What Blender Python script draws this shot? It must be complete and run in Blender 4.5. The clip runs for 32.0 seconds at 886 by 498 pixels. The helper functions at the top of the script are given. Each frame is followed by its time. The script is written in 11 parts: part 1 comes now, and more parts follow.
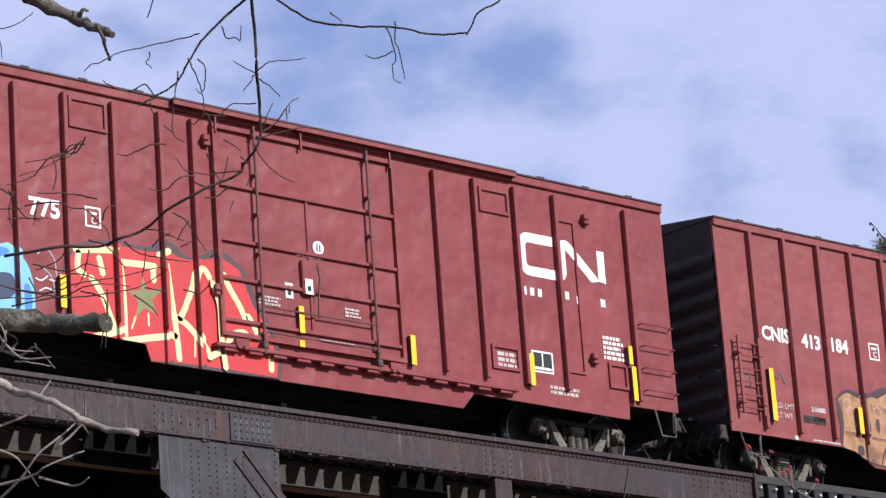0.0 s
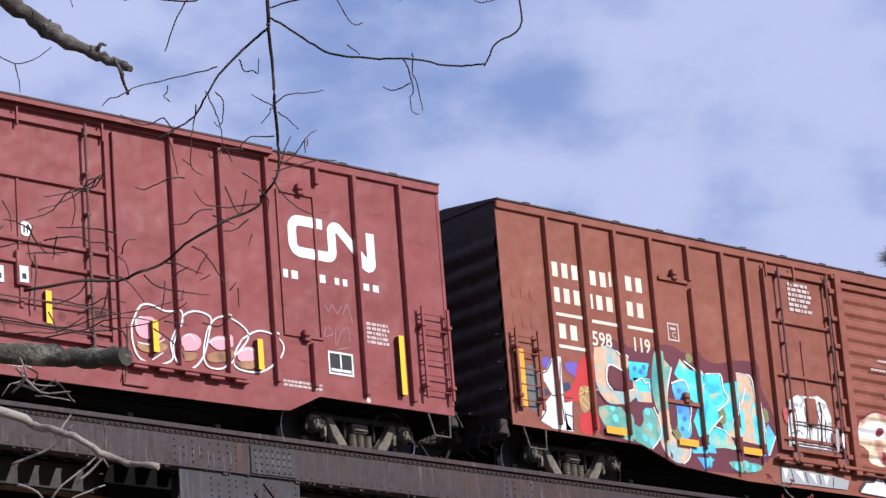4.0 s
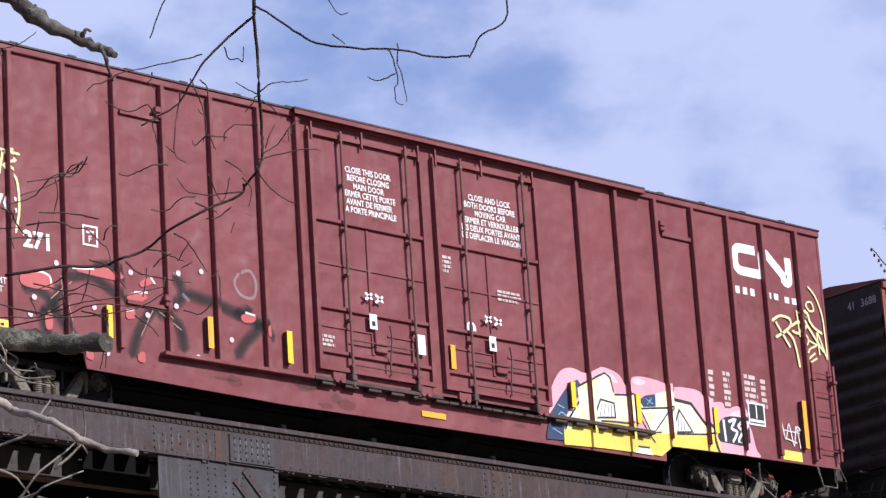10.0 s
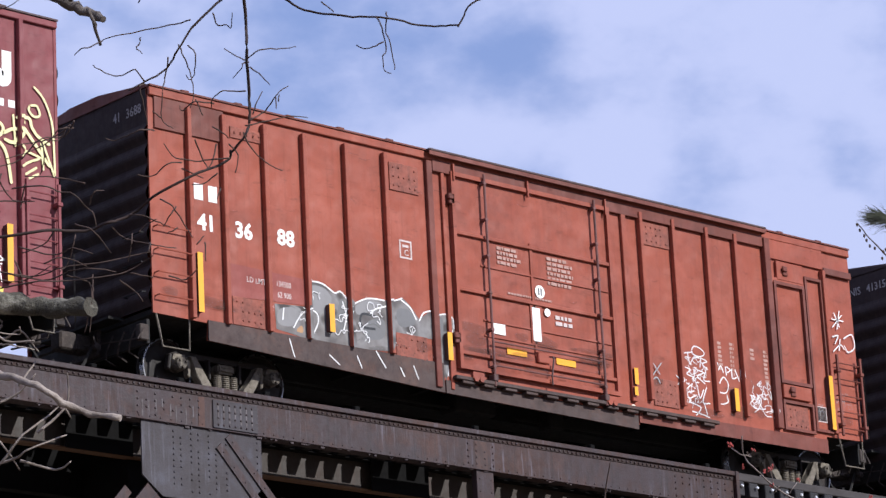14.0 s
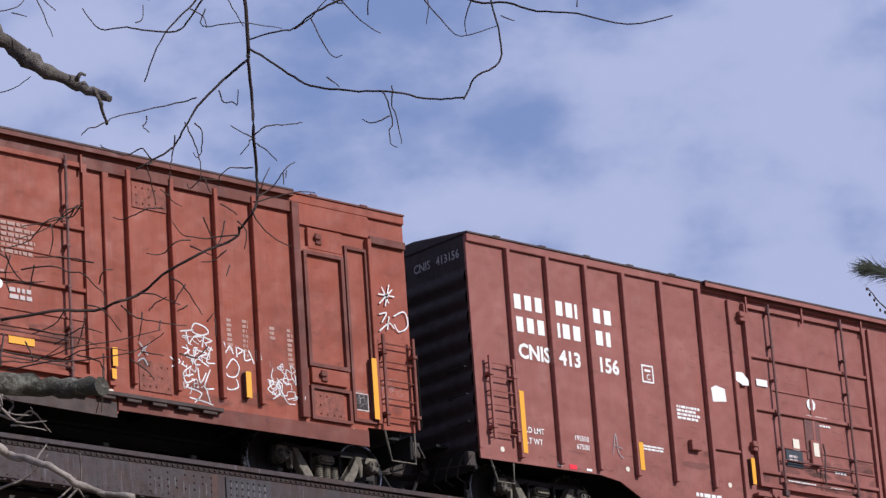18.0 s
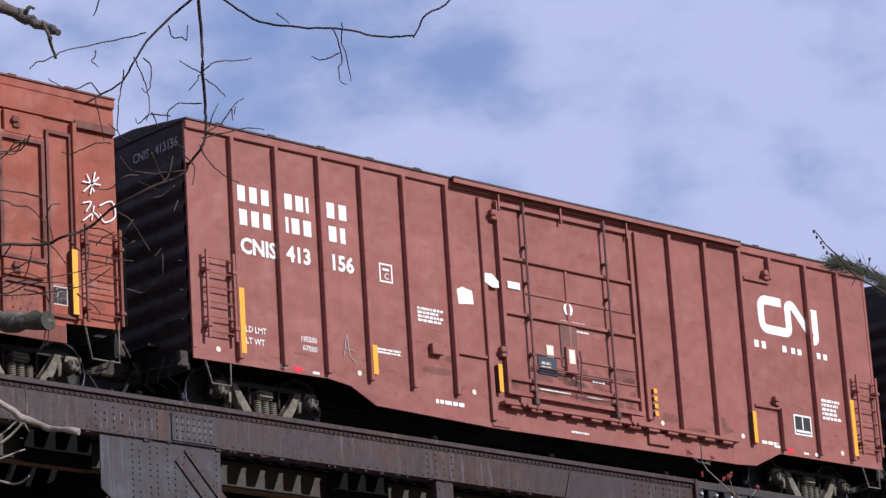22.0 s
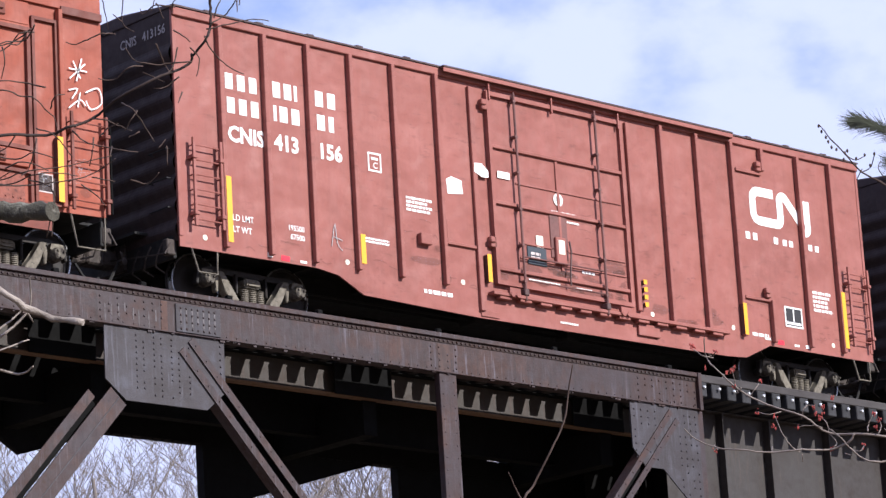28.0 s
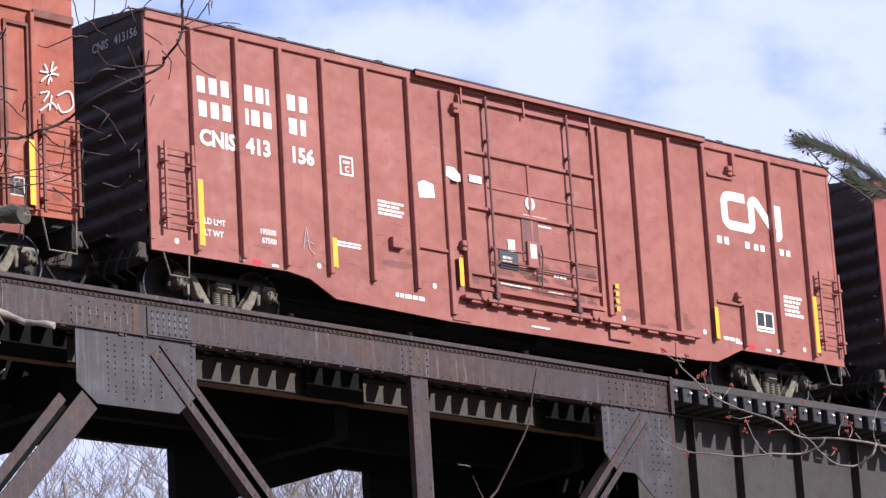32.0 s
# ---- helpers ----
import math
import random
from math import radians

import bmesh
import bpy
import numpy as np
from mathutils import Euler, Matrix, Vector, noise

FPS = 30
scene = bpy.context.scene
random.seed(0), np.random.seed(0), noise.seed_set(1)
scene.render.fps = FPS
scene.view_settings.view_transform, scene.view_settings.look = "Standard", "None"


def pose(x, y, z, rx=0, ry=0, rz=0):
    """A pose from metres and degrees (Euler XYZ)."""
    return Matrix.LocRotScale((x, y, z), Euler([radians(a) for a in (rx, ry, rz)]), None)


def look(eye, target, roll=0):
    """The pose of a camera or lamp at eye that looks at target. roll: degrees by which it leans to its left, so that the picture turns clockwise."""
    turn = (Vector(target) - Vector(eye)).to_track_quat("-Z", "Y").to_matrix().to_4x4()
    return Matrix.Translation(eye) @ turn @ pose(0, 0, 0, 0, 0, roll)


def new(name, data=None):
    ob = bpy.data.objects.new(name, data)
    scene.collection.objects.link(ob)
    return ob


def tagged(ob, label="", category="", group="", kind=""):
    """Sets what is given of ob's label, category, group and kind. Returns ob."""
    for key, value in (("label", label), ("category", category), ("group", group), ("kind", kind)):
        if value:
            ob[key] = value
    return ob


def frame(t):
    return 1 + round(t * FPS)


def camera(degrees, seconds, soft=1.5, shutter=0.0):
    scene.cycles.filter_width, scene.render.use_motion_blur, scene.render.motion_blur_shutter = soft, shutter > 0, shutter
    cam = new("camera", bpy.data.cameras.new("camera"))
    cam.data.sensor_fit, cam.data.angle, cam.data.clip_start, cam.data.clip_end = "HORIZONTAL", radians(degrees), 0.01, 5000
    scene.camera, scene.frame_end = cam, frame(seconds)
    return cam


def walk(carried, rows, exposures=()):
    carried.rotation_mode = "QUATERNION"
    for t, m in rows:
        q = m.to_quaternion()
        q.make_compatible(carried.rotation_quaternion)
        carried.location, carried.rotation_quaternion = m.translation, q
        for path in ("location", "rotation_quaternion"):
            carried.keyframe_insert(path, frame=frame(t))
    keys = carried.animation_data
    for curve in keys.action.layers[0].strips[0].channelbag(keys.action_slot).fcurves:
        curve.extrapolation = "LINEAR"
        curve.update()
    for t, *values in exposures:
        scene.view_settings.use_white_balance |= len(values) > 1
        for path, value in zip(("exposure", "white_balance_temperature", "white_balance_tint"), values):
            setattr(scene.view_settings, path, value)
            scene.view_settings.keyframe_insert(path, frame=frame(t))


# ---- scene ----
cam = camera(15.50, 32.0, soft=1.4)
RAIL = 13.2  # height of the rail tops above the ground at the camera
EYE = (-29.275, -35.849, 1.604)


def aim(yaw, pitch, roll):
    """The camera's pose at its stand: yaw to the left of +y, pitch up, roll."""
    return Matrix.Translation(EYE) @ pose(0, 0, 0, 0, 0, yaw) @ pose(0, 0, 0, 90 + pitch) @ pose(0, 0, 0, 0, 0, roll)


AIMS = [
    (0.0, -43.175, 16.542, -4.200),
    (0.5, -43.383, 16.525, -4.197),
    (1.0, -43.424, 16.502, -4.246),
    (1.5, -43.487, 16.580, -4.873),
    (2.0, -43.587, 16.687, -5.027),
    (2.5, -43.596, 17.005, -4.522),
    (4.5, -42.755, 17.058, -4.574),
    (5.0, -42.774, 16.814, -4.288),
    (5.5, -42.824, 16.930, -4.103),
    (6.0, -42.891, 16.897, -4.096),
    (6.5, -43.052, 16.742, -3.800),
    (7.0, -42.914, 16.687, -3.785),
    (7.5, -42.936, 16.796, -4.010),
    (8.0, -43.111, 16.870, -3.775),
    (8.5, -43.320, 16.841, -3.772),
    (9.0, -43.314, 16.854, -3.840),
    (9.5, -43.244, 16.871, -3.847),
    (10.0, -43.186, 16.939, -3.786),
    (10.5, -43.172, 16.773, -3.786),
    (11.0, -43.268, 16.418, -3.717),
    (11.5, -43.140, 16.206, -3.462),
    (12.0, -42.982, 16.318, -3.520),
    (12.5, -42.970, 16.626, -3.270),
    (13.0, -42.824, 16.573, -2.901),
    (13.5, -43.255, 16.361, -3.008),
    (14.0, -43.414, 16.383, -3.064),
    (14.5, -43.251, 16.245, -4.151),
    (16.5, -42.447, 17.935, -5.109),
    (17.0, -42.362, 18.061, -4.618),
    (17.5, -42.588, 17.886, -4.257),
    (18.0, -43.324, 17.668, -4.163),
    (18.5, -43.517, 17.683, -3.965),
    (19.0, -43.510, 17.430, -3.987),
    (19.5, -43.540, 16.785, -3.864),
    (20.0, -43.712, 16.620, -3.679),
    (20.5, -43.856, 16.654, -3.730),
    (21.0, -44.010, 16.653, -3.790),
    (21.5, -44.086, 16.688, -3.674),
    (22.0, -44.203, 16.521, -3.790),
    (22.5, -44.234, 16.426, -3.737),
    (23.0, -44.039, 16.260, -3.697),
    (23.5, -43.972, 16.095, -3.585),
    (24.0, -43.933, 15.897, -3.309),
    (24.5, -43.825, 15.643, -3.301),
    (26.5, -44.395, 15.340, -3.715),
    (27.0, -44.107, 14.955, -3.696),
    (27.5, -43.877, 14.645, -3.260),
    (28.0, -44.002, 14.639, -3.449),
    (28.5, -44.346, 14.861, -3.452),
    (29.0, -44.478, 14.714, -3.331),
    (29.5, -44.535, 14.451, -3.362),
    (30.0, -44.677, 14.194, -3.501),
    (30.5, -44.604, 14.326, -3.353),
    (31.0, -44.608, 14.587, -3.389),
    (31.5, -44.559, 14.642, -3.717),
    (32.0, -44.520, 14.675, -3.479),
]
EXPOSURES = [(0.0, 0.11, 6080, 10), (2.5, 0.09, 6080, 10), (4.5, -0.06, 6080, 10), (6.0, -0.27, 6080, 10), (7.0, -0.27, 6080, 10), (8.5, 0.02, 6080, 10), (9.5, 0.17, 6080, 10), (12.0, 0.06, 6080, 10), (14.0, 0.14, 6080, 10), (14.5, 0.12, 6080, 10), (16.5, -0.24, 6080, 10), (19.0, -0.24, 6080, 10), (21.0, -0.10, 6080, 10), (23.0, -0.05, 6080, 10), (24.5, 0.10, 6080, 10), (26.5, 0.36, 6080, 10), (28.5, 0.58, 6200, 10), (32.0, 0.58, 6200, 10)]
walk(cam, [(t, aim(y, p, r)) for t, y, p, r in AIMS], EXPOSURES)

# how far the train still has to roll, second by second
ROLL = [(0.0, 85.859), (0.5, 82.994), (1.0, 80.136), (1.5, 77.277), (2.0, 74.409), (2.5, 71.606), (4.5, 60.440), (5.0, 57.716), (5.5, 54.985), (6.0, 52.323), (6.5, 49.682), (7.0, 47.029), (7.5, 44.400), (8.0, 41.829), (8.5, 39.290), (9.0, 36.964), (9.5, 34.598), (10.0, 32.255), (10.5, 29.985), (11.0, 27.747), (11.5, 25.593), (12.0, 23.489), (12.5, 21.466), (13.0, 19.555), (13.5, 17.708), (14.0, 15.933), (14.5, 14.248), (16.5, 8.365), (17.0, 7.135), (17.5, 6.024), (18.0, 5.024), (18.5, 4.114), (19.0, 3.280), (19.5, 2.549), (20.0, 1.932), (20.5, 1.385), (21.0, 0.942), (21.5, 0.595), (22.0, 0.331), (22.5, 0.137), (23.0, 0.047), (23.5, 0.007), (24.0, 0.000), (28.0, 0.0), (32.0, 0.0)]

# ---- light ----
SUN_DIR = Vector((0.28, -1.0, 0.62)).normalized()
BANK = (0.730, 0.610, 0.309)  # towards the middle of a bank of thin cloud
CLEAR = (0.672, 0.655, 0.346)  # towards a gap of clear blue
world = bpy.data.worlds.new("sky")
scene.world = world
world.use_nodes = True
wn, wl = world.node_tree.nodes, world.node_tree.links
wn.clear()
w_out, w_bg = wn.new("ShaderNodeOutputWorld"), wn.new("ShaderNodeBackground")
w_sky = wn.new("ShaderNodeTexSky")
w_sky.sky_type, w_sky.sun_disc = "NISHITA", False
w_sky.sun_elevation = math.asin(SUN_DIR.z)
w_sky.sun_rotation = math.atan2(SUN_DIR.x, SUN_DIR.y)
w_sky.air_density, w_sky.dust_density = 1.2, 0.6
w_co = wn.new("ShaderNodeTexCoord")
w_map = wn.new("ShaderNodeMapping")
w_map.inputs["Scale"].default_value = (1.0, 1.0, 1.6)
w_map.inputs["Location"].default_value = (0.31, 0.12, 0.05)
w_n1, w_n2 = wn.new("ShaderNodeTexNoise"), wn.new("ShaderNodeTexNoise")
w_n1.inputs["Scale"].default_value, w_n1.inputs["Detail"].default_value = 8.5, 5.0
w_n1.inputs["Roughness"].default_value = 0.5
w_n2.inputs["Roughness"].default_value = 0.52
w_n2.inputs["Scale"].default_value, w_n2.inputs["Detail"].default_value = 24.0, 6.0
w_add = wn.new("ShaderNodeMath")
w_add.operation, w_add.inputs[1].default_value = "MULTIPLY_ADD", 0.70
w_ramp = wn.new("ShaderNodeValToRGB")
w_ramp.color_ramp.elements[0].position, w_ramp.color_ramp.elements[0].color = 0.68, (0.0, 0.0, 0.0, 1)
w_ramp.color_ramp.elements[1].position, w_ramp.color_ramp.elements[1].color = 1.24, (0.92, 0.92, 0.92, 1)
w_ramp.color_ramp.interpolation = "EASE"
w_mix = wn.new("ShaderNodeMixRGB")
w_mix.inputs[2].default_value = (5.4, 5.75, 8.1, 1)
w_haze = wn.new("ShaderNodeMixRGB")
w_haze.inputs[0].default_value = 0.8
w_haze.inputs[2].default_value = (2.6, 3.4, 6.4, 1)
wl.new(w_co.outputs["Generated"], w_map.inputs[0])
wl.new(w_map.outputs[0], w_n1.inputs[0])
wl.new(w_map.outputs[0], w_n2.inputs[0])
wl.new(w_n2.outputs[0], w_add.inputs[0])
wl.new(w_n1.outputs[0], w_add.inputs[2])
w_dot, w_bank, w_sum = wn.new("ShaderNodeVectorMath"), wn.new("ShaderNodeMapRange"), wn.new("ShaderNodeMath")
w_dot.operation, w_dot.inputs[1].default_value = "DOT_PRODUCT", BANK
w_bank.inputs[1].default_value, w_bank.inputs[2].default_value = 0.990, 0.9997
w_bank.inputs[3].default_value, w_bank.inputs[4].default_value = 0.0, 0.05
wl.new(w_co.outputs["Generated"], w_dot.inputs[0])
wl.new(w_dot.outputs["Value"], w_bank.inputs[0])
wl.new(w_add.outputs[0], w_sum.inputs[0])
wl.new(w_bank.outputs[0], w_sum.inputs[1])
w_dot2, w_gap, w_sum2 = wn.new("ShaderNodeVectorMath"), wn.new("ShaderNodeMapRange"), wn.new("ShaderNodeMath")
w_dot2.operation, w_dot2.inputs[1].default_value = "DOT_PRODUCT", CLEAR
w_gap.inputs[1].default_value, w_gap.inputs[2].default_value = 0.992, 0.9997
w_gap.inputs[3].default_value, w_gap.inputs[4].default_value = 0.05, -0.10
wl.new(w_co.outputs["Generated"], w_dot2.inputs[0])
wl.new(w_dot2.outputs["Value"], w_gap.inputs[0])
wl.new(w_sum.outputs[0], w_sum2.inputs[0])
wl.new(w_gap.outputs[0], w_sum2.inputs[1])
wl.new(w_sum2.outputs[0], w_ramp.inputs[0])
wl.new(w_sky.outputs[0], w_haze.inputs[1])
wl.new(w_haze.outputs[0], w_mix.inputs[1])
wl.new(w_ramp.outputs[0], w_mix.inputs[0])
wl.new(w_mix.outputs[0], w_bg.inputs[0])
w_bg.inputs[1].default_value = 0.103
wl.new(w_bg.outputs[0], w_out.inputs[0])
sun = new("sun", bpy.data.lights.new("sun", "SUN"))
sun.data.energy, sun.data.angle, sun.data.color = 5.0, radians(0.6), (1.0, 0.975, 0.92)
sun.matrix_world = look(SUN_DIR * 60, (0, 0, 0))


# ---- materials ----
def material(name, colour, rough=0.7, metal=0.0, second=None, grain=6.0, amount=0.5, streak=0.0,
             streak_colour=(0.08, 0.04, 0.03), bump=0.1, fine=60.0, spec=0.4, vary=0.0, stretch=(1, 1, 1), wavy=0.0,
             scuff=0.0, pale=0.0, pale_colour=(0.16, 0.14, 0.14), blotch=0.0, blotch_colour=(0.1, 0.1, 0.1), blotch_size=1.7,
             speck=0.0, speck_colour=(0.02, 0.01, 0.01)):
    """A weathered surface: two scales of noise between two colours, optional streaks that run down, fine relief."""
    m = bpy.data.materials.new(name)
    m.use_nodes = True
    n, l = m.node_tree.nodes, m.node_tree.links
    b = n["Principled BSDF"]
    b.inputs["Roughness"].default_value, b.inputs["Metallic"].default_value = rough, metal
    b.inputs["Specular IOR Level"].default_value = spec
    co = n.new("ShaderNodeTexCoord")
    sp = n.new("ShaderNodeMapping")
    sp.inputs["Scale"].default_value = stretch
    l.new(co.outputs["Object"], sp.inputs[0])

    def noise_node(scale, detail, src, rough_=0.6):
        q = n.new("ShaderNodeTexNoise")
        q.inputs["Scale"].default_value, q.inputs["Detail"].default_value = scale, detail
        q.inputs["Roughness"].default_value = rough_
        l.new(src, q.inputs[0])
        return q.outputs[0]

    def ramp(src, a, b_):
        q = n.new("ShaderNodeMapRange")
        q.inputs[1].default_value, q.inputs[2].default_value = a, b_
        l.new(src, q.inputs[0])
        return q.outputs[0]

    def mix(fac, c1, c2, kind="MIX"):
        q = n.new("ShaderNodeMixRGB")
        q.blend_type = kind
        for i, v in ((0, fac), (1, c1), (2, c2)):
            if isinstance(v, (int, float)):
                q.inputs[i].default_value = v
            elif isinstance(v, tuple):
                q.inputs[i].default_value = (*v, 1)
            else:
                l.new(v, q.inputs[i])
        return q.outputs[0]

    second = second or tuple(c * 0.6 for c in colour)
    big = ramp(noise_node(grain * 0.15, 5, sp.outputs[0]), 0.3, 0.72)
    small = ramp(noise_node(grain, 8, sp.outputs[0], 0.7), 0.35, 0.75)
    both = n.new("ShaderNodeMath")
    both.operation = "MULTIPLY"
    l.new(big, both.inputs[0]), l.new(small, both.inputs[1])
    soft = n.new("ShaderNodeMath")
    soft.operation = "MULTIPLY"
    soft.inputs[1].default_value = amount
    add = n.new("ShaderNodeMath")
    add.operation = "MULTIPLY_ADD"
    add.inputs[1].default_value = 0.5
    l.new(big, add.inputs[0]), l.new(both.outputs[0], add.inputs[2])
    l.new(add.outputs[0], soft.inputs[0])
    col = mix(soft.outputs[0], colour, second)
    if blotch:  # soft-edged patches as broad as a plate
        bk = n.new("ShaderNodeMath")
        bk.operation, bk.inputs[1].default_value = "MULTIPLY", blotch
        l.new(ramp(noise_node(blotch_size, 9, co.outputs["Object"], 0.72), 0.50, 0.66), bk.inputs[0])
        col = mix(bk.outputs[0], col, blotch_colour)
    if speck:  # pits and flecks
        pk0 = n.new("ShaderNodeMath")
        pk0.operation, pk0.inputs[1].default_value = "MULTIPLY", speck
        l.new(ramp(noise_node(19.0, 5, co.outputs["Object"], 0.75), 0.56, 0.66), pk0.inputs[0])
        col = mix(pk0.outputs[0], col, speck_colour)
    if streak:
        sm = n.new("ShaderNodeMapping")
        sm.inputs["Scale"].default_value = (9.0, 9.0, 0.45)
        l.new(co.outputs["Object"], sm.inputs[0])
        st = ramp(noise_node(1.6, 6, sm.outputs[0], 0.7), 0.52, 0.78)
        sk = n.new("ShaderNodeMath")
        sk.operation = "MULTIPLY"
        sk.inputs[1].default_value = streak
        l.new(st, sk.inputs[0])
        col = mix(sk.outputs[0], col, streak_colour)
    if pale:  # thin pale runs of washed-out paint
        pm = n.new("ShaderNodeMapping")
        pm.inputs["Scale"].default_value = (14.0, 14.0, 0.9)
        pm.inputs["Location"].default_value = (3.1, 0.0, 1.7)
        l.new(co.outputs["Object"], pm.inputs[0])
        pk = n.new("ShaderNodeMath")
        pk.operation = "MULTIPLY"
        l.new(ramp(noise_node(1.5, 5, pm.outputs[0], 0.65), 0.54, 0.72), pk.inputs[0])
        l.new(ramp(noise_node(1.1, 4, co.outputs["Object"]), 0.40, 0.66), pk.inputs[1])
        pk2 = n.new("ShaderNodeMath")
        pk2.operation, pk2.inputs[1].default_value = "MULTIPLY", pale
        l.new(pk.outputs[0], pk2.inputs[0])
        col = mix(pk2.outputs[0], col, pale_colour)
    if scuff:  # scrapes and dull smudges along the sheet
        qm = n.new("ShaderNodeMapping")
        qm.inputs["Scale"].default_value = (2.2, 2.2, 9.0)
        l.new(co.outputs["Object"], qm.inputs[0])
        qk = n.new("ShaderNodeMath")
        qk.operation = "MULTIPLY"
        l.new(ramp(noise_node(1.2, 7, qm.outputs[0], 0.72), 0.55, 0.70), qk.inputs[0])
        l.new(ramp(noise_node(0.8, 3, co.outputs["Object"]), 0.42, 0.62), qk.inputs[1])
        qk2 = n.new("ShaderNodeMath")
        qk2.operation, qk2.inputs[1].default_value = "MULTIPLY", scuff
        l.new(qk.outputs[0], qk2.inputs[0])
        col = mix(qk2.outputs[0], col, tuple(0.35 * c for c in colour))
    if vary:
        oi = n.new("ShaderNodeObjectInfo")
        mr = n.new("ShaderNodeMapRange")
        mr.inputs[3].default_value, mr.inputs[4].default_value = 1 - vary, 1 + vary
        l.new(oi.outputs["Random"], mr.inputs[0])
        col = mix(1.0, col, mr.outputs[0], "MULTIPLY")
    l.new(col, b.inputs["Base Color"])
    rr = n.new("ShaderNodeMapRange")
    rr.inputs[3].default_value, rr.inputs[4].default_value = max(rough - 0.12, 0.05), min(rough + 0.15, 1)
    l.new(small, rr.inputs[0])
    l.new(rr.outputs[0], b.inputs["Roughness"])
    if bump:
        bp = n.new("ShaderNodeBump")
        bp.inputs["Strength"].default_value, bp.inputs["Distance"].default_value = bump, 0.01
        l.new(noise_node(fine, 4, sp.outputs[0]), bp.inputs["Height"])
        l.new(bp.outputs[0], b.inputs["Normal"])
        if wavy:
            b2 = n.new("ShaderNodeBump")
            b2.inputs["Strength"].default_value, b2.inputs["Distance"].default_value = 1.0, wavy
            l.new(noise_node(1.3, 2, sp.outputs[0]), b2.inputs["Height"])
            l.new(b2.outputs[0], bp.inputs["Normal"])
    return m


def paint(name, colour, second, streak=0.25, amount=0.7):
    return material(name, colour, 0.55, 0, second, 3.2, amount, streak, tuple(c * 0.5 for c in colour), 0.06, 40.0, 0.22, wavy=0.08, scuff=0.8, pale=0.16,
                    pale_colour=tuple(min(c * 1.2 + 0.06, 0.6) for c in colour), blotch=0.35,
                    blotch_colour=tuple(min(c * 1.12 + 0.035, 0.6) for c in colour), speck=0.18, speck_colour=tuple(c * 0.4 for c in colour))


CAR_PAINT = {
    "a": paint("maroon_paint", (0.235, 0.048, 0.048), (0.16, 0.036, 0.036)),
    "b": paint("red_oxide_paint", (0.26, 0.066, 0.062), (0.17, 0.047, 0.044)),
    "c": paint("brown_paint", (0.265, 0.083, 0.053), (0.175, 0.056, 0.038)),
    "d": paint("dark_maroon_paint", (0.20, 0.052, 0.056), (0.135, 0.036, 0.040)),
    "e": paint("orange_red_paint", (0.30, 0.074, 0.043), (0.17, 0.048, 0.034), 0.5, 0.9),
    "f": paint("faded_red_paint", (0.276, 0.096, 0.078), (0.18, 0.062, 0.05)),
    "trim": paint("rusty_trim_paint", (0.17, 0.05, 0.035), (0.09, 0.032, 0.025), 0.7, 1.0),
    "g": paint("rust_red_paint", (0.25, 0.066, 0.052), (0.16, 0.045, 0.04)),
}
# the car ends face away from the sun; that shade is in this colour
M_END = material("shaded_end_paint", (0.036, 0.020, 0.020), 0.8, 0, (0.016, 0.010, 0.010), 6, 0.7, 0.4)
M_ROOF = material("sooty_roof_sheet", (0.075, 0.040, 0.040), 0.7, 0, (0.035, 0.024, 0.024), 6, 0.9, 0.3)
M_GALV = material("galvanised_sheet", (0.30, 0.32, 0.31), 0.5, 0.2, (0.2, 0.21, 0.21), 8, 0.5, 0.3)
M_UNDER = material("black_underframe", (0.012, 0.011, 0.011), 0.85, 0, (0.02, 0.016, 0.014), 9, 0.6)
M_TRUCK = material("dusty_cast_steel", (0.24, 0.205, 0.16), 0.85, 0.05, (0.035, 0.028, 0.024), 9, 1.3, 0.0, bump=0.3, speck=0.8, speck_colour=(0.03, 0.02, 0.016))
M_GEAR = material("oily_end_gear", (0.055, 0.04, 0.034), 0.8, 0.1, (0.02, 0.015, 0.014), 12, 1.1, 0.0, bump=0.3, speck=0.7, speck_colour=(0.12, 0.09, 0.07))
M_PATCH = material("rust_patch", (0.30, 0.085, 0.055), 0.8, 0, (0.15, 0.05, 0.036), 14, 1.2, 0.5, speck=0.8, speck_colour=(0.045, 0.022, 0.018))
M_WHEEL = material("wheel_steel", (0.020, 0.017, 0.016), 0.7, 0.2, (0.035, 0.022, 0.018), 10, 0.6)
M_TREAD = material("polished_tread", (0.35, 0.34, 0.34), 0.3, 0.9, (0.2, 0.18, 0.17), 10, 0.4)
M_BOLT = material("galvanised_bolt", (0.75, 0.76, 0.78), 0.35, 0.3, (0.6, 0.6, 0.62), 30, 0.4)
M_RAIL = material("rail_steel", (0.10, 0.07, 0.055), 0.6, 0.4, (0.16, 0.08, 0.05), 10, 0.6)
M_STEEL = material("weathered_bridge_paint", (0.030, 0.019, 0.023), 0.62, 0, (0.030, 0.010, 0.007), 7, 1.2, 0.9,
                   (0.009, 0.005, 0.005), 0.45, 30.0, pale=1.0, pale_colour=(0.105, 0.09, 0.11), blotch=0.75,
                   blotch_colour=(0.055, 0.020, 0.012), speck=0.4, speck_colour=(0.010, 0.006, 0.006))
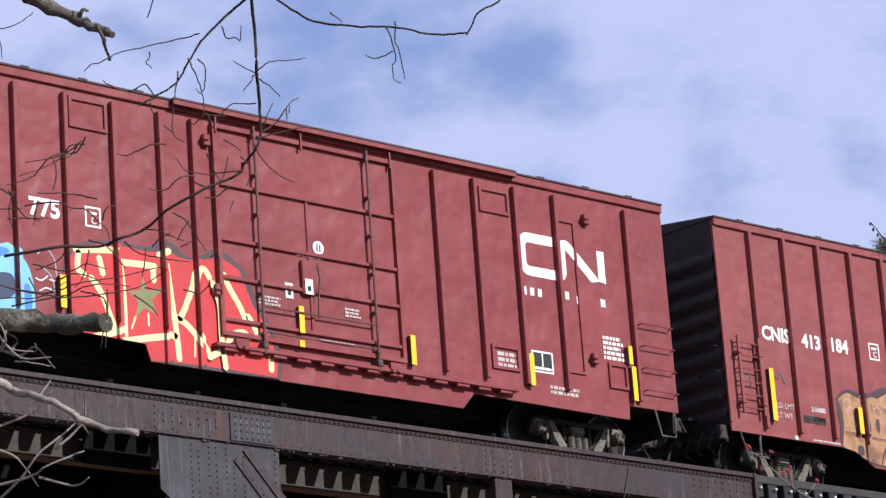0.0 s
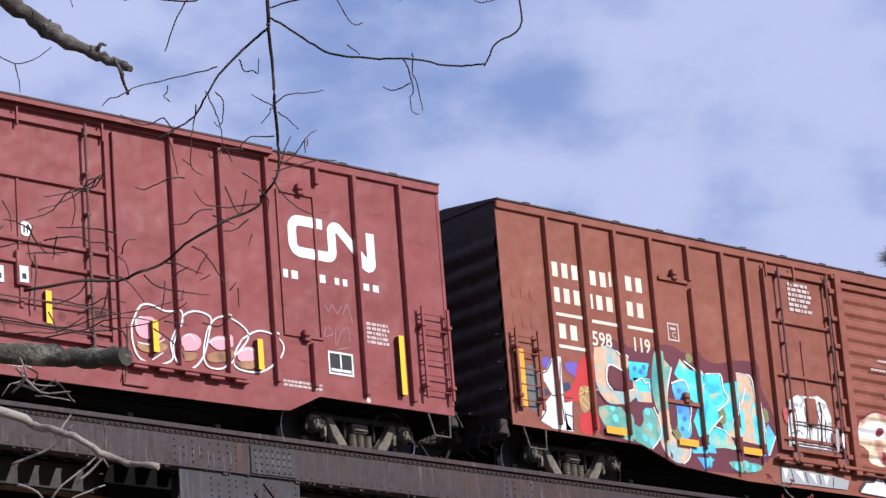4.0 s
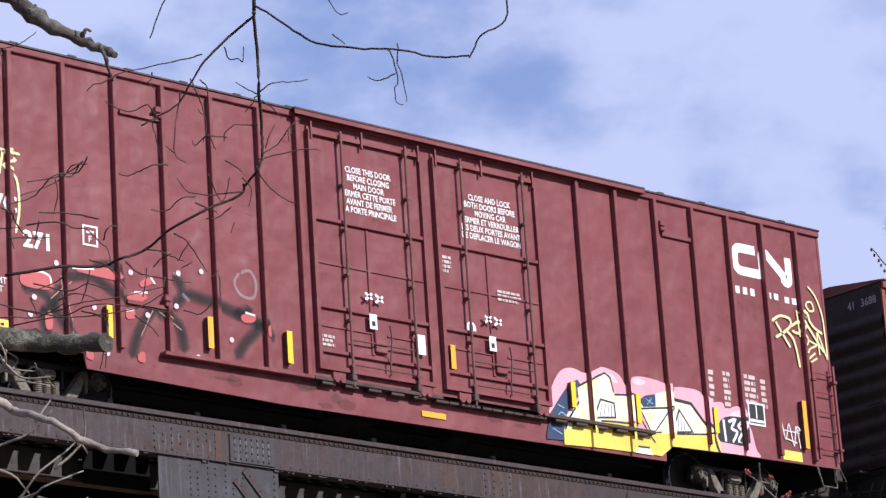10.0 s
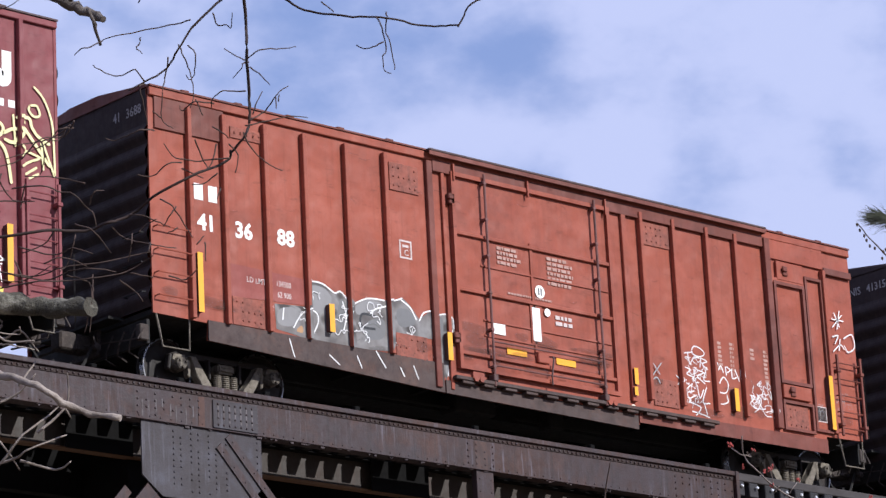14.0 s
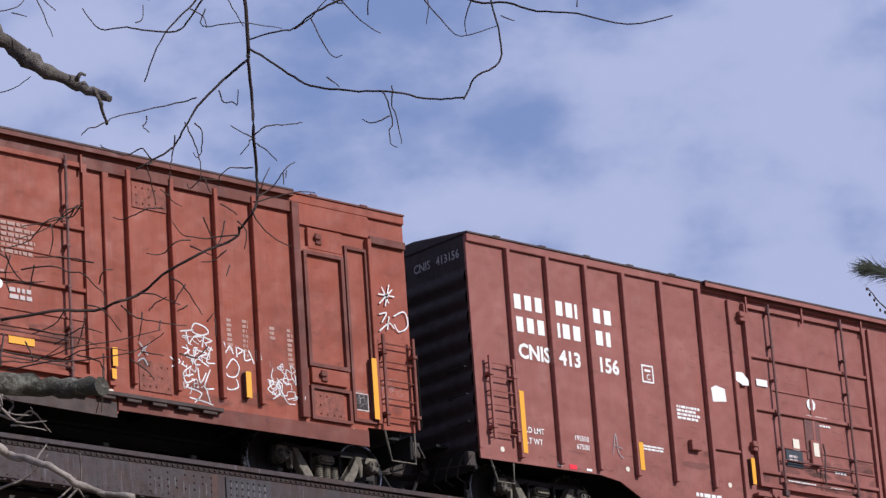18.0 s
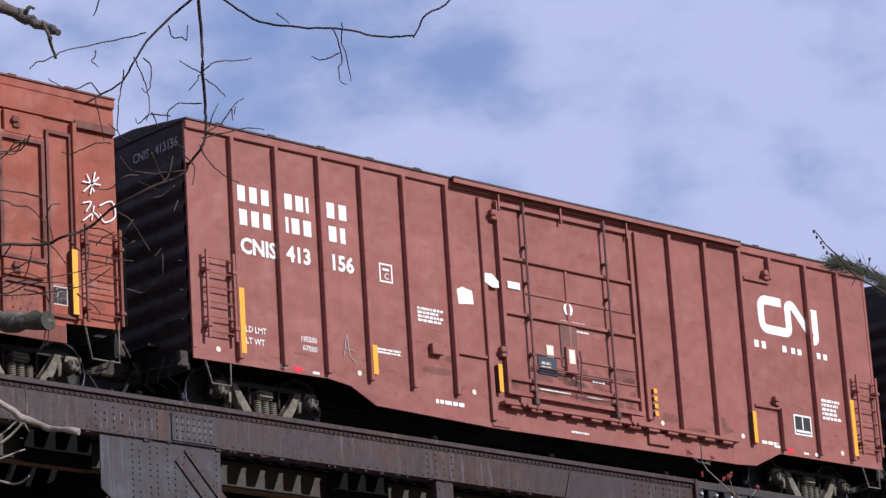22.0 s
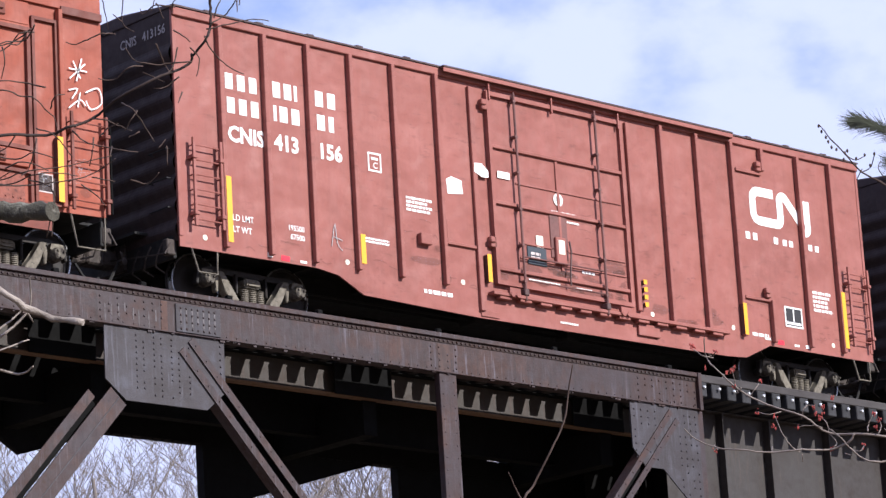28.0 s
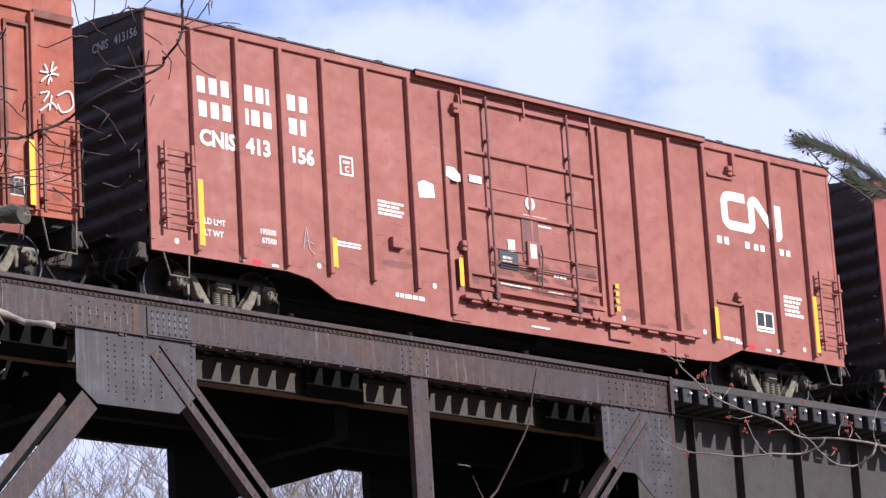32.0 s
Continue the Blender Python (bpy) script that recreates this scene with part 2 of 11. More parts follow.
M_GUSSET = material("bridge_plate_paint", (0.034, 0.027, 0.033), 0.6, 0, (0.016, 0.009, 0.009), 6, 1.1, 0.8,
                    (0.016, 0.010, 0.010), 0.45, 30.0, pale=1.0, pale_colour=(0.11, 0.105, 0.13), blotch=0.5,
                    blotch_size=3.0, blotch_colour=(0.085, 0.083, 0.105), speck=0.6, speck_colour=(0.028, 0.011, 0.008))
M_GIRDER = material("girder_paint", (0.036, 0.030, 0.028), 0.65, 0, (0.022, 0.014, 0.012), 6, 0.9, 0.7, (0.02, 0.013, 0.011), 0.25, 30.0,
                    pale=0.6, pale_colour=(0.085, 0.055, 0.04))
M_GRIME = material("grimy_door_gear", (0.10, 0.05, 0.046), 0.7, 0.1, (0.05, 0.028, 0.026), 16, 0.8, 0)
M_GEARED = material("greasy_rod_paint", (0.16, 0.058, 0.05), 0.65, 0.0, (0.07, 0.034, 0.03), 16, 0.9, 0)
M_RUN = material("pale_rain_run", (0.12, 0.105, 0.11), 0.7, 0, (0.05, 0.035, 0.033), 14, 1.2)
M_SHADE = material("shaded_red_flange", (0.016, 0.008, 0.007), 0.8, 0, (0.03, 0.012, 0.009), 12, 1.0)
M_RUST = material("rusty_splice", (0.085, 0.034, 0.021), 0.75, 0, (0.045, 0.027, 0.025), 9, 1.2, 0.7)
M_STRINGER = material("stringer_paint", (0.046, 0.038, 0.034), 0.75, 0, (0.035, 0.022, 0.016), 9, 0.8, 0.5)
M_ORANGE = material("rust_orange_flange", (0.16, 0.09, 0.05), 0.8, 0, (0.09, 0.045, 0.025), 12, 0.9)
# bridge steel with the shade under the deck put into its colour
M_DARK = material("shaded_bridge_steel", (0.006, 0.0055, 0.0055), 0.9, 0, (0.004, 0.0035, 0.0035), 6, 0.7, spec=0.1)
M_TIE = material("creosoted_timber", (0.026, 0.024, 0.027), 0.85, 0, (0.013, 0.012, 0.013), 10, 0.7, 0.2, vary=0.3,
                 stretch=(1, 0.25, 1))
M_GUARD = material("grey_timber", (0.055, 0.046, 0.046), 0.85, 0, (0.03, 0.025, 0.024), 8, 0.7, 0.0, stretch=(0.2, 1, 1))
M_BARK = material("grey_bark", (0.13, 0.105, 0.09), 0.9, 0, (0.05, 0.038, 0.032), 30, 1.2, 0, bump=0.7, fine=160, blotch=0.6, blotch_size=12.0, blotch_colour=(0.24, 0.21, 0.19), speck=0.8, speck_colour=(0.025, 0.018, 0.015))
M_STEM = material("dark_stem", (0.045, 0.030, 0.027), 0.8, 0, (0.022, 0.016, 0.015), 60, 0.7, 0, spec=0.12)
M_TWIG = material("dark_twig", (0.080, 0.053, 0.044), 0.8, 0, (0.038, 0.026, 0.022), 80, 0.7, 0, spec=0.12)
M_SHOOT = material("grey_brown_shoot", (0.19, 0.15, 0.13), 0.7, 0, (0.11, 0.08, 0.07), 80, 0.7, 0)
M_PALE = material("weathered_bough", (0.36, 0.30, 0.26), 0.85, 0, (0.11, 0.085, 0.07), 28, 1.2, 0, bump=0.5, fine=120)
M_LOG = material("mossy_log", (0.030, 0.027, 0.020), 0.95, 0, (0.07, 0.06, 0.045), 22, 1.3, 0, bump=0.8, fine=90, blotch=0.9, blotch_size=8.0, blotch_colour=(0.30, 0.28, 0.23), speck=0.8, speck_colour=(0.015, 0.013, 0.011))
M_BUD = material("red_bud", (0.33, 0.045, 0.035), 0.6, 0, (0.18, 0.03, 0.025), 150, 0.7, 0)
M_NEEDLE = material("pine_needle", (0.075, 0.080, 0.055), 0.5, 0, (0.035, 0.038, 0.028), 60, 0.6, 0)
M_FARBARK = material("far_bark", (0.19, 0.155, 0.14), 0.9, 0, (0.10, 0.08, 0.07), 4, 0.8, 0)
M_GROUND = material("leaf_litter", (0.16, 0.115, 0.075), 0.95, 0, (0.07, 0.06, 0.04), 3, 0.9, 0, bump=0.6, fine=15)
M_WHITE = material("white_lettering", (0.78, 0.76, 0.74), 0.6, 0, (0.62, 0.58, 0.56), 9, 0.5, 0.12, (0.4, 0.3, 0.28), 0)
M_CREAM = material("cream_lettering", (0.74, 0.68, 0.56), 0.6, 0, (0.58, 0.48, 0.40), 6, 0.9, 0.25, (0.4, 0.22, 0.16), 0)
M_STENCIL = material("worn_stencil", (0.42, 0.27, 0.23), 0.7, 0, (0.28, 0.12, 0.09), 18, 0.9, 0, bump=0)
M_FADED = material("faded_lettering", (0.55, 0.47, 0.45), 0.7, 0, (0.4, 0.28, 0.26), 20, 0.8, 0, bump=0)
M_SLATE = material("slate_placard", (0.035, 0.042, 0.055), 0.6, 0, (0.02, 0.024, 0.03), 12, 0.6, 0, bump=0)
M_SILL = material("grey_sill_paint", (0.068, 0.042, 0.037), 0.75, 0, (0.035, 0.022, 0.02), 7, 1.0, 0.4, blotch=0.6, blotch_colour=(0.10, 0.045, 0.03), speck=0.5)
M_DULL = material("dull_lettering", (0.42, 0.39, 0.39), 0.8, 0, (0.2, 0.17, 0.17), 20, 0.8, 0, bump=0)
M_YELLOW = material("yellow_reflector", (0.80, 0.36, 0.02), 0.45, 0, (0.62, 0.27, 0.02), 20, 0.5, 0.15, (0.25, 0.10, 0.03), bump=0)
M_LEMON = material("newer_yellow_reflector", (0.84, 0.52, 0.02), 0.4, 0, (0.70, 0.40, 0.015), 20, 0.4, 0, bump=0)
M_GRIME_PLATE = material("reflector_plate_steel", (0.10, 0.035, 0.03), 0.7, 0, (0.05, 0.025, 0.02), 20, 0.6, 0)
M_RED = material("red_reflector", (0.75, 0.03, 0.05), 0.35, 0, (0.55, 0.02, 0.03), 30, 0.4, 0, bump=0)
M_BLACK = material("black_paint", (0.012, 0.012, 0.014), 0.6, 0, (0.025, 0.022, 0.022), 8, 0.5, 0, bump=0)


def spray(name, colour, dust=0.35):
    """Sprayed paint: a colour with soft clouds of itself thinned."""
    return material("spray_" + name, colour, 0.5, 0, tuple(c * (1 - dust) for c in colour), 4, 0.8, 0.15,
                    tuple(c * 0.5 for c in colour), 0)


def fade(name, colours, scale=0.9):
    """Several sprayed colours that run into one another in soft clouds."""
    m = bpy.data.materials.new("spray_" + name)
    m.use_nodes = True
    n, l = m.node_tree.nodes, m.node_tree.links
    b = n["Principled BSDF"]
    b.inputs["Roughness"].default_value = 0.55
    b.inputs["Specular IOR Level"].default_value = 0.25
    co, q, r = n.new("ShaderNodeTexCoord"), n.new("ShaderNodeTexNoise"), n.new("ShaderNodeValToRGB")
    q.inputs["Scale"].default_value, q.inputs["Detail"].default_value = scale * 2.6, 1.2
    g, mx = n.new("ShaderNodeTexNoise"), n.new("ShaderNodeMixRGB")
    g.inputs["Scale"].default_value, g.inputs["Detail"].default_value = 14.0, 6.0
    mx.blend_type, mx.inputs[0].default_value = "OVERLAY", 0.28
    el = r.color_ramp.elements
    k = len(colours) - 1
    el[0].position, el[0].color = 0.33, (*colours[0], 1)
    el[1].position, el[1].color = 0.67, (*colours[-1], 1)
    for i in range(1, k):
        e = el.new(0.33 + 0.34 * i / k)
        e.color = (*colours[i], 1)
    l.new(co.outputs["Object"], q.inputs[0]), l.new(co.outputs["Object"], g.inputs[0])
    l.new(q.outputs[0], r.inputs[0]), l.new(r.outputs[0], mx.inputs[1])
    l.new(g.outputs[0], mx.inputs[2]), l.new(mx.outputs[0], b.inputs["Base Color"])
    return m


def mist(name, colour, cover):
    """A thin coat of sprayed paint that lets what is under it through."""
    m = material("spray_" + name, colour, 0.7, bump=0)
    n, l = m.node_tree.nodes, m.node_tree.links
    n["Principled BSDF"].inputs["Alpha"].default_value = cover
    return m


# ---- helpers for building ----
def part(name, bm, mat, parent, label="", loc=None):
    """Links a bmesh as one mesh under a thing or part."""
    me = bpy.data.meshes.new(name)
    bmesh.ops.recalc_face_normals(bm, faces=bm.faces)
    bm.to_mesh(me)
    bm.free()
    return share(name, me, parent, label, loc, mat)


def share(name, me, parent, label="", loc=None, mat=None):
    """A part on a mesh that may be shared with alike parts."""
    if mat is not None and not me.materials:
        me.materials.append(mat)
    ob = new(name, me)
    ob.parent = parent
    if loc is not None:
        ob.location = loc
    return tagged(ob, label)


def thing(name, at, label, category, group="", kind=""):
    ob = new(name)
    ob.empty_display_size = 0.2
    ob.location = at
    return tagged(ob, label, category, group, kind)


def box(bm, x0, x1, y0, y1, z0, z1):
    v = [bm.verts.new(p) for p in ((x0, y0, z0), (x1, y0, z0), (x1, y1, z0), (x0, y1, z0),
                                   (x0, y0, z1), (x1, y0, z1), (x1, y1, z1), (x0, y1, z1))]
    for f in ((3, 2, 1, 0), (4, 5, 6, 7), (0, 1, 5, 4), (1, 2, 6, 5), (2, 3, 7, 6), (3, 0, 4, 7)):
        bm.faces.new([v[i] for i in f])
    return v


def boxes(*bs):
    bm = bmesh.new()
    for b in bs:
        box(bm, *b)
    return bm


def chamfered(*bs, r=0.012):
    bm = boxes(*bs)
    bmesh.ops.bevel(bm, geom=list(bm.edges), offset=r, segments=1, affect="EDGES", clamp_overlap=True)
    return bm


def slab(bm, pts, y0, y1):
    """A polygon in the xz plane, made y0 to y1 thick."""
    a = [bm.verts.new((x, y0, z)) for x, z in pts]
    b = [bm.verts.new((x, y1, z)) for x, z in pts]
    bm.faces.new(a)
    bm.faces.new(b[::-1])
    for i in range(len(pts)):
        j = (i + 1) % len(pts)
        bm.faces.new((a[j], a[i], b[i], b[j]))


def bar(bm, a, b, w, d=None, sides=4, up=(0, 0, 1)):
    """A straight bar from a to b: square (w by d) or round."""
    a, b = Vector(a), Vector(b)
    n = (b - a).normalized()
    s = n.cross(Vector(up))
    if s.length < 1e-3:
        s = n.cross(Vector((1, 0, 0)))
    s.normalize()
    t = n.cross(s)
    if sides == 4:
        ring = [(s * i * w / 2 + t * j * (d or w) / 2) for i, j in ((-1, -1), (1, -1), (1, 1), (-1, 1))]
    else:
        ring = [(s * math.cos(k * math.tau / sides) + t * math.sin(k * math.tau / sides)) * w / 2 for k in range(sides)]
    p, q = [bm.verts.new(a + r) for r in ring], [bm.verts.new(b + r) for r in ring]
    bm.faces.new(p[::-1]), bm.faces.new(q)
    for i in range(len(ring)):
        j = (i + 1) % len(ring)
        bm.faces.new((p[i], p[j], q[j], q[i]))


def pipe(bm, pts, radii, sides=6):
    """A bent round rod through pts; radii one a point."""
    rings = []
    for i, p in enumerate(pts):
        p = Vector(p)
        d = (Vector(pts[min(i + 1, len(pts) - 1)]) - Vector(pts[max(i - 1, 0)])).normalized()
        s = d.cross(Vector((0.13, 0.31, 0.94)))
        s.normalize()
        t = d.cross(s)
        r = radii[i] if isinstance(radii, (list, tuple)) else radii
        rings.append([bm.verts.new(p + (s * math.cos(k * math.tau / sides) + t * math.sin(k * math.tau / sides)) * r)
                      for k in range(sides)])
    for a, b in zip(rings, rings[1:]):
        for k in range(sides):
            bm.faces.new((a[k], a[(k + 1) % sides], b[(k + 1) % sides], b[k]))
    bm.faces.new(rings[0][::-1]), bm.faces.new(rings[-1])


def lathe(bm, profile, centre, axis="y", seg=24):
    """Turns (distance along the axis, radius) pairs round the axis."""
    cx, cy, cz = centre
    rings = []
    for a, r in profile:
        ring = []
        for k in range(seg):
            c, s = math.cos(k * math.tau / seg) * r, math.sin(k * math.tau / seg) * r
            ring.append(bm.verts.new((cx + c, cy + a, cz + s) if axis == "y" else (cx + c, cy + s, cz + a)))
        rings.append(ring)
    for p, q in zip(rings, rings[1:]):
        for k in range(seg):
            bm.faces.new((p[k], p[(k + 1) % seg], q[(k + 1) % seg], q[k]))
    bm.faces.new(rings[0]), bm.faces.new(rings[-1][::-1])

# ---- the ground ----
def ground():
    bm = bmesh.new()
    ring = [0, 15, 30, 50, 80, 130, 220, 400, 800, 1600, 3200]
    rows = []
    for r in ring:
        rows.append([bm.verts.new((10 + r * math.cos(k * math.tau / 40), 10 + r * math.sin(k * math.tau / 40),
                                   0.0 if r < 90 else noise.noise((r * 0.01, k * 0.4, 1.0)) * min(r * 0.004, 4) - 0.5))
                     for k in (range(40) if r else range(1))])
    for k in range(40):
        bm.faces.new((rows[0][0], rows[1][k], rows[1][(k + 1) % 40]))
    for a, b in zip(rows[1:], rows[2:]):
        for k in range(40):
            bm.faces.new((a[k], b[k], b[(k + 1) % 40], a[(k + 1) % 40]))
    ob = part("ground", bm, M_GROUND, None)
    tagged(ob, "brown leaf litter on the valley floor", "ground", kind="structure")


ground()

# ---- the bridge: truss span, approach span, deck ----
bridge = thing("railway_bridge", (0, 0, RAIL), "weathered grey riveted steel deck truss railway bridge", "bridge", kind="structure")
CHORD_Y0, CHORD_Y1 = -0.36, -0.23
CHORD_TOP, CHORD_BOT = -0.085, -0.70
SPAN_END = 10.72
TRUSS_X0 = -22.2
PITCH = 0.375


def rivets(name, spots, parent, y, r=0.017, mat=None, label=""):
    """Rivet heads on a plate that faces the camera's side."""
    bm = bmesh.new()
    for x, z in spots:
        v = [bm.verts.new((x + r * c, y, z + r * s)) for c, s in
             [(math.cos(k * math.tau / 6), math.sin(k * math.tau / 6)) for k in range(6)]]
        w = [bm.verts.new((x + 0.55 * r * c, y - r * 0.75, z + 0.55 * r * s)) for c, s in
             [(math.cos(k * math.tau / 6), math.sin(k * math.tau / 6)) for k in range(6)]]
        for k in range(6):
            bm.faces.new((v[k], v[(k + 1) % 6], w[(k + 1) % 6], w[k]))
        bm.faces.new(w)
    ob = part(name, bm, mat or M_STEEL, parent, label)
    return tagged(ob, kind="stuff")


def grid(x0, x1, nx, z0, z1, nz, skip=0.0):
    return [(x0 + (x1 - x0) * i / max(nx - 1, 1), z0 + (z1 - z0) * j / max(nz - 1, 1))
            for i in range(nx) for j in range(nz) if random.random() >= skip]


def top_chord():
    web = part("top_chord", chamfered((TRUSS_X0, SPAN_END, CHORD_Y0, CHORD_Y1, CHORD_BOT, CHORD_TOP - 0.075), r=0.006), M_STEEL, bridge)
    part("cover_plate", chamfered((TRUSS_X0, SPAN_END, CHORD_Y0 - 0.05, CHORD_Y1 + 0.1, CHORD_TOP - 0.075, CHORD_TOP), r=0.008), M_STEEL, web)
    # under the cover plate's lip: its shade is put into the dark red
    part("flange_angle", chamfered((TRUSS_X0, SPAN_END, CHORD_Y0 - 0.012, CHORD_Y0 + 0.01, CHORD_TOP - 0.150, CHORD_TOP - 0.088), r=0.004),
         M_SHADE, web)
    part("bottom_flange", chamfered((TRUSS_X0, SPAN_END, CHORD_Y0 - 0.045, CHORD_Y1 + 0.05, CHORD_BOT - 0.018, CHORD_BOT), r=0.005), M_STEEL, web)
    rivets("rivet_row", [(TRUSS_X0 + 0.1 + 0.095 * i, CHORD_TOP - 0.118) for i in range(int((SPAN_END - TRUSS_X0) / 0.095))], web,
           CHORD_Y0 - 0.012, 0.024)
    rivets("rivet_row", [(TRUSS_X0 + 0.1 + 0.19 * i, CHORD_BOT + 0.045) for i in range(int((SPAN_END - TRUSS_X0) / 0.19))], web, CHORD_Y0, 0.014)
    # rust and bolt ends that hang ragged under the bottom flange
    rnd = random.Random(31)
    bm = bmesh.new()
    for i in range(150):
        x, w = rnd.uniform(TRUSS_X0 + 0.2, SPAN_END - 0.2), rnd.uniform(0.02, 0.09)
        box(bm, x, x + w, CHORD_Y0 - 0.03, CHORD_Y0 + 0.01, CHORD_BOT - 0.018 - rnd.uniform(0.01, 0.035), CHORD_BOT - 0.019)
    tagged(part("flange_scale", bm, M_STEEL, web, "ragged rust scale under the flange"), kind="stuff")
    # splice plates at the panel points
    for x0, n in ((-0.44, 1), (-11.2, 1)):
        part("splice_plate", chamfered((x0, x0 + 0.83, CHORD_Y0 - 0.022, CHORD_Y0 - 0.002, CHORD_BOT + 0.02, CHORD_TOP - 0.18), r=0.004),
             M_GUSSET, web, "riveted splice plate")
        rivets("rivet_field", grid(x0 + 0.09, x0 + 0.72, 7, CHORD_BOT + 0.07, CHORD_TOP - 0.24, 4, 0.1), web, CHORD_Y0 - 0.022, 0.02)
        rivets("rivet_field", grid(x0 - 1.35, x0 - 0.25, 8, CHORD_BOT + 0.08, CHORD_TOP - 0.23, 4, 0.35), web, CHORD_Y0, 0.02)
        for k in range(9):
            xr = x0 - 1.3 + 0.13 * k + random.uniform(-0.03, 0.03)
            z1 = CHORD_TOP - 0.26 - random.uniform(0, 0.12)
            part("rain_run", boxes((xr, xr + 0.022, CHORD_Y0 - 0.003, CHORD_Y0, z1 - random.uniform(0.1, 0.26), z1)), M_RUN, web)
        for k in range(7):
            xr = x0 + 0.09 + 0.105 * k
            part("rain_run", boxes((xr - 0.012, xr + 0.012, CHORD_Y0 - 0.025, CHORD_Y0 - 0.022, CHORD_BOT + 0.05 + random.uniform(0, 0.1), CHORD_TOP - 0.26)), M_RUN, web)
        part("rust_band", chamfered((x0 - 0.26, x0 - 0.14, CHORD_Y0 - 0.005, CHORD_Y0, CHORD_BOT, CHORD_TOP - 0.17), r=0.002), M_RUST, web, "rust-stained joint")
    for xc in (4.85, -5.7):
        rivets("rivet_field", grid(xc - 0.25, xc + 0.28, 4, CHORD_BOT + 0.08, CHORD_TOP - 0.23, 4, 0.1), web, CHORD_Y0, 0.02)
        part("rust_band", chamfered((xc - 0.1, xc + 0.16, CHORD_Y0 - 0.004, CHORD_Y0, CHORD_BOT, CHORD_TOP - 0.17), r=0.002), M_RUST, web, "rust-stained joint")
    rivets("rivet_field", grid(9.25, 10.62, 9, CHORD_BOT + 0.07, CHORD_TOP - 0.23, 4, 0.12), web, CHORD_Y0, 0.02)
    part("end_angle", chamfered((SPAN_END - 0.05, SPAN_END + 0.03, CHORD_Y0 - 0.07, CHORD_Y1, CHORD_BOT - 0.03, CHORD_TOP), r=0.006), M_STEEL, web)
    # clips and spikes that stand on the cover plate
    for x in (-2.6, -1.05, 0.55, 2.3, 4.75, 7.3, 10.0):
        part("clip", chamfered((x, x + 0.1, CHORD_Y0 - 0.02, CHORD_Y0 + 0.06, CHORD_TOP, CHORD_TOP + 0.07), r=0.01), M_DARK, web)


def gusset(x, left, right, depth, narrow, tag):
    """A hanging gusset plate with clipped lower corners and rivet rows."""
    y0 = CHORD_Y0 - 0.004
    bm = bmesh.new()
    z = CHORD_BOT - 0.018
    slab(bm, [(x - left, z), (x + right, z), (x + right, z - depth * 0.72), (x + right - narrow, z - depth),
              (x - left + narrow, z - depth), (x - left, z - depth * 0.74)], y0, y0 + 0.022)
    g = part("gusset_plate", bm, M_GUSSET, bridge, tag)
    spots = []
    for k in range(-3, 4):
        xx = x + k * 0.16 + (0.03 if k % 2 else 0)
        spots += [(xx, z - 0.1 - 0.085 * j) for j in range(int(depth / 0.09) - abs(k) // 2) if random.random() > 0.15]
    spots += [(x + right - 0.08, z - 0.1 - 0.1 * j) for j in range(7)]
    rivets("rivet_field", [s for s in spots if x - left + 0.06 < s[0] < x + right - 0.04], g, y0, 0.019, M_GUSSET)
    return g


def laced(name, a, b, w, depth, gap=0.0):
    """A built-up diagonal: two flange plates with a dark web between, from a to b in the truss plane."""
    a, b = Vector((a[0], 0, a[1])), Vector((b[0], 0, b[1]))
    n = (b - a).normalized()
    s = Vector((-n.z, 0, n.x))
    y0 = CHORD_Y0 - 0.03
    bm = bmesh.new()
    for k in (-1, 1):
        c = s * k * (w / 2 - w * 0.17)
        p = [a + c - s * w * 0.17, a + c + s * w * 0.17, b + c + s * w * 0.17, b + c - s * w * 0.17]
        slab(bm, [(q.x, q.z) for q in p], y0, y0 + 0.02)
        e = a + s * k * w / 2, b + s * k * w / 2
        slab(bm, [((e[0] - s * k * 0.016).x, (e[0] - s * k * 0.016).z), (e[0].x, e[0].z), (e[1].x, e[1].z),
                  ((e[1] - s * k * 0.016).x, (e[1] - s * k * 0.016).z)], y0 + 0.021, y0 + depth)
    ob = part(name, bm, M_STEEL, bridge)
    bm = bmesh.new()
    p = [a - s * w * 0.4, a + s * w * 0.4, b + s * w * 0.4, b - s * w * 0.4]
    slab(bm, [(q.x, q.z) for q in p], y0 + depth * 0.55, y0 + depth * 0.6)
    part("web", bm, M_DARK, ob)
    long = (b - a).length
    rivets("rivet_row", [((a + n * d + s * k * w * 0.33).x, (a + n * d + s * k * w * 0.33).z)
                         for k in (-1, 1) for d in [0.12 + 0.28 * i for i in range(int(long / 0.28))]], ob, y0, 0.016)
    return ob


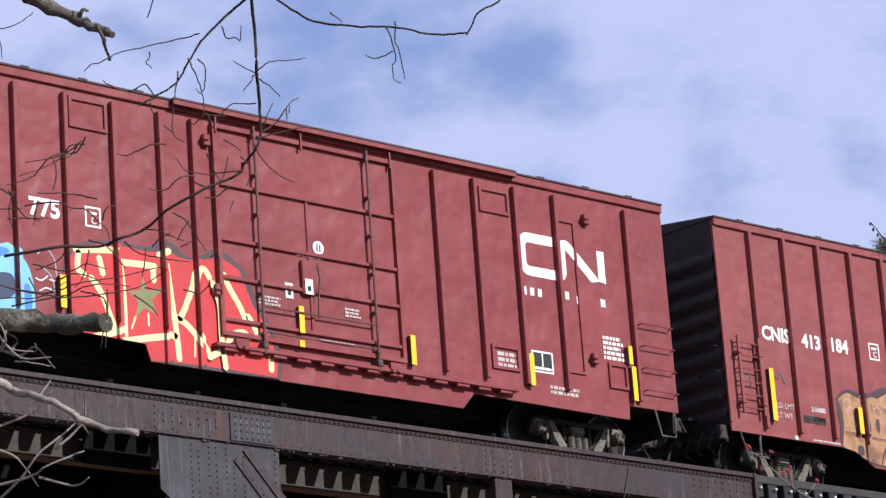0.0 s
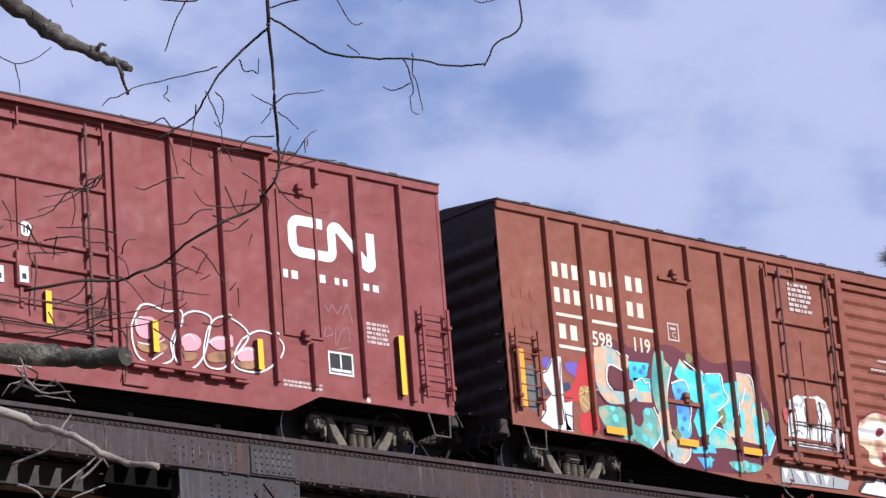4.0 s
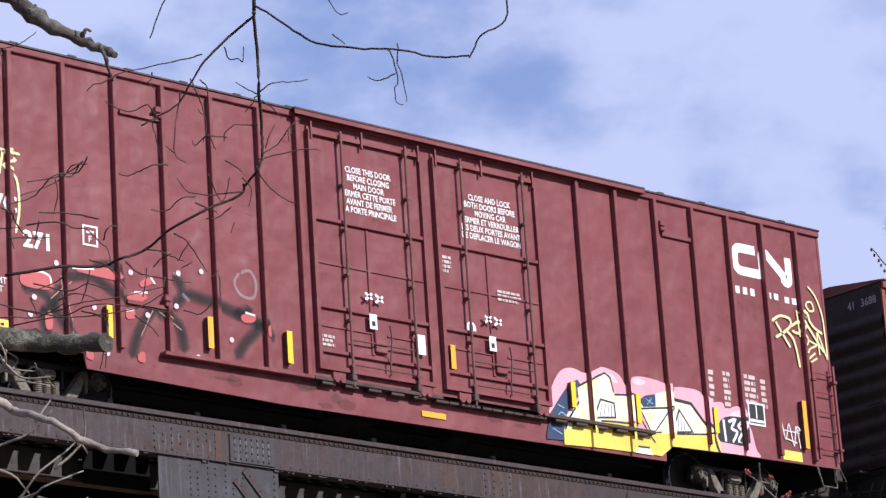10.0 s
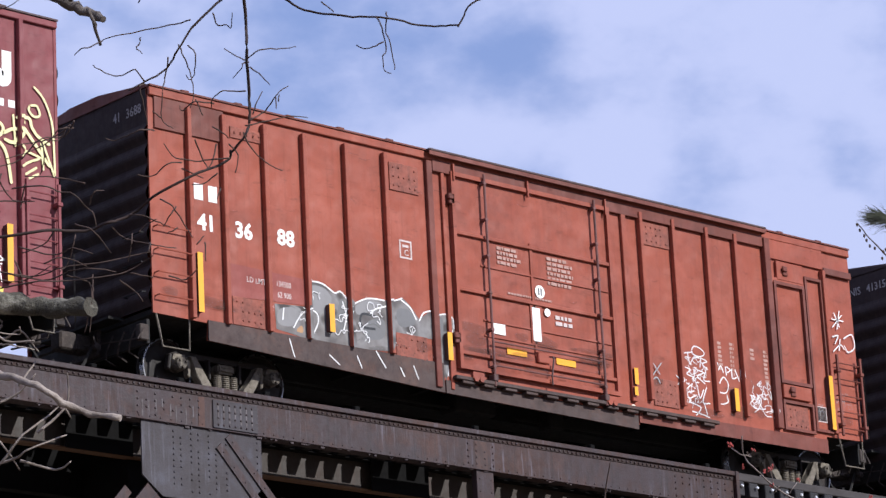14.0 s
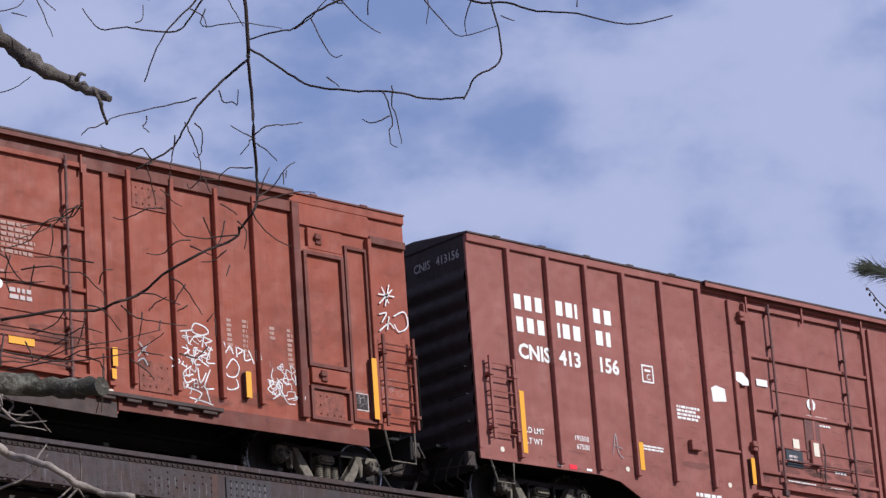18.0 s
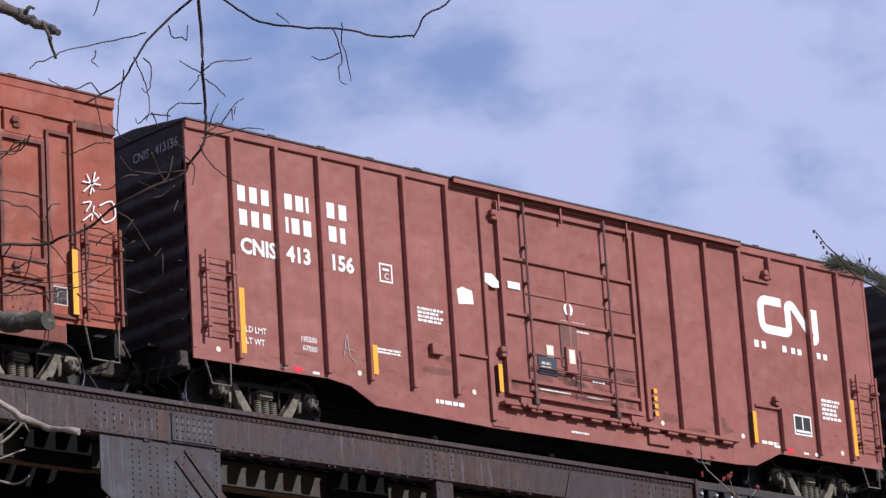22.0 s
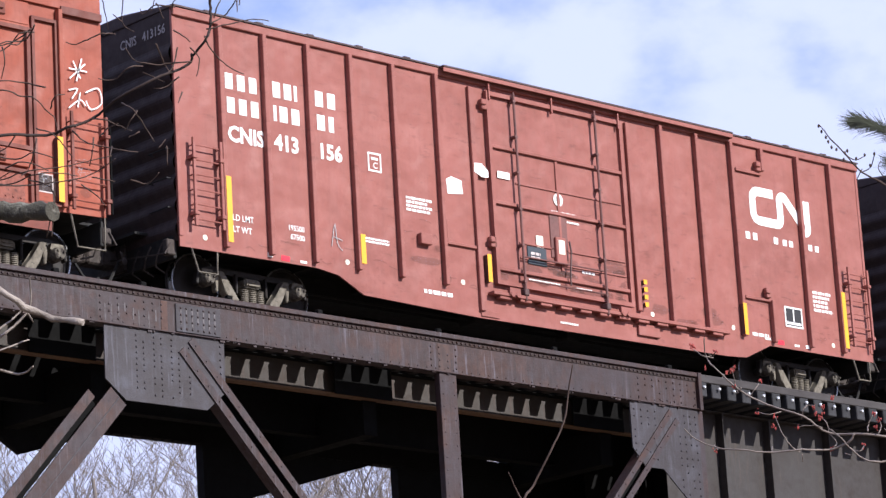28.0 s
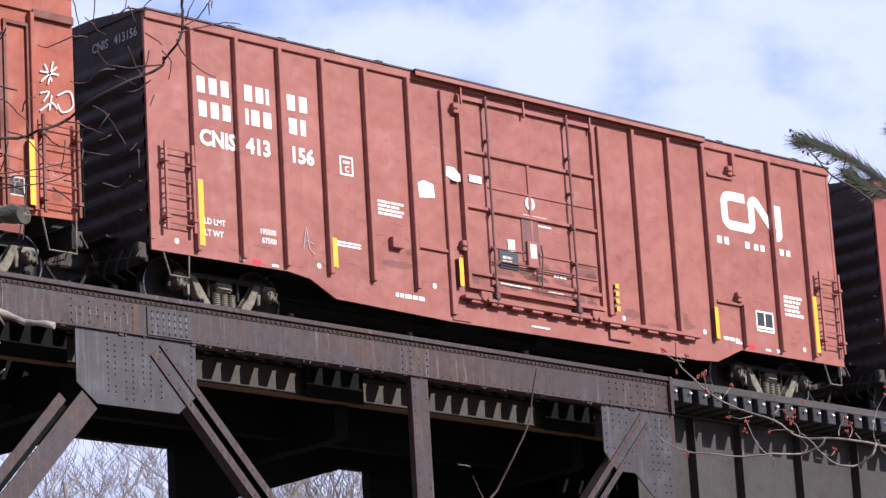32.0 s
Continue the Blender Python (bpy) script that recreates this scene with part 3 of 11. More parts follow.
def plated(name, a, b):
    """A plated diagonal: a broad face with a raised seam, and a narrow strip set back beside it."""
    a, b = Vector((a[0], 0, a[1])), Vector((b[0], 0, b[1]))
    n = (b - a).normalized()
    s = Vector((-n.z, 0, n.x))
    y0 = CHORD_Y0 - 0.03

    def strip(bm, u, v, y, d, lead=0.0):
        p = [a + n * lead + s * u, a + n * lead + s * v, b + s * v, b + s * u]
        slab(bm, [(k.x, k.z) for k in p], y, y + d)

    bm = bmesh.new()
    strip(bm, -0.13, 0.22, y0, 0.02)
    strip(bm, 0.20, 0.22, y0 + 0.021, 0.2)
    face = part(name, bm, M_STEEL, bridge)
    bm = bmesh.new()
    strip(bm, 0.055, 0.07, y0 - 0.008, 0.007)
    part("seam", bm, M_GUSSET, face)
    bm = bmesh.new()
    strip(bm, -0.34, -0.19, y0 + 0.1, 0.02, 0.25)
    part("inner_strip", bm, M_STEEL, face)
    bm = bmesh.new()
    strip(bm, -0.30, -0.10, y0 + 0.14, 0.02, 0.3)
    part("web", bm, M_DARK, face)


def truss():
    top_chord()
    BOT = -6.3
    # panel points
    gusset(-0.72, 1.02, 1.17, 1.07, 0.36, "grey riveted gusset plate under the top chord")
    gusset(-11.4, 1.02, 1.17, 1.07, 0.36, "grey riveted gusset plate under the top chord")
    y0, z = CHORD_Y0 - 0.004, CHORD_BOT - 0.018
    bm = bmesh.new()
    slab(bm, [(9.02, z), (10.66, z), (10.66, -2.42), (10.42, -2.40), (9.72, -1.80), (9.30, -1.80), (9.02, -1.5)], y0, y0 + 0.022)
    g = part("gusset_plate", bm, M_GUSSET, bridge, "grey riveted end gusset plate")
    rivets("rivet_field", grid(10.18, 10.58, 4, -2.3, -0.85, 13, 0.15) + grid(9.1, 9.6, 4, -1.65, -0.85, 8, 0.3), g, y0, 0.019, M_GUSSET)
    part("end_post", chamfered((10.68, 10.82, CHORD_Y0 + 0.03, CHORD_Y1, BOT, CHORD_BOT - 0.02), r=0.006), M_STEEL, bridge)
    for x in (4.93, -5.75):
        part("post", chamfered((x - 0.18, x + 0.18, CHORD_Y0 - 0.01, CHORD_Y1 - 0.02, BOT, CHORD_BOT - 0.018), r=0.006), M_STEEL, bridge)
        rivets("rivet_row", [(x + 0.12 * k, CHORD_BOT - 0.15 - 0.2 * i) for k in (-1, 1) for i in range(24)], bridge, CHORD_Y0 - 0.01, 0.014)
    for xa in (-0.72, -11.4):
        laced("diagonal", (xa + 0.45, -0.86), (xa + 5.55, BOT), 0.36, 0.2)
        plated("diagonal", (xa - 0.85, -1.72), (xa - 4.9, -6.2))
    laced("diagonal", (10.05, -0.88), (5.05, BOT), 0.30, 0.22)
    part("bottom_chord", chamfered((TRUSS_X0, SPAN_END, CHORD_Y0, CHORD_Y1, BOT - 0.4, BOT), r=0.006), M_STEEL, bridge)
    # the far truss, seen from inside; its shade is in the near-black colour
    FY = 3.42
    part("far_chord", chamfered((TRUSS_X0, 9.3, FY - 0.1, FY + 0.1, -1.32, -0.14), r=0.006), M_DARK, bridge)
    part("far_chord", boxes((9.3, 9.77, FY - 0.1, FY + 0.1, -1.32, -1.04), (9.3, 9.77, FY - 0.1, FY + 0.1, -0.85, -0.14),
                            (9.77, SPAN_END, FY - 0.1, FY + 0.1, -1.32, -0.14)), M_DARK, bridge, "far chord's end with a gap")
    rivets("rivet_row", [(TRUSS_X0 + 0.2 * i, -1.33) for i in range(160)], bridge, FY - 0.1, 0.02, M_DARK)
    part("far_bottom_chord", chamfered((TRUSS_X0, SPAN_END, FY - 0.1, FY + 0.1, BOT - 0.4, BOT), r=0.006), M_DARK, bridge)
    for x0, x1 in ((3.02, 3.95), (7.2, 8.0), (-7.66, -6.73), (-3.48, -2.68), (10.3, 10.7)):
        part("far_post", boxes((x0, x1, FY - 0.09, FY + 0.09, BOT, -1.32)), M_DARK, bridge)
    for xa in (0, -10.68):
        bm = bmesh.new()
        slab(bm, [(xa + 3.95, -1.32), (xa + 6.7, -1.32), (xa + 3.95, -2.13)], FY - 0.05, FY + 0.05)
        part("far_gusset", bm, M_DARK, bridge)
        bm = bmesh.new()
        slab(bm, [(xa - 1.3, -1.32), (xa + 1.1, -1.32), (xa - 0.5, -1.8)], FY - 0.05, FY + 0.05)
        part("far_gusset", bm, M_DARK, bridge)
    # deep near-black plates, added to fill the dark far side by the span's end
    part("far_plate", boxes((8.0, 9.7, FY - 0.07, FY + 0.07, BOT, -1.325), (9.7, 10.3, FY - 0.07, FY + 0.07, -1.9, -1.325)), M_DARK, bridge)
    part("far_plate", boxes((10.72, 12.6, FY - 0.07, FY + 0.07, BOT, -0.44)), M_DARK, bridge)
    # added dark plates that stand in for shade on the stringer by the posts
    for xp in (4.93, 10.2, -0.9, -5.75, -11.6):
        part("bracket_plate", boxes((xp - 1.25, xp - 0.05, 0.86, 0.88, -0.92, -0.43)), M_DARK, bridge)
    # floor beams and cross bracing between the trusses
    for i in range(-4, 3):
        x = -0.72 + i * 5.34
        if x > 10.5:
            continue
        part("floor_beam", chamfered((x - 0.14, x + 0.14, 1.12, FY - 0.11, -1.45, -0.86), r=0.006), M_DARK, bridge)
    # bents that carry the span ends
    for x in (SPAN_END + 0.05, TRUSS_X0 + 0.4):
        bm = bmesh.new()
        for y in (-0.3, FY):
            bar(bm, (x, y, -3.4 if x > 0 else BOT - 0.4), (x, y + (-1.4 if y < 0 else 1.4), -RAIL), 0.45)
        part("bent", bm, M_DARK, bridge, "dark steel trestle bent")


truss()


def approach():
    """The plate girder span that goes on to the right, with stiffeners."""
    X0, X1, Y = SPAN_END + 0.12, 46.0, 0.6
    # the far girder takes the near-black steel, shade included
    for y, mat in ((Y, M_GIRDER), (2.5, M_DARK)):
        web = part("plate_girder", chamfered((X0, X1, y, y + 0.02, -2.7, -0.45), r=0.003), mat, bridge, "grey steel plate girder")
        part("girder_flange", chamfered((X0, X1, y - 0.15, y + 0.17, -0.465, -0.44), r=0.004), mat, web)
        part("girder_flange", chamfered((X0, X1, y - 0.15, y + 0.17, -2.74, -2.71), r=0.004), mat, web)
        x = 12.2
        while x < X1:
            part("stiffener", chamfered((x - 0.014, x + 0.014, y - 0.16, y, -2.7, -0.47), r=0.003), mat, web)
            part("stiffener_leg", chamfered((x, x + 0.1, y - 0.014, y, -2.7, -0.47), r=0.003), mat, web)
            rivets("rivet_row", [(x + 0.06, -0.6 - 0.14 * i) for i in range(15)], web, y - 0.014, 0.014, mat)
            x += 1.21 if x < 12.3 else 1.6
    for x in (12.6, 20.0, 28, 36, 44):
        part("cross_frame", chamfered((x - 0.08, x + 0.08, Y + 0.03, 2.48, -1.6, -0.8), r=0.006), M_DARK, bridge)
    bm = bmesh.new()
    for y in (0.4, 2.7):
        bar(bm, (28, y, -2.74), (28, y + (-1.2 if y < 1 else 1.2), -RAIL), 0.45)
        bar(bm, (45, y, -2.74), (45, y + (-1.2 if y < 1 else 1.2), -RAIL), 0.45)
    part("bent", bm, M_DARK, bridge, "dark steel trestle bent")


approach()


def deck():
    # stringers under the rails in the truss span; the far one deepened to block sun
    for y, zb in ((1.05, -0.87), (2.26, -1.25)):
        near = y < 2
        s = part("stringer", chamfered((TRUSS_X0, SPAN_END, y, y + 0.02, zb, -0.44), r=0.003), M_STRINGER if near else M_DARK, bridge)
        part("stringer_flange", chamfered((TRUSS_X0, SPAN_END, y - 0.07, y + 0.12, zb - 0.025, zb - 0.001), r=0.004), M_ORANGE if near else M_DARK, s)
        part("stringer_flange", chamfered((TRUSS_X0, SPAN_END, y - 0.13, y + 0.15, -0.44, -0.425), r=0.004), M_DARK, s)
    bm = chamfered((-0.11, 0.11, -0.215, 3.32, -0.42, -0.175), r=0.012)
    bmesh.ops.recalc_face_normals(bm, faces=bm.faces)
    me = bpy.data.meshes.new("tie")
    bm.to_mesh(me), bm.free()
    bm = chamfered((-0.09, 0.09, 0.42, 2.86, -0.42, -0.175), r=0.012)  # within the truss the ties end inside the chords
    bmesh.ops.recalc_face_normals(bm, faces=bm.faces)
    short = bpy.data.meshes.new("tie")
    bm.to_mesh(short), bm.free()
    for i in range(int((46 - TRUSS_X0) / PITCH)):
        x = TRUSS_X0 + 0.2 + i * PITCH + random.uniform(-0.015, 0.015)
        t = share("tie", me if x > SPAN_END - 0.1 else short, bridge, loc=(x, random.uniform(-0.02, 0.02), 0), mat=M_TIE)
        t.rotation_euler.z = random.uniform(-0.006, 0.006)
    for y in (-0.21, 3.12):
        part("guard_timber", chamfered((SPAN_END + 0.05, 46, y, y + 0.18, -0.172, -0.035), r=0.012), M_GUARD, bridge, "weathered grey guard timber")
    bm = bmesh.new()
    for x in [TRUSS_X0 + 0.2 + i * PITCH for i in range(180)]:
        if x > SPAN_END:
            lathe(bm, [(-0.03, 0.016), (-0.022, 0.024), (0, 0.03)], (x + 0.02, -0.235, -0.26), seg=8)
    tagged(part("end_bolt", bm, M_BOLT, bridge, "bright galvanised bolt heads"), kind="stuff")
    for y in (0.80, 2.30):
        bm = bmesh.new()
        prof = [(-0.07, -0.172), (0.07, -0.172), (0.07, -0.158), (0.012, -0.14), (0.012, -0.045), (0.036, -0.035), (0.036, -0.004),
                (0.028, 0), (-0.028, 0), (-0.036, -0.004), (-0.036, -0.035), (-0.012, -0.045), (-0.012, -0.14), (-0.07, -0.158)]
        p = [bm.verts.new((TRUSS_X0 - 60, y + a, b)) for a, b in prof]
        q = [bm.verts.new((110, y + a, b)) for a, b in prof]
        bm.faces.new(p), bm.faces.new(q[::-1])
        for k in range(len(prof)):
            bm.faces.new((p[k], p[(k + 1) % len(prof)], q[(k + 1) % len(prof)], q[k]))
        part("rail", bm, M_RAIL, bridge)
    # the line goes on beyond the spans on plain fill girders
    for x0, x1 in ((TRUSS_X0 - 60, TRUSS_X0), (46.0, 110.0)):
        part("end_span", chamfered((x0, x1, 0.3, 2.8, -2.4, -0.2), r=0.02), M_DARK, bridge)
        bm = bmesh.new()
        for x in (x0 + 8, (x0 + x1) / 2, x1 - 8):
            for y in (0.5, 2.6):
                bar(bm, (x, y, -2.4), (x, y + (-1 if y < 1 else 1), -RAIL), 0.45)
        part("bent", bm, M_DARK, bridge, "dark steel trestle bent")


deck()

from mathutils.geometry import tessellate_polygon


# ---- the train ----
def truck_meshes():
    """One truck's meshes, shared by all the cars: side frame, spring, bearing, wheelset, bolster. x runs along the car, the truck's middle is 0."""
    W, out = 0.889, {}

    def keep(name, bm, mat):
        me = bpy.data.meshes.new(name)
        bmesh.ops.recalc_face_normals(bm, faces=bm.faces)
        bm.to_mesh(me), bm.free()
        me.materials.append(mat)
        out[name] = me

    bm = bmesh.new()
    yo, yi = -0.07, 0.08
    # set-back top member, two slanting arms that widen into feet, spring seat, pedestal jaws
    for k in (-1, 1):
        slab(bm, [(k * 0.70, 0.60), (k * 0.58, 0.60), (k * 0.47, 0.40), (k * 0.31, 0.22), (k * 0.27, 0.06), (k * 0.38, 0.05),
                  (k * 0.47, 0.17), (k * 0.57, 0.30), (k * 0.62, 0.44)], yo, yi)
        slab(bm, [(k * 0.74, 0.60), (k * 0.71, 0.46), (k * 0.72, 0.30), (k * 0.67, 0.28), (k * 0.65, 0.52)], yo + 0.04, yi)
    slab(bm, [(-0.33, 0.145), (0.33, 0.145), (0.28, 0.06), (-0.28, 0.06)], yo, yi)
    bmesh.ops.bevel(bm, geom=list(bm.edges), offset=0.014, segments=1, affect="EDGES", clamp_overlap=True)
    keep("side_frame", bm, M_TRUCK)
    # top member, columns and outer jaws: the car's shade put into darker steel
    bm = bmesh.new()
    slab(bm, [(-1.02, 0.62), (-0.80, 0.70), (-0.45, 0.67), (0.45, 0.67), (0.80, 0.70), (1.02, 0.62), (1.02, 0.58), (0.72, 0.59),
              (-0.72, 0.59), (-1.02, 0.58)], yo + 0.10, yi)
    for k in (-1, 1):
        slab(bm, [(k * 0.31, 0.62), (k * 0.27, 0.62), (k * 0.27, 0.30), (k * 0.31, 0.30)], yo + 0.05, yi)
        slab(bm, [(k * 1.05, 0.61), (k * 0.99, 0.61), (k * 1.04, 0.36), (k * 1.09, 0.38)], yo + 0.04, yi)
    bmesh.ops.bevel(bm, geom=list(bm.edges), offset=0.014, segments=1, affect="EDGES", clamp_overlap=True)
    keep("top_member", bm, M_WHEEL)
    bm = bmesh.new()
    prof = []
    for i in range(8):
        z = 0.15 + i * 0.030
        prof += [(z, 0.058), (z + 0.011, 0.072), (z + 0.022, 0.058)]
    lathe(bm, prof, (0, 0, 0), "z", 12)
    keep("spring", bm, M_TRUCK)
    bm = bmesh.new()
    lathe(bm, [(-0.13, 0.04), (-0.13, 0.075), (-0.115, 0.095), (-0.07, 0.105), (0.02, 0.115), (0.08, 0.115)], (0, 0, 0), "y", 16)
    for k in range(3):
        a = k * math.tau / 3 + 0.4
        lathe(bm, [(-0.155, 0.02), (-0.125, 0.02)], (0.062 * math.cos(a), 0, 0.062 * math.sin(a)), "y", 6)
    slab(bm, [(-0.13, 0.06), (0.13, 0.06), (0.10, 0.15), (-0.10, 0.15)], -0.05, 0.08)
    keep("bearing", bm, M_TRUCK)
    bm = boxes((-0.16, 0.16, -0.075, 2.05, 0.42, 0.56))
    bmesh.ops.bevel(bm, geom=list(bm.edges), offset=0.03, segments=2, affect="EDGES")
    for z in (0.45, 0.50):
        box(bm, -0.11, 0.11, -0.09, -0.07, z, z + 0.02)
    keep("bolster", bm, M_TRUCK)
    bm = bmesh.new()
    for y, k in ((0.255, 1), (1.745, -1)):
        lathe(bm, [(-0.065 * k, 0.10), (-0.065 * k, 0.30), (-0.04 * k, 0.40), (-0.06 * k, 0.41), (-0.06 * k, 0.457), (0.03 * k, 0.459),
                   (0.045 * k, 0.484), (0.065 * k, 0.484), (0.07 * k, 0.41), (0.03 * k, 0.40), (0.0, 0.28), (0.05 * k, 0.10)],
              (0, y, 0), "y", 32)
    lathe(bm, [(-0.05, 0.07), (2.05, 0.07)], (0, 0, 0), "y", 10)
    for k in range(3):
        a = k * math.tau / 3
        bar(bm, (0.2 * math.cos(a), 0.2, 0.2 * math.sin(a)), (0.28 * math.cos(a), 0.2, 0.28 * math.sin(a)), 0.03)
    keep("wheelset", bm, M_WHEEL)
    bm = bmesh.new()
    lathe(bm, [(-0.066, 0.432), (-0.066, 0.455), (-0.058, 0.4585), (0.028, 0.4605)], (0, 0.255, 0), "y", 40)
    bmesh.ops.delete(bm, geom=[f for f in bm.faces if len(f.verts) > 4], context="FACES_ONLY")
    keep("tread", bm, M_TREAD)
    return out


TRUCK = truck_meshes()
WHEELSETS = []


def truck(car, x, y_side):
    """Side frames, springs, bolster and two wheelsets at x; y_side: depth of the near side frame behind the car's side."""
    for side in (0, 1):
        y = y_side if side == 0 else 3.1 - y_side
        f = share("side_frame", TRUCK["side_frame"], car, "dusty grey cast steel truck side frame", (x, y, 0))
        if side:
            f.rotation_euler.z = math.pi
        share("top_member", TRUCK["top_member"], f, "top of the side frame, car's shade in its dark colour")
        for k in (-0.15, 0.0, 0.15):
            share("spring", TRUCK["spring"], f, loc=(k, -0.01, 0))
        for k in (-0.889, 0.889):
            share("bearing", TRUCK["bearing"], f, loc=(k, 0, 0.457))
    share("bolster", TRUCK["bolster"], car, loc=(x, y_side + 0.02, 0))
    for k in (-0.889, 0.889):
        w = share("wheelset", TRUCK["wheelset"], car, loc=(x + k, y_side + 0.05, 0.457))
        share("tread", TRUCK["tread"], w, "polished wheel rim")
        WHEELSETS.append((w, x + k, y_side + 0.05))


def text_mesh(body, size, bold=0.0, align="LEFT", spacing=1.0, line=1.0):
    cu = bpy.data.curves.new("writing", "FONT")
    cu.body, cu.size, cu.align_x = body, size, align
    cu.offset, cu.space_character, cu.space_line = bold, spacing, line
    cu.resolution_u, cu.extrude = 2, 0.0
    ob = bpy.data.objects.new("writing", cu)
    scene.collection.objects.link(ob)
    me = bpy.data.meshes.new_from_object(ob.evaluated_get(bpy.context.evaluated_depsgraph_get()))
    bpy.data.objects.remove(ob)
    bpy.data.curves.remove(cu)
    return me


LIFT = -0.006


def write(car, body, x, z, height, mat, squeeze=1.0, bold=0.012, name="lettering", y=LIFT, line=1.0, spacing=1.0, align="LEFT"):
    """Letters on the car's side: x, z of the lower left corner, height of a capital."""
    me = text_mesh(body, height / 0.73, bold * height, align, spacing, line)
    me.transform(Matrix(((squeeze, 0, 0, x), (0, 0, 1, y), (0, 1, 0, z), (0, 0, 0, 1))))
    return share(name, me, car, mat=mat)


def decal(car, name, polys, mat, y=LIFT, label="", joined=False):
    """Flat painted shapes on the car's side; each polygon a list of (x, z)."""
    if not joined and len(polys) > 1:
        first = decal(car, name, polys[:1], mat, y, label)
        for p in polys[1:]:
            decal(car, name, [p], mat, y)
        return first
    bm = bmesh.new()
    for p in polys:
        vs = [bm.verts.new((a, y, b)) for a, b in p]
        for t in tessellate_polygon([[Vector((a, b, 0)) for a, b in p]]):
            try:
                bm.faces.new([vs[i] for i in t])
            except ValueError:
                pass
    ob = part(name, bm, mat, car, label)
    return tagged(ob, kind="stuff") if joined else ob


def rect(x0, z0, x1, z1):
    return [(x0, z0), (x1, z0), (x1, z1), (x0, z1)]


def bars(car, x, z, w, h, n, mat=None, name="stencil", y=LIFT, seed=1):
    """Writing too small to read: n lines of broken bars from (x, z) at the upper left."""
    rnd = random.Random(seed)
    polys, lh = [], h / n
    for i in range(n):
        a, end = x, x + w * rnd.uniform(0.75, 1.0)
        while a < end:
            b = min(a + rnd.uniform(0.4, 1.6) * lh, end)
            polys.append(rect(a, z - (i + 0.82) * lh, b, z - (i + 0.18) * lh))
            a = b + lh * 0.28
    return decal(car, name, polys, mat or M_FADED, y, joined=True)


def letter_blocks(car, rows, mat, name="lettering_block", y=LIFT):
    """A company's lettering as plain bars: (x, z, letter width, height, count, pitch) a group."""
    polys = []
    for x, z, w, h, n, pitch in rows:
        for i in range(n):
            a, b = x + i * pitch, x + i * pitch + w
            if w < 0.09 or h < 0.1 or w > 0.4:
                polys.append(rect(a, z, b, z + h))
            else:
                polys.append(rect(a + w * 0.06, z, b - w * 0.06, z + h))
    return decal(car, name, polys, mat, y)


def ribbon(pts, w, closed=False):
    """A broad painted stroke along pts, as one polygon with mitred corners."""
    left, right = [], []
    for i, p in enumerate(pts):
        a = Vector(pts[max(i - 1, 0)])
        b = Vector(pts[min(i + 1, len(pts) - 1)])
        p = Vector(p)
        d1 = (p - a).normalized() if i else (b - p).normalized()
        d2 = (b - p).normalized() if i < len(pts) - 1 else d1
        n = Vector((-(d1 + d2).y, (d1 + d2).x))
        n.normalize()
        k = 1 / max(n.dot(Vector((-d1.y, d1.x))), 0.5)
        left.append(tuple(p + n * w / 2 * k)), right.append(tuple(p - n * w / 2 * k))
    return left + right[::-1]


def arc(cx, cz, r, a0, a1, n=6):
    return [(cx + r * math.cos(radians(a0 + (a1 - a0) * i / n)), cz + r * math.sin(radians(a0 + (a1 - a0) * i / n))) for i in range(n + 1)]


def logo(car, x, z, w, h, t, mat, y=LIFT):
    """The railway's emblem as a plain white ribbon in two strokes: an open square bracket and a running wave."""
    r = t * 0.9
    c = [(x + w * 0.40, z + h - t / 2)] + arc(x + t / 2 + r, z + h - t / 2 - r, r, 90, 180) + \
        arc(x + t / 2 + r, z + t / 2 + r, r, 180, 270) + [(x + w * 0.40, z + t / 2)]
    n = [(x + w * 0.40, z + t / 2)] + arc(x + w * 0.50 - r * 0.7, z + t / 2 + r * 0.7, r * 0.7, 270, 360, 4) + \
        [(x + w * 0.50, z + h - t - r * 0.4)] + arc(x + w * 0.50 + r * 0.62, z + h - t * 0.5 - r * 0.7, r * 0.66, 165, 40, 5) + \
        [(x + w * 0.86, z + t * 0.55 + r * 0.3)] + arc(x + w - t / 2 - r * 0.5, z + t * 0.2 + r * 0.5, r * 0.5, 215, 360, 5) + [(x + w - t / 2, z + h - t / 2)]
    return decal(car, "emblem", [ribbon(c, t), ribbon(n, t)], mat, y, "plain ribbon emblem")


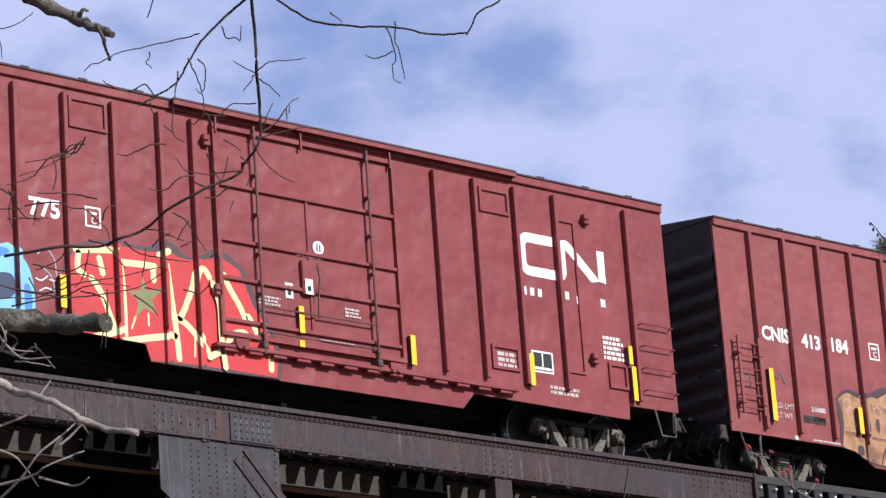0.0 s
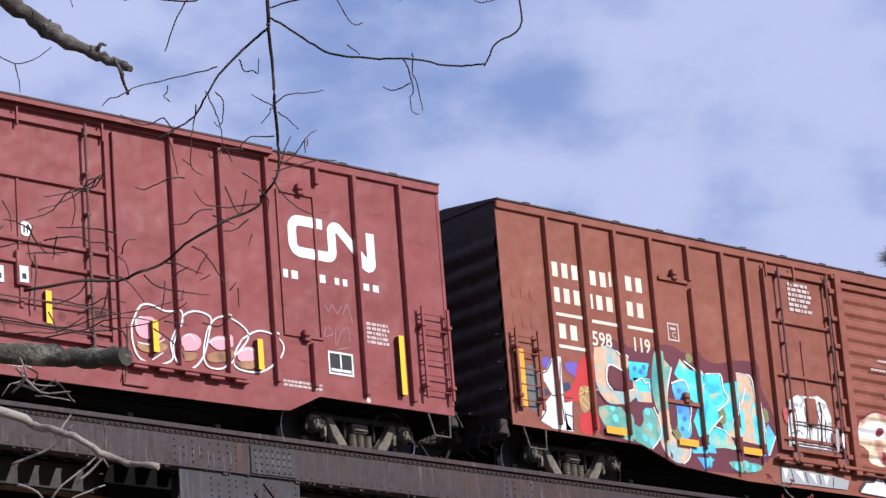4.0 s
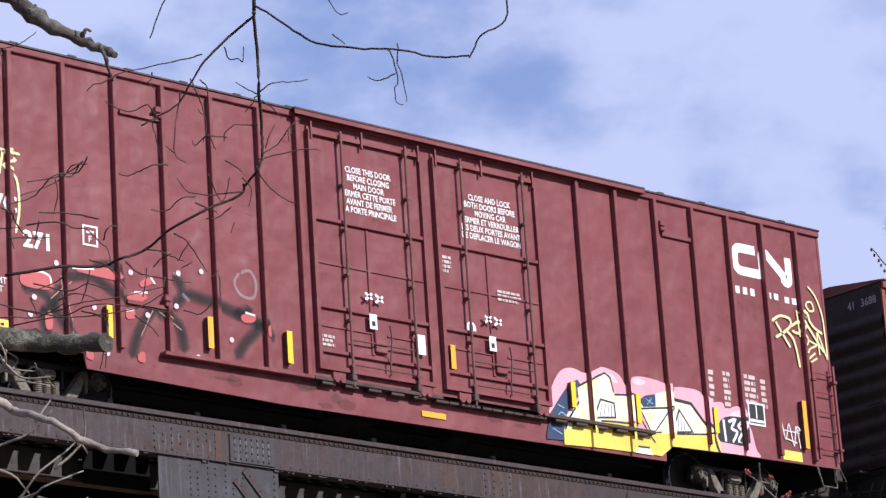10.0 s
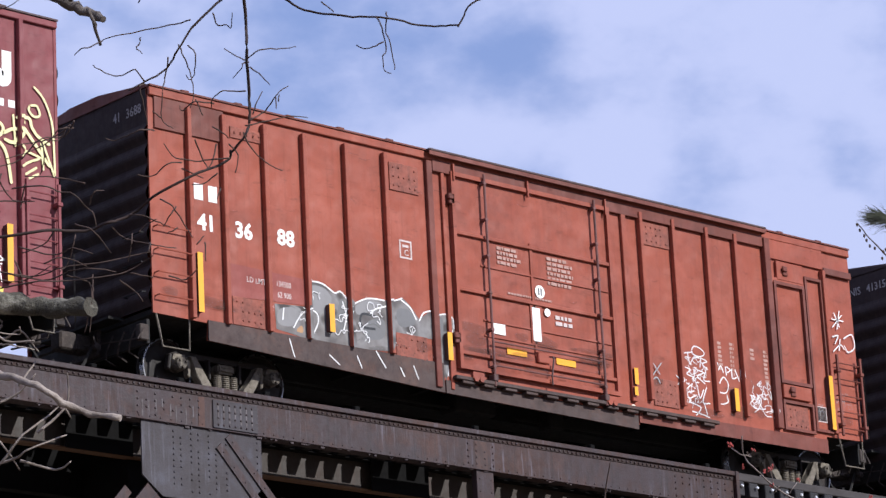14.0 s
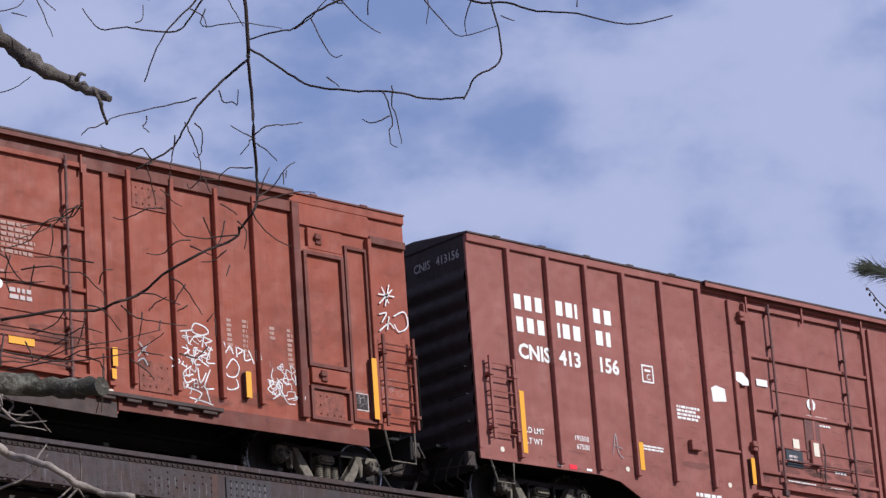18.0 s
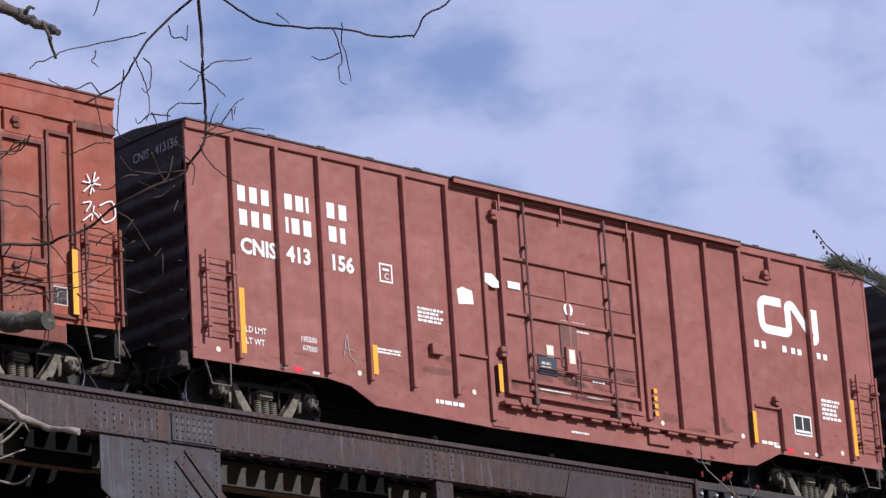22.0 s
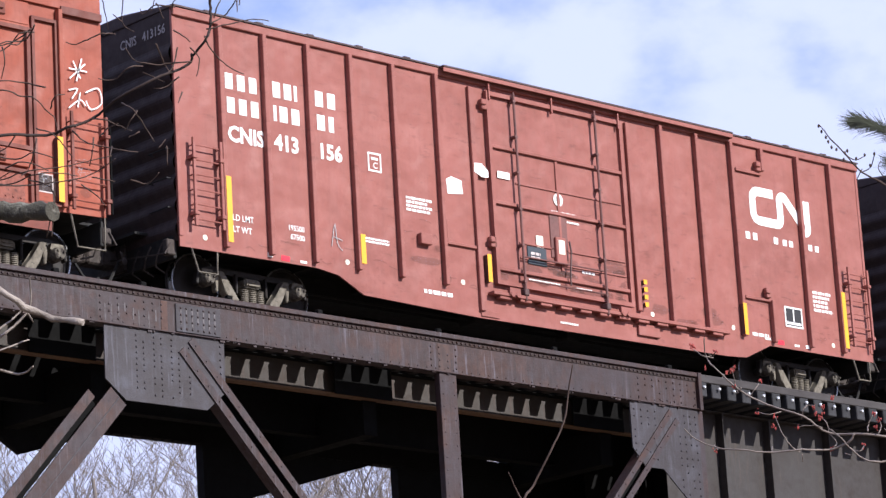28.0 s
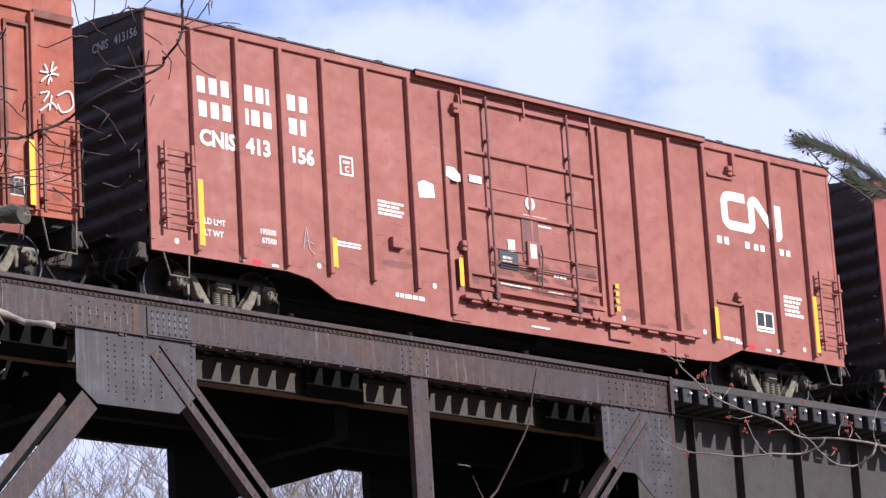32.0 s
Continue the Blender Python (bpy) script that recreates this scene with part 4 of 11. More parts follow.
def end_wall(car, L, x, facing, zb, ze, mat, ribs=9, top=None):
    """A corrugated steel end: horizontal ribs that bulge outward, with a flat band above."""
    bm = bmesh.new()
    n, rows = ribs * 8, []
    flat = ze - 0.55
    zs = [zb + (flat - zb) * i / n for i in range(n + 1)] + [flat + 0.02, ze]
    for i, z in enumerate(zs):
        d = 0.06 * (0.5 - 0.5 * math.cos(i / 8 * math.tau)) ** 0.8 if i <= n else 0.0
        rows.append([bm.verts.new((x + facing * d, yy, z)) for yy in (0.03, 0.12, 2.98, 3.07)])
    rows[-1][1].co.z += 0.0
    for i, (a, b) in enumerate(zip(rows, rows[1:])):
        for k in range(3):
            bm.faces.new((a[k], a[k + 1], b[k + 1], b[k]))
    ob = part("end_wall", bm, mat, car, "dark corrugated steel end")
    bm = bmesh.new()
    slab(bm, [(0.0, ze), (3.1, ze), (1.9, ze + 0.17), (1.2, ze + 0.17)], -0.02, 0.02)
    bm.transform(Matrix(((0, 1, 0, x), (1, 0, 0, 0), (0, 0, 1, 0), (0, 0, 0, 1))))
    part("end_cap", bm, top or mat, car)
    return ob


def end_gear(car, x, facing, zb, mat, deep=0.0):
    """Coupler, draft pocket, uncoupling lever, air hose, brake platform and hand holds at one end."""
    bm = boxes((min(x, x + facing * 0.35), max(x, x + facing * 0.35), 1.4, 1.7, 0.72, 0.98))
    box(bm, min(x + facing * 0.35, x + facing * 0.66), max(x + facing * 0.35, x + facing * 0.66), 1.36, 1.62, 0.70, 0.98)
    bmesh.ops.bevel(bm, geom=list(bm.edges), offset=0.03, segments=1, affect="EDGES")
    c = part("coupler", bm, M_GEAR, car, "dusty cast steel coupler")
    bm = bmesh.new()
    pipe(bm, [(x + facing * 0.1, 0.08, 0.80), (x + facing * 0.22, 0.08, 0.62), (x + facing * 0.2, 0.4, 0.66), (x + facing * 0.2, 1.4, 0.80)], 0.014, 5)
    part("uncoupling_lever", bm, M_GEAR, c)
    bm = bmesh.new()
    pipe(bm, [(x + facing * 0.2, 1.2, 0.75), (x + facing * 0.42, 1.15, 0.42), (x + facing * 0.6, 1.1, 0.30), (x + facing * 0.68, 1.12, 0.42)], 0.025, 6)
    part("air_hose", bm, M_UNDER, c)
    part("end_sill", chamfered((x - 0.03, x + 0.03, 0.12, 2.98, 0.58, 0.95), r=0.008), M_UNDER, car)
    bm = bmesh.new()
    lathe(bm, [(-0.05, 0.03), (-0.04, 0.055), (0.04, 0.055), (0.05, 0.03)], (x + facing * 0.24, 1.05, 0.70), "y", 8)
    bar(bm, (x + facing * 0.24, 1.05, 0.70), (x + facing * 0.30, 1.05, 0.86), 0.03)
    part("angle_cock", bm, M_GEAR, c)
    part("striker", chamfered((min(x, x + facing * 0.09), max(x, x + facing * 0.09), 1.22, 1.88, 0.62, 1.04), r=0.02), M_GEAR, c)
    bm = bmesh.new()
    for q in (0.35, 0.62, 0.9):
        pipe(bm, [(x + facing * 0.05, q, 0.86), (x + facing * 0.12, q + 0.05, 0.66), (x + facing * 0.10, q + 0.12, 0.52), (x - facing * 0.1, q + 0.16, 0.46)], 0.016, 5)
    part("brake_pipe", bm, M_GEAR, c)
    part("end_bracket", chamfered((min(x, x + facing * 0.16), max(x, x + facing * 0.16), 0.10, 0.22, 0.62, 0.86), r=0.015), M_GEAR, car)
    bm = boxes((min(x, x + facing * 0.28), max(x, x + facing * 0.28), 0.7, 2.4, 1.05, 1.09))
    part("crossover_step", bm, M_UNDER, car)
    for z in (1.35, 1.8, 2.25):
        for ya, yb in ((2.45, 2.95), (0.12, 0.55)):
            bm = bmesh.new()
            pipe(bm, [(x, ya, z), (x + facing * 0.1, ya, z), (x + facing * 0.1, yb, z), (x, yb, z)], 0.012, 5)
            part("end_grab_iron", bm, M_UNDER, car)
    if deep:
        bm = bmesh.new()
        pipe(bm, [(x + facing * 0.13, 1.7, 1.0), (x + facing * 0.13, 1.7, 2.3)], 0.015, 5)
        part("brake_rod", bm, M_TRUCK, car)


def sill_step(car, x0, x1, zb, drop=0.34):
    bm = bmesh.new()
    pipe(bm, [(x0, 0.03, zb + 0.05), (x0 + 0.02, 0.02, zb - 0.02), (x0 + 0.13, 0.02, zb - drop), (x1 - 0.01, 0.02, zb - drop),
              (x1, 0.02, zb - 0.02), (x1, 0.03, zb + 0.05)], 0.017, 6)
    part("sill_step", bm, M_TRUCK, car)


def shell(car, L, ze, bottom, mat, roof_mat, end_mat, end_top=None, eave=0.13, lip=0.05):
    """Side sheets with the sill's outline below, roof with seams, both ends, floor and centre sill."""
    side = [(0, ze)] + [(x, z) for x, z in bottom] + [(L, ze)]
    zb = bottom[0][1]
    for y0, y1, nm in ((0.0, 0.03, "side_sheet"), (3.07, 3.10, "side_sheet")):
        bm = bmesh.new()
        slab(bm, side, y0, y1)
        part(nm, bm, mat, car)
    part("eave_rail", chamfered((0.0, L, -lip, 0.05, ze - eave, ze), r=0.01), mat, car)
    part("eave_rail", chamfered((0.0, L, 3.05, 3.1 + lip, ze - eave, ze), r=0.01), mat, car)
    bm = bmesh.new()
    slab(bm, [(-lip - 0.02, ze + 0.004), (3.12 + lip, ze + 0.004), (3.12 + lip, ze + 0.03), (1.9, ze + 0.2), (1.2, ze + 0.2), (-lip - 0.02, ze + 0.03)], 0.0, L)
    bm.transform(Matrix(((0, 1, 0, 0), (1, 0, 0, 0), (0, 0, 1, 0), (0, 0, 0, 1))))
    roof = part("roof", bm, roof_mat, car)
    bm = bmesh.new()
    k = 0.6
    while k < L - 0.3:
        slab(bm, [(-lip - 0.025, ze + 0.02), (-lip - 0.025, ze + 0.05), (1.55, ze + 0.225), (3.13 + lip, ze + 0.05), (3.13 + lip, ze + 0.02), (1.55, ze + 0.2)], k, k + 0.13)
        k += 1.02
    bm.transform(Matrix(((0, 1, 0, 0), (1, 0, 0, 0), (0, 0, 1, 0), (0, 0, 0, 1))))
    part("roof_seam", bm, roof_mat, roof)
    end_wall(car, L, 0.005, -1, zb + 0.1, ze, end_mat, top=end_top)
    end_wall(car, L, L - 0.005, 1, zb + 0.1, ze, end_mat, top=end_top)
    part("floor", boxes((0.05, L - 0.05, 0.05, 3.05, 1.02, 1.1)), M_UNDER, car)
    part("centre_sill", boxes((0.3, L - 0.3, 1.3, 1.8, 0.68, 1.02)), M_UNDER, car)
    for i in range(9):
        x = L * (i + 0.7) / 9.4
        part("crossbearer", boxes((x - 0.05, x + 0.05, 0.05, 3.05, 0.86, 1.015)), M_UNDER, car)
    bm = boxes((L * 0.42, L * 0.42 + 0.9, 0.75, 1.15, 0.55, 0.86), (L * 0.55, L * 0.55 + 0.35, 0.7, 1.0, 0.5, 0.8))
    pipe(bm, [(L * 0.2, 0.9, 0.62), (L * 0.42, 0.9, 0.62)], 0.02, 5)
    pipe(bm, [(L * 0.51, 0.9, 0.62), (L * 0.8, 0.9, 0.62)], 0.02, 5)
    bmesh.ops.bevel(bm, geom=[e for e in bm.edges if e.calc_length() > 0.2][:24], offset=0.03, segments=1, affect="EDGES", clamp_overlap=True)
    part("brake_gear", bm, M_UNDER, car)


def hood(car, x0, x1, ze, mat, out=0.145):
    """The hollow track that the door hangs from: a lip along the eave, open below, with a flat end."""
    h = part("door_hood", chamfered((x0, x1, -out - 0.02, 0.02, ze - 0.011, ze + 0.024), r=0.006), M_ROOF, car, "door track hood under the eave")
    part("hood_lip", chamfered((x0, x1, -out - 0.012, -out + 0.012, ze - 0.085, ze - 0.012), r=0.005), mat, h)
    part("hood_end", chamfered((x1 - 0.02, x1, -out, -0.05, ze - 0.085, ze - 0.012), r=0.003), mat, h)


def stake_mesh(z0, z1, w=0.08, d=0.095):
    bm = bmesh.new()
    slab(bm, [(-w / 2, z0), (w / 2, z0), (w / 2, z1), (-w / 2, z1)], -d, 0.0)
    bmesh.ops.bevel(bm, geom=list(bm.edges), offset=0.008, segments=1, affect="EDGES")
    bmesh.ops.recalc_face_normals(bm, faces=bm.faces)
    me = bpy.data.meshes.new("stake")
    bm.to_mesh(me), bm.free()
    return me


STAKE_D = 0.095


def stakes(car, xs, z0, z1, mat, w=0.075):
    me = stake_mesh(z0, z1, w)
    for x in xs:
        share("stake", me, car, loc=(x, 0, 0), mat=mat)


def yellow(car, x, z0, z1, w=0.10, mat=None):
    """A reflective strip on a plate that stands off the sheet, flush with the stakes."""
    x -= 0.035
    plate = part("reflector_plate", boxes((x + 0.005, x + w - 0.005, -0.098, 0.0, z0 + 0.01, z1 - 0.01)), M_GRIME_PLATE, car)
    part("reflector_strip", boxes((x, x + w, -0.103, -0.098, z0, z1)), mat or M_YELLOW, plate, "yellow reflective strip")


def plug_door(car, x0, x1, z0, z1, mat, rods, shelf=(), posts=(), track_mat=None):
    """A plug door: raised frame, horizontal bars, locking rods with guides, tracks above and below, roller shoes."""
    door = part("door", chamfered((x0, x1, -0.03, 0.02, z0, z1), r=0.008), mat, car, "plug door with locking rods")
    bm = bmesh.new()
    t = 0.07
    box(bm, x0, x0 + t, -0.09, -0.03, z0, z1)
    box(bm, x1 - t, x1, -0.09, -0.03, z0, z1)
    box(bm, x0 + t, x1 - t, -0.09, -0.03, z1 - t, z1)
    box(bm, x0 + t, x1 - t, -0.09, -0.03, z0, z0 + t)
    part("door_frame", bm, mat, door)
    for i, z in enumerate(shelf):
        part("door_bar", chamfered((x0 + t, x1 - t, -0.08, -0.03, z - 0.03, z + 0.03), r=0.008), mat, door)
    for x, za, zb in posts:
        part("door_post", chamfered((x - 0.03, x + 0.03, -0.055, -0.03, za, zb), r=0.006), mat, door)
    for x in rods:
        bm = bmesh.new()
        pipe(bm, [(x, -0.13, z0 - 0.22), (x, -0.13, z1 + 0.05)], 0.023, 8)
        rod = part("locking_rod", bm, M_GEARED, door)
        n = 6
        for i in range(n):
            z = z0 + 0.1 + (z1 - z0 - 0.2) * i / (n - 1)
            part("rod_guide", chamfered((x - 0.034, x + 0.034, -0.152, -0.03, z - 0.022, z + 0.022), r=0.006), M_GEARED, rod)
    if len(rods) > 1:
        for z in (z0 + 0.13, z0 + 0.52):
            bm = bmesh.new()
            pipe(bm, [(rods[0] + 0.03, -0.115, z), (rods[-1] - 0.03, -0.115, z)], 0.014, 6)
            part("operating_bar", bm, M_GEARED, door)
        for x in (rods[0], rods[-1]):
            part("rod_clamp", chamfered((x - 0.05, x + 0.05, -0.165, -0.03, z0 - 0.14, z0 - 0.03), r=0.012), M_GRIME, door)
    track = part("door_track", chamfered((x0 - 0.15, x1 + 2.3, -0.14, 0.0, z0 - 0.2, z0 - 0.14), r=0.008), track_mat or mat, car, "lower door track")
    x = x0
    while x < x1 + 2.2:
        part("track_bracket", chamfered((x, x + 0.26, -0.12, 0.0, z0 - 0.25, z0 - 0.202), r=0.008), track_mat or mat, track)
        x += 0.46
    for x in (x0 + 0.25, x1 - 0.35):
        bm = boxes((x - 0.06, x + 0.18, -0.16, -0.1, z0 - 0.17, z0 - 0.05))
        for k in (0.0, 0.12):
            lathe(bm, [(-0.17, 0.045), (-0.11, 0.045)], (x + k, 0, z0 - 0.16), "y", 10)
        part("roller_shoe", bm, mat, door)
    for x in ((x0 + x1) / 2 - 0.1, x0 + 0.05, x1 - 0.1):
        bm = bmesh.new()
        bar(bm, (x, -0.09, z1 - 0.15), (x, -0.09, z1 + 0.12), 0.05, 0.03)
        part("hanger", bm, mat, door)
    return door


def lever_box(car, door, x, z0, z1, mat):
    part("gear_box", chamfered((x - 0.12, x + 0.12, -0.10, -0.03, z0, z1), r=0.012), mat, door)
    bm = bmesh.new()
    pipe(bm, [(x + 0.17, -0.12, z1 - 0.05), (x + 0.19, -0.13, (z0 + z1) / 2), (x + 0.13, -0.13, z0 - 0.2), (x + 0.14, -0.12, z0 - 0.35)], 0.016, 6)
    part("operating_lever", bm, M_GRIME, door)


def ladder(car, x0, x1, z0, z1, n, mat, rails=True):
    """Side rails with rungs between them, or single hand holds on the sheet."""
    if rails:
        for x in (x0, x1):
            rail = part("ladder_rail", chamfered((x - 0.025, x + 0.025, -0.13, -0.09, z0, z1), r=0.006), mat, car)
            for z in (z0 + 0.2, z1 - 0.3):
                part("ladder_bracket", chamfered((x - 0.045, x + 0.045, -0.15, 0.0, z - 0.03, z + 0.03), r=0.008), mat, rail)
    for i in range(n):
        z = z0 + (z1 - z0) * (i + 0.5) / n
        bm = bmesh.new()
        pipe(bm, [(x0, -0.005, z), (x0, -0.10, z), (x1, -0.10, z), (x1, -0.005, z)], 0.012, 5)
        part("ladder_rung" if rails else "grab_iron", bm, mat, car)


def panel_frame(car, x0, x1, z0, z1, mat, d=0.035, t=0.05, name="defect_card_frame"):
    bm = boxes((x0, x1, -d, 0, z0, z0 + t), (x0, x1, -d, 0, z1 - t, z1), (x0, x0 + t, -d, 0, z0 + t, z1 - t), (x1 - t, x1, -d, 0, z0 + t, z1 - t))
    part(name, bm, mat, car)


def latch(car, x, z, mat):
    bm = boxes((x - 0.06, x + 0.06, -0.09, 0, z - 0.09, z + 0.09), (x - 0.09, x + 0.02, -0.12, -0.06, z - 0.02, z + 0.05))
    bmesh.ops.bevel(bm, geom=list(bm.edges), offset=0.012, segments=1, affect="EDGES", clamp_overlap=True)
    part("anchor_bracket", bm, mat, car)


CARS = {}


def new_car(key, x0, label):
    car = thing("boxcar", (x0, 0, RAIL), label, "boxcar", "freight train")
    CARS[key] = (car, x0)
    return car


def end_text(car, body, ze, height=0.15, x=-0.012):
    """Dull lettering across the flat band of the end that shows, word by word from the near corner."""
    at = 0.14
    for word in reversed(body.split()):
        me = text_mesh(word, height / 0.73, 0.02 * height, "RIGHT")
        wide = max(v.co.x for v in me.vertices) - min(v.co.x for v in me.vertices)
        me.transform(Matrix(((0, 0, 1, x), (-0.9, 0, 0, at), (0, 1, 0, ze - 0.36), (0, 0, 0, 1))))
        share("end_lettering", me, car, mat=M_DULL)
        at += 0.9 * wide + 0.14


def clip_x(p, a, b):
    """The part of a polygon between two upright lines."""
    for lim, sign in ((a, 1), (b, -1)):
        q = []
        for i, cur in enumerate(p):
            prev = p[i - 1]
            ins, pins = (cur[0] - lim) * sign >= 0, (prev[0] - lim) * sign >= 0
            if ins != pins:
                u = (lim - prev[0]) / (cur[0] - prev[0])
                q.append((lim, prev[1] + u * (cur[1] - prev[1])))
            if ins:
                q.append(cur)
        p = q
        if len(p) < 3:
            return []
    return p


SPRAYS = {}


def can(colour):
    """The sprayed paint of a colour, made once."""
    fades = {"teal_fade": ((0.62, 0.42, 0.27), (0.30, 0.52, 0.42), (0.06, 0.52, 0.56), (0.10, 0.60, 0.66)),
             "aqua_fade": ((0.05, 0.42, 0.62), (0.08, 0.60, 0.68), (0.12, 0.66, 0.68), (0.55, 0.48, 0.32)),
             "azure_fade": ((0.07, 0.20, 0.60), (0.10, 0.33, 0.70), (0.12, 0.50, 0.72), (0.08, 0.58, 0.64)),
             "peach_fade": ((0.14, 0.48, 0.48), (0.58, 0.38, 0.25), (0.62, 0.41, 0.28), (0.30, 0.44, 0.44)),
             "moss_fade": ((0.08, 0.30, 0.28), (0.14, 0.34, 0.28), (0.20, 0.38, 0.30), (0.48, 0.38, 0.24)),
             "blue_fade": ((0.22, 0.18, 0.48), (0.14, 0.28, 0.58), (0.20, 0.38, 0.60), (0.16, 0.34, 0.38), (0.34, 0.30, 0.56)),
             "lilac_fade": ((0.24, 0.22, 0.62), (0.38, 0.36, 0.72), (0.46, 0.48, 0.74), (0.22, 0.36, 0.66)),
             "cream_fade": ((0.58, 0.42, 0.27), (0.66, 0.54, 0.38), (0.42, 0.20, 0.14)),
             "lemon_fade": ((0.84, 0.78, 0.42), (0.86, 0.82, 0.55), (0.84, 0.72, 0.28)),
             "tan_fade": ((0.24, 0.12, 0.065), (0.40, 0.22, 0.11), (0.34, 0.17, 0.085), (0.20, 0.10, 0.06)),
             "ash_fade": ((0.085, 0.075, 0.073), (0.15, 0.135, 0.13), (0.20, 0.19, 0.188), (0.06, 0.05, 0.048)),
             "drip_fade": ((0.62, 0.62, 0.60), (0.80, 0.79, 0.76), (0.30, 0.30, 0.30), (0.70, 0.69, 0.66))}
    if colour in fades and colour not in SPRAYS:
        SPRAYS[colour] = fade(colour, fades[colour], 1.5 if colour == "drip_fade" else 0.9)
    if colour == "soot" and colour not in SPRAYS:
        SPRAYS[colour] = mist("soot", (0.02, 0.018, 0.02), 0.26)
    if colour == "dirt" and colour not in SPRAYS:
        SPRAYS[colour] = mist("dirt", (0.04, 0.026, 0.022), 0.22)
    if colour == "mist" and colour not in SPRAYS:
        SPRAYS[colour] = mist("mist", (0.6, 0.58, 0.58), 0.22)
    if colour not in SPRAYS:
        table = {"red": (0.55, 0.03, 0.03), "cream": (0.80, 0.72, 0.36), "black": (0.02, 0.02, 0.024), "blue": (0.06, 0.22, 0.55),
                 "sky": (0.22, 0.50, 0.72), "teal": (0.06, 0.50, 0.58), "aqua": (0.16, 0.66, 0.70), "green": (0.10, 0.40, 0.34),
                 "peach": (0.72, 0.40, 0.26), "lilac": (0.30, 0.28, 0.66), "violet": (0.16, 0.10, 0.45), "tan": (0.42, 0.24, 0.12),
                 "sand": (0.66, 0.47, 0.30), "pink": (0.80, 0.36, 0.42), "white": (0.78, 0.76, 0.76), "yellow": (0.82, 0.62, 0.10),
                 "lemon": (0.84, 0.76, 0.36), "maroon": (0.20, 0.02, 0.035), "grey": (0.15, 0.146, 0.148), "silver": (0.37, 0.37, 0.38), "pewter": (0.23, 0.22, 0.22),
                 "rose": (0.80, 0.55, 0.58), "plum": (0.13, 0.022, 0.035), "rust": (0.26, 0.11, 0.055), "blush": (0.52, 0.28, 0.22), "frost": (0.42, 0.47, 0.68), "olive": (0.22, 0.22, 0.08), "navy": (0.03, 0.045, 0.10), "coral": (0.48, 0.085, 0.085), "smoke": (0.075, 0.04, 0.045)}
        SPRAYS[colour] = spray(colour, table[colour])
    return SPRAYS[colour]


def rounded(p, times=2):
    """A closed outline with its corners cut twice, as a spray can turns them."""
    for _ in range(times):
        q = []
        for i, a in enumerate(p):
            b = p[(i + 1) % len(p)]
            q += [(a[0] * 0.78 + b[0] * 0.22, a[1] * 0.78 + b[1] * 0.22), (a[0] * 0.22 + b[0] * 0.78, a[1] * 0.22 + b[1] * 0.78)]
        p = q
    return p


def brush(line, w, sharp=False):
    """A stroke with bends smoothed and ends rounded off."""
    if sharp or len(line) < 3 or len(line) > 14:
        pts = line
    else:
        pts = []
        for i in range(len(line) - 1):
            p = [Vector(line[max(0, min(len(line) - 1, k))]) for k in (i - 1, i, i + 1, i + 2)]
            for j in range(4):
                u = j / 4
                pts.append(tuple(0.5 * (2 * p[1] + (p[2] - p[0]) * u + (2 * p[0] - 5 * p[1] + 4 * p[2] - p[3]) * u * u
                                        + (3 * p[1] - p[0] - 3 * p[2] + p[3]) * u ** 3)))
        pts.append(tuple(line[-1]))
    out = ribbon(pts, w)
    if not sharp:
        n = len(pts)
        for at, k in ((n, n - 1), (2 * n + 1, 0)):
            e, o = Vector(pts[k]), Vector(pts[k - 1] if k else pts[1])
            out.insert(at, tuple(e + (e - o).normalized() * w * 0.42))
    return out


def on_corrugated(parent, polys, mat, prof, name="graffiti"):
    """Paint that follows a corrugated sheet: polygons cut into level strips, each laid on the sheet's slope."""
    on_corrugated.level = (on_corrugated.level + 1) % 40
    lift = 0.004 + 0.0006 * on_corrugated.level
    bm = bmesh.new()
    for p in polys:
        turned = [(z, x) for x, z in rounded(p, 1)]
        for (z0, y0), (z1, y1) in zip(prof, prof[1:]):
            c = clip_x(turned, z0, z1)
            if len(c) < 3:
                continue
            vs = [bm.verts.new((x, y0 + (y1 - y0) * (z - z0) / (z1 - z0) - lift, z)) for z, x in c]
            for t in tessellate_polygon([[Vector((x, z, 0)) for z, x in c]]):
                try:
                    bm.faces.new([vs[i] for i in t])
                except ValueError:
                    pass
    bmesh.ops.remove_doubles(bm, verts=bm.verts, dist=1e-5)
    return part(name, bm, mat, parent)


on_corrugated.level = 0


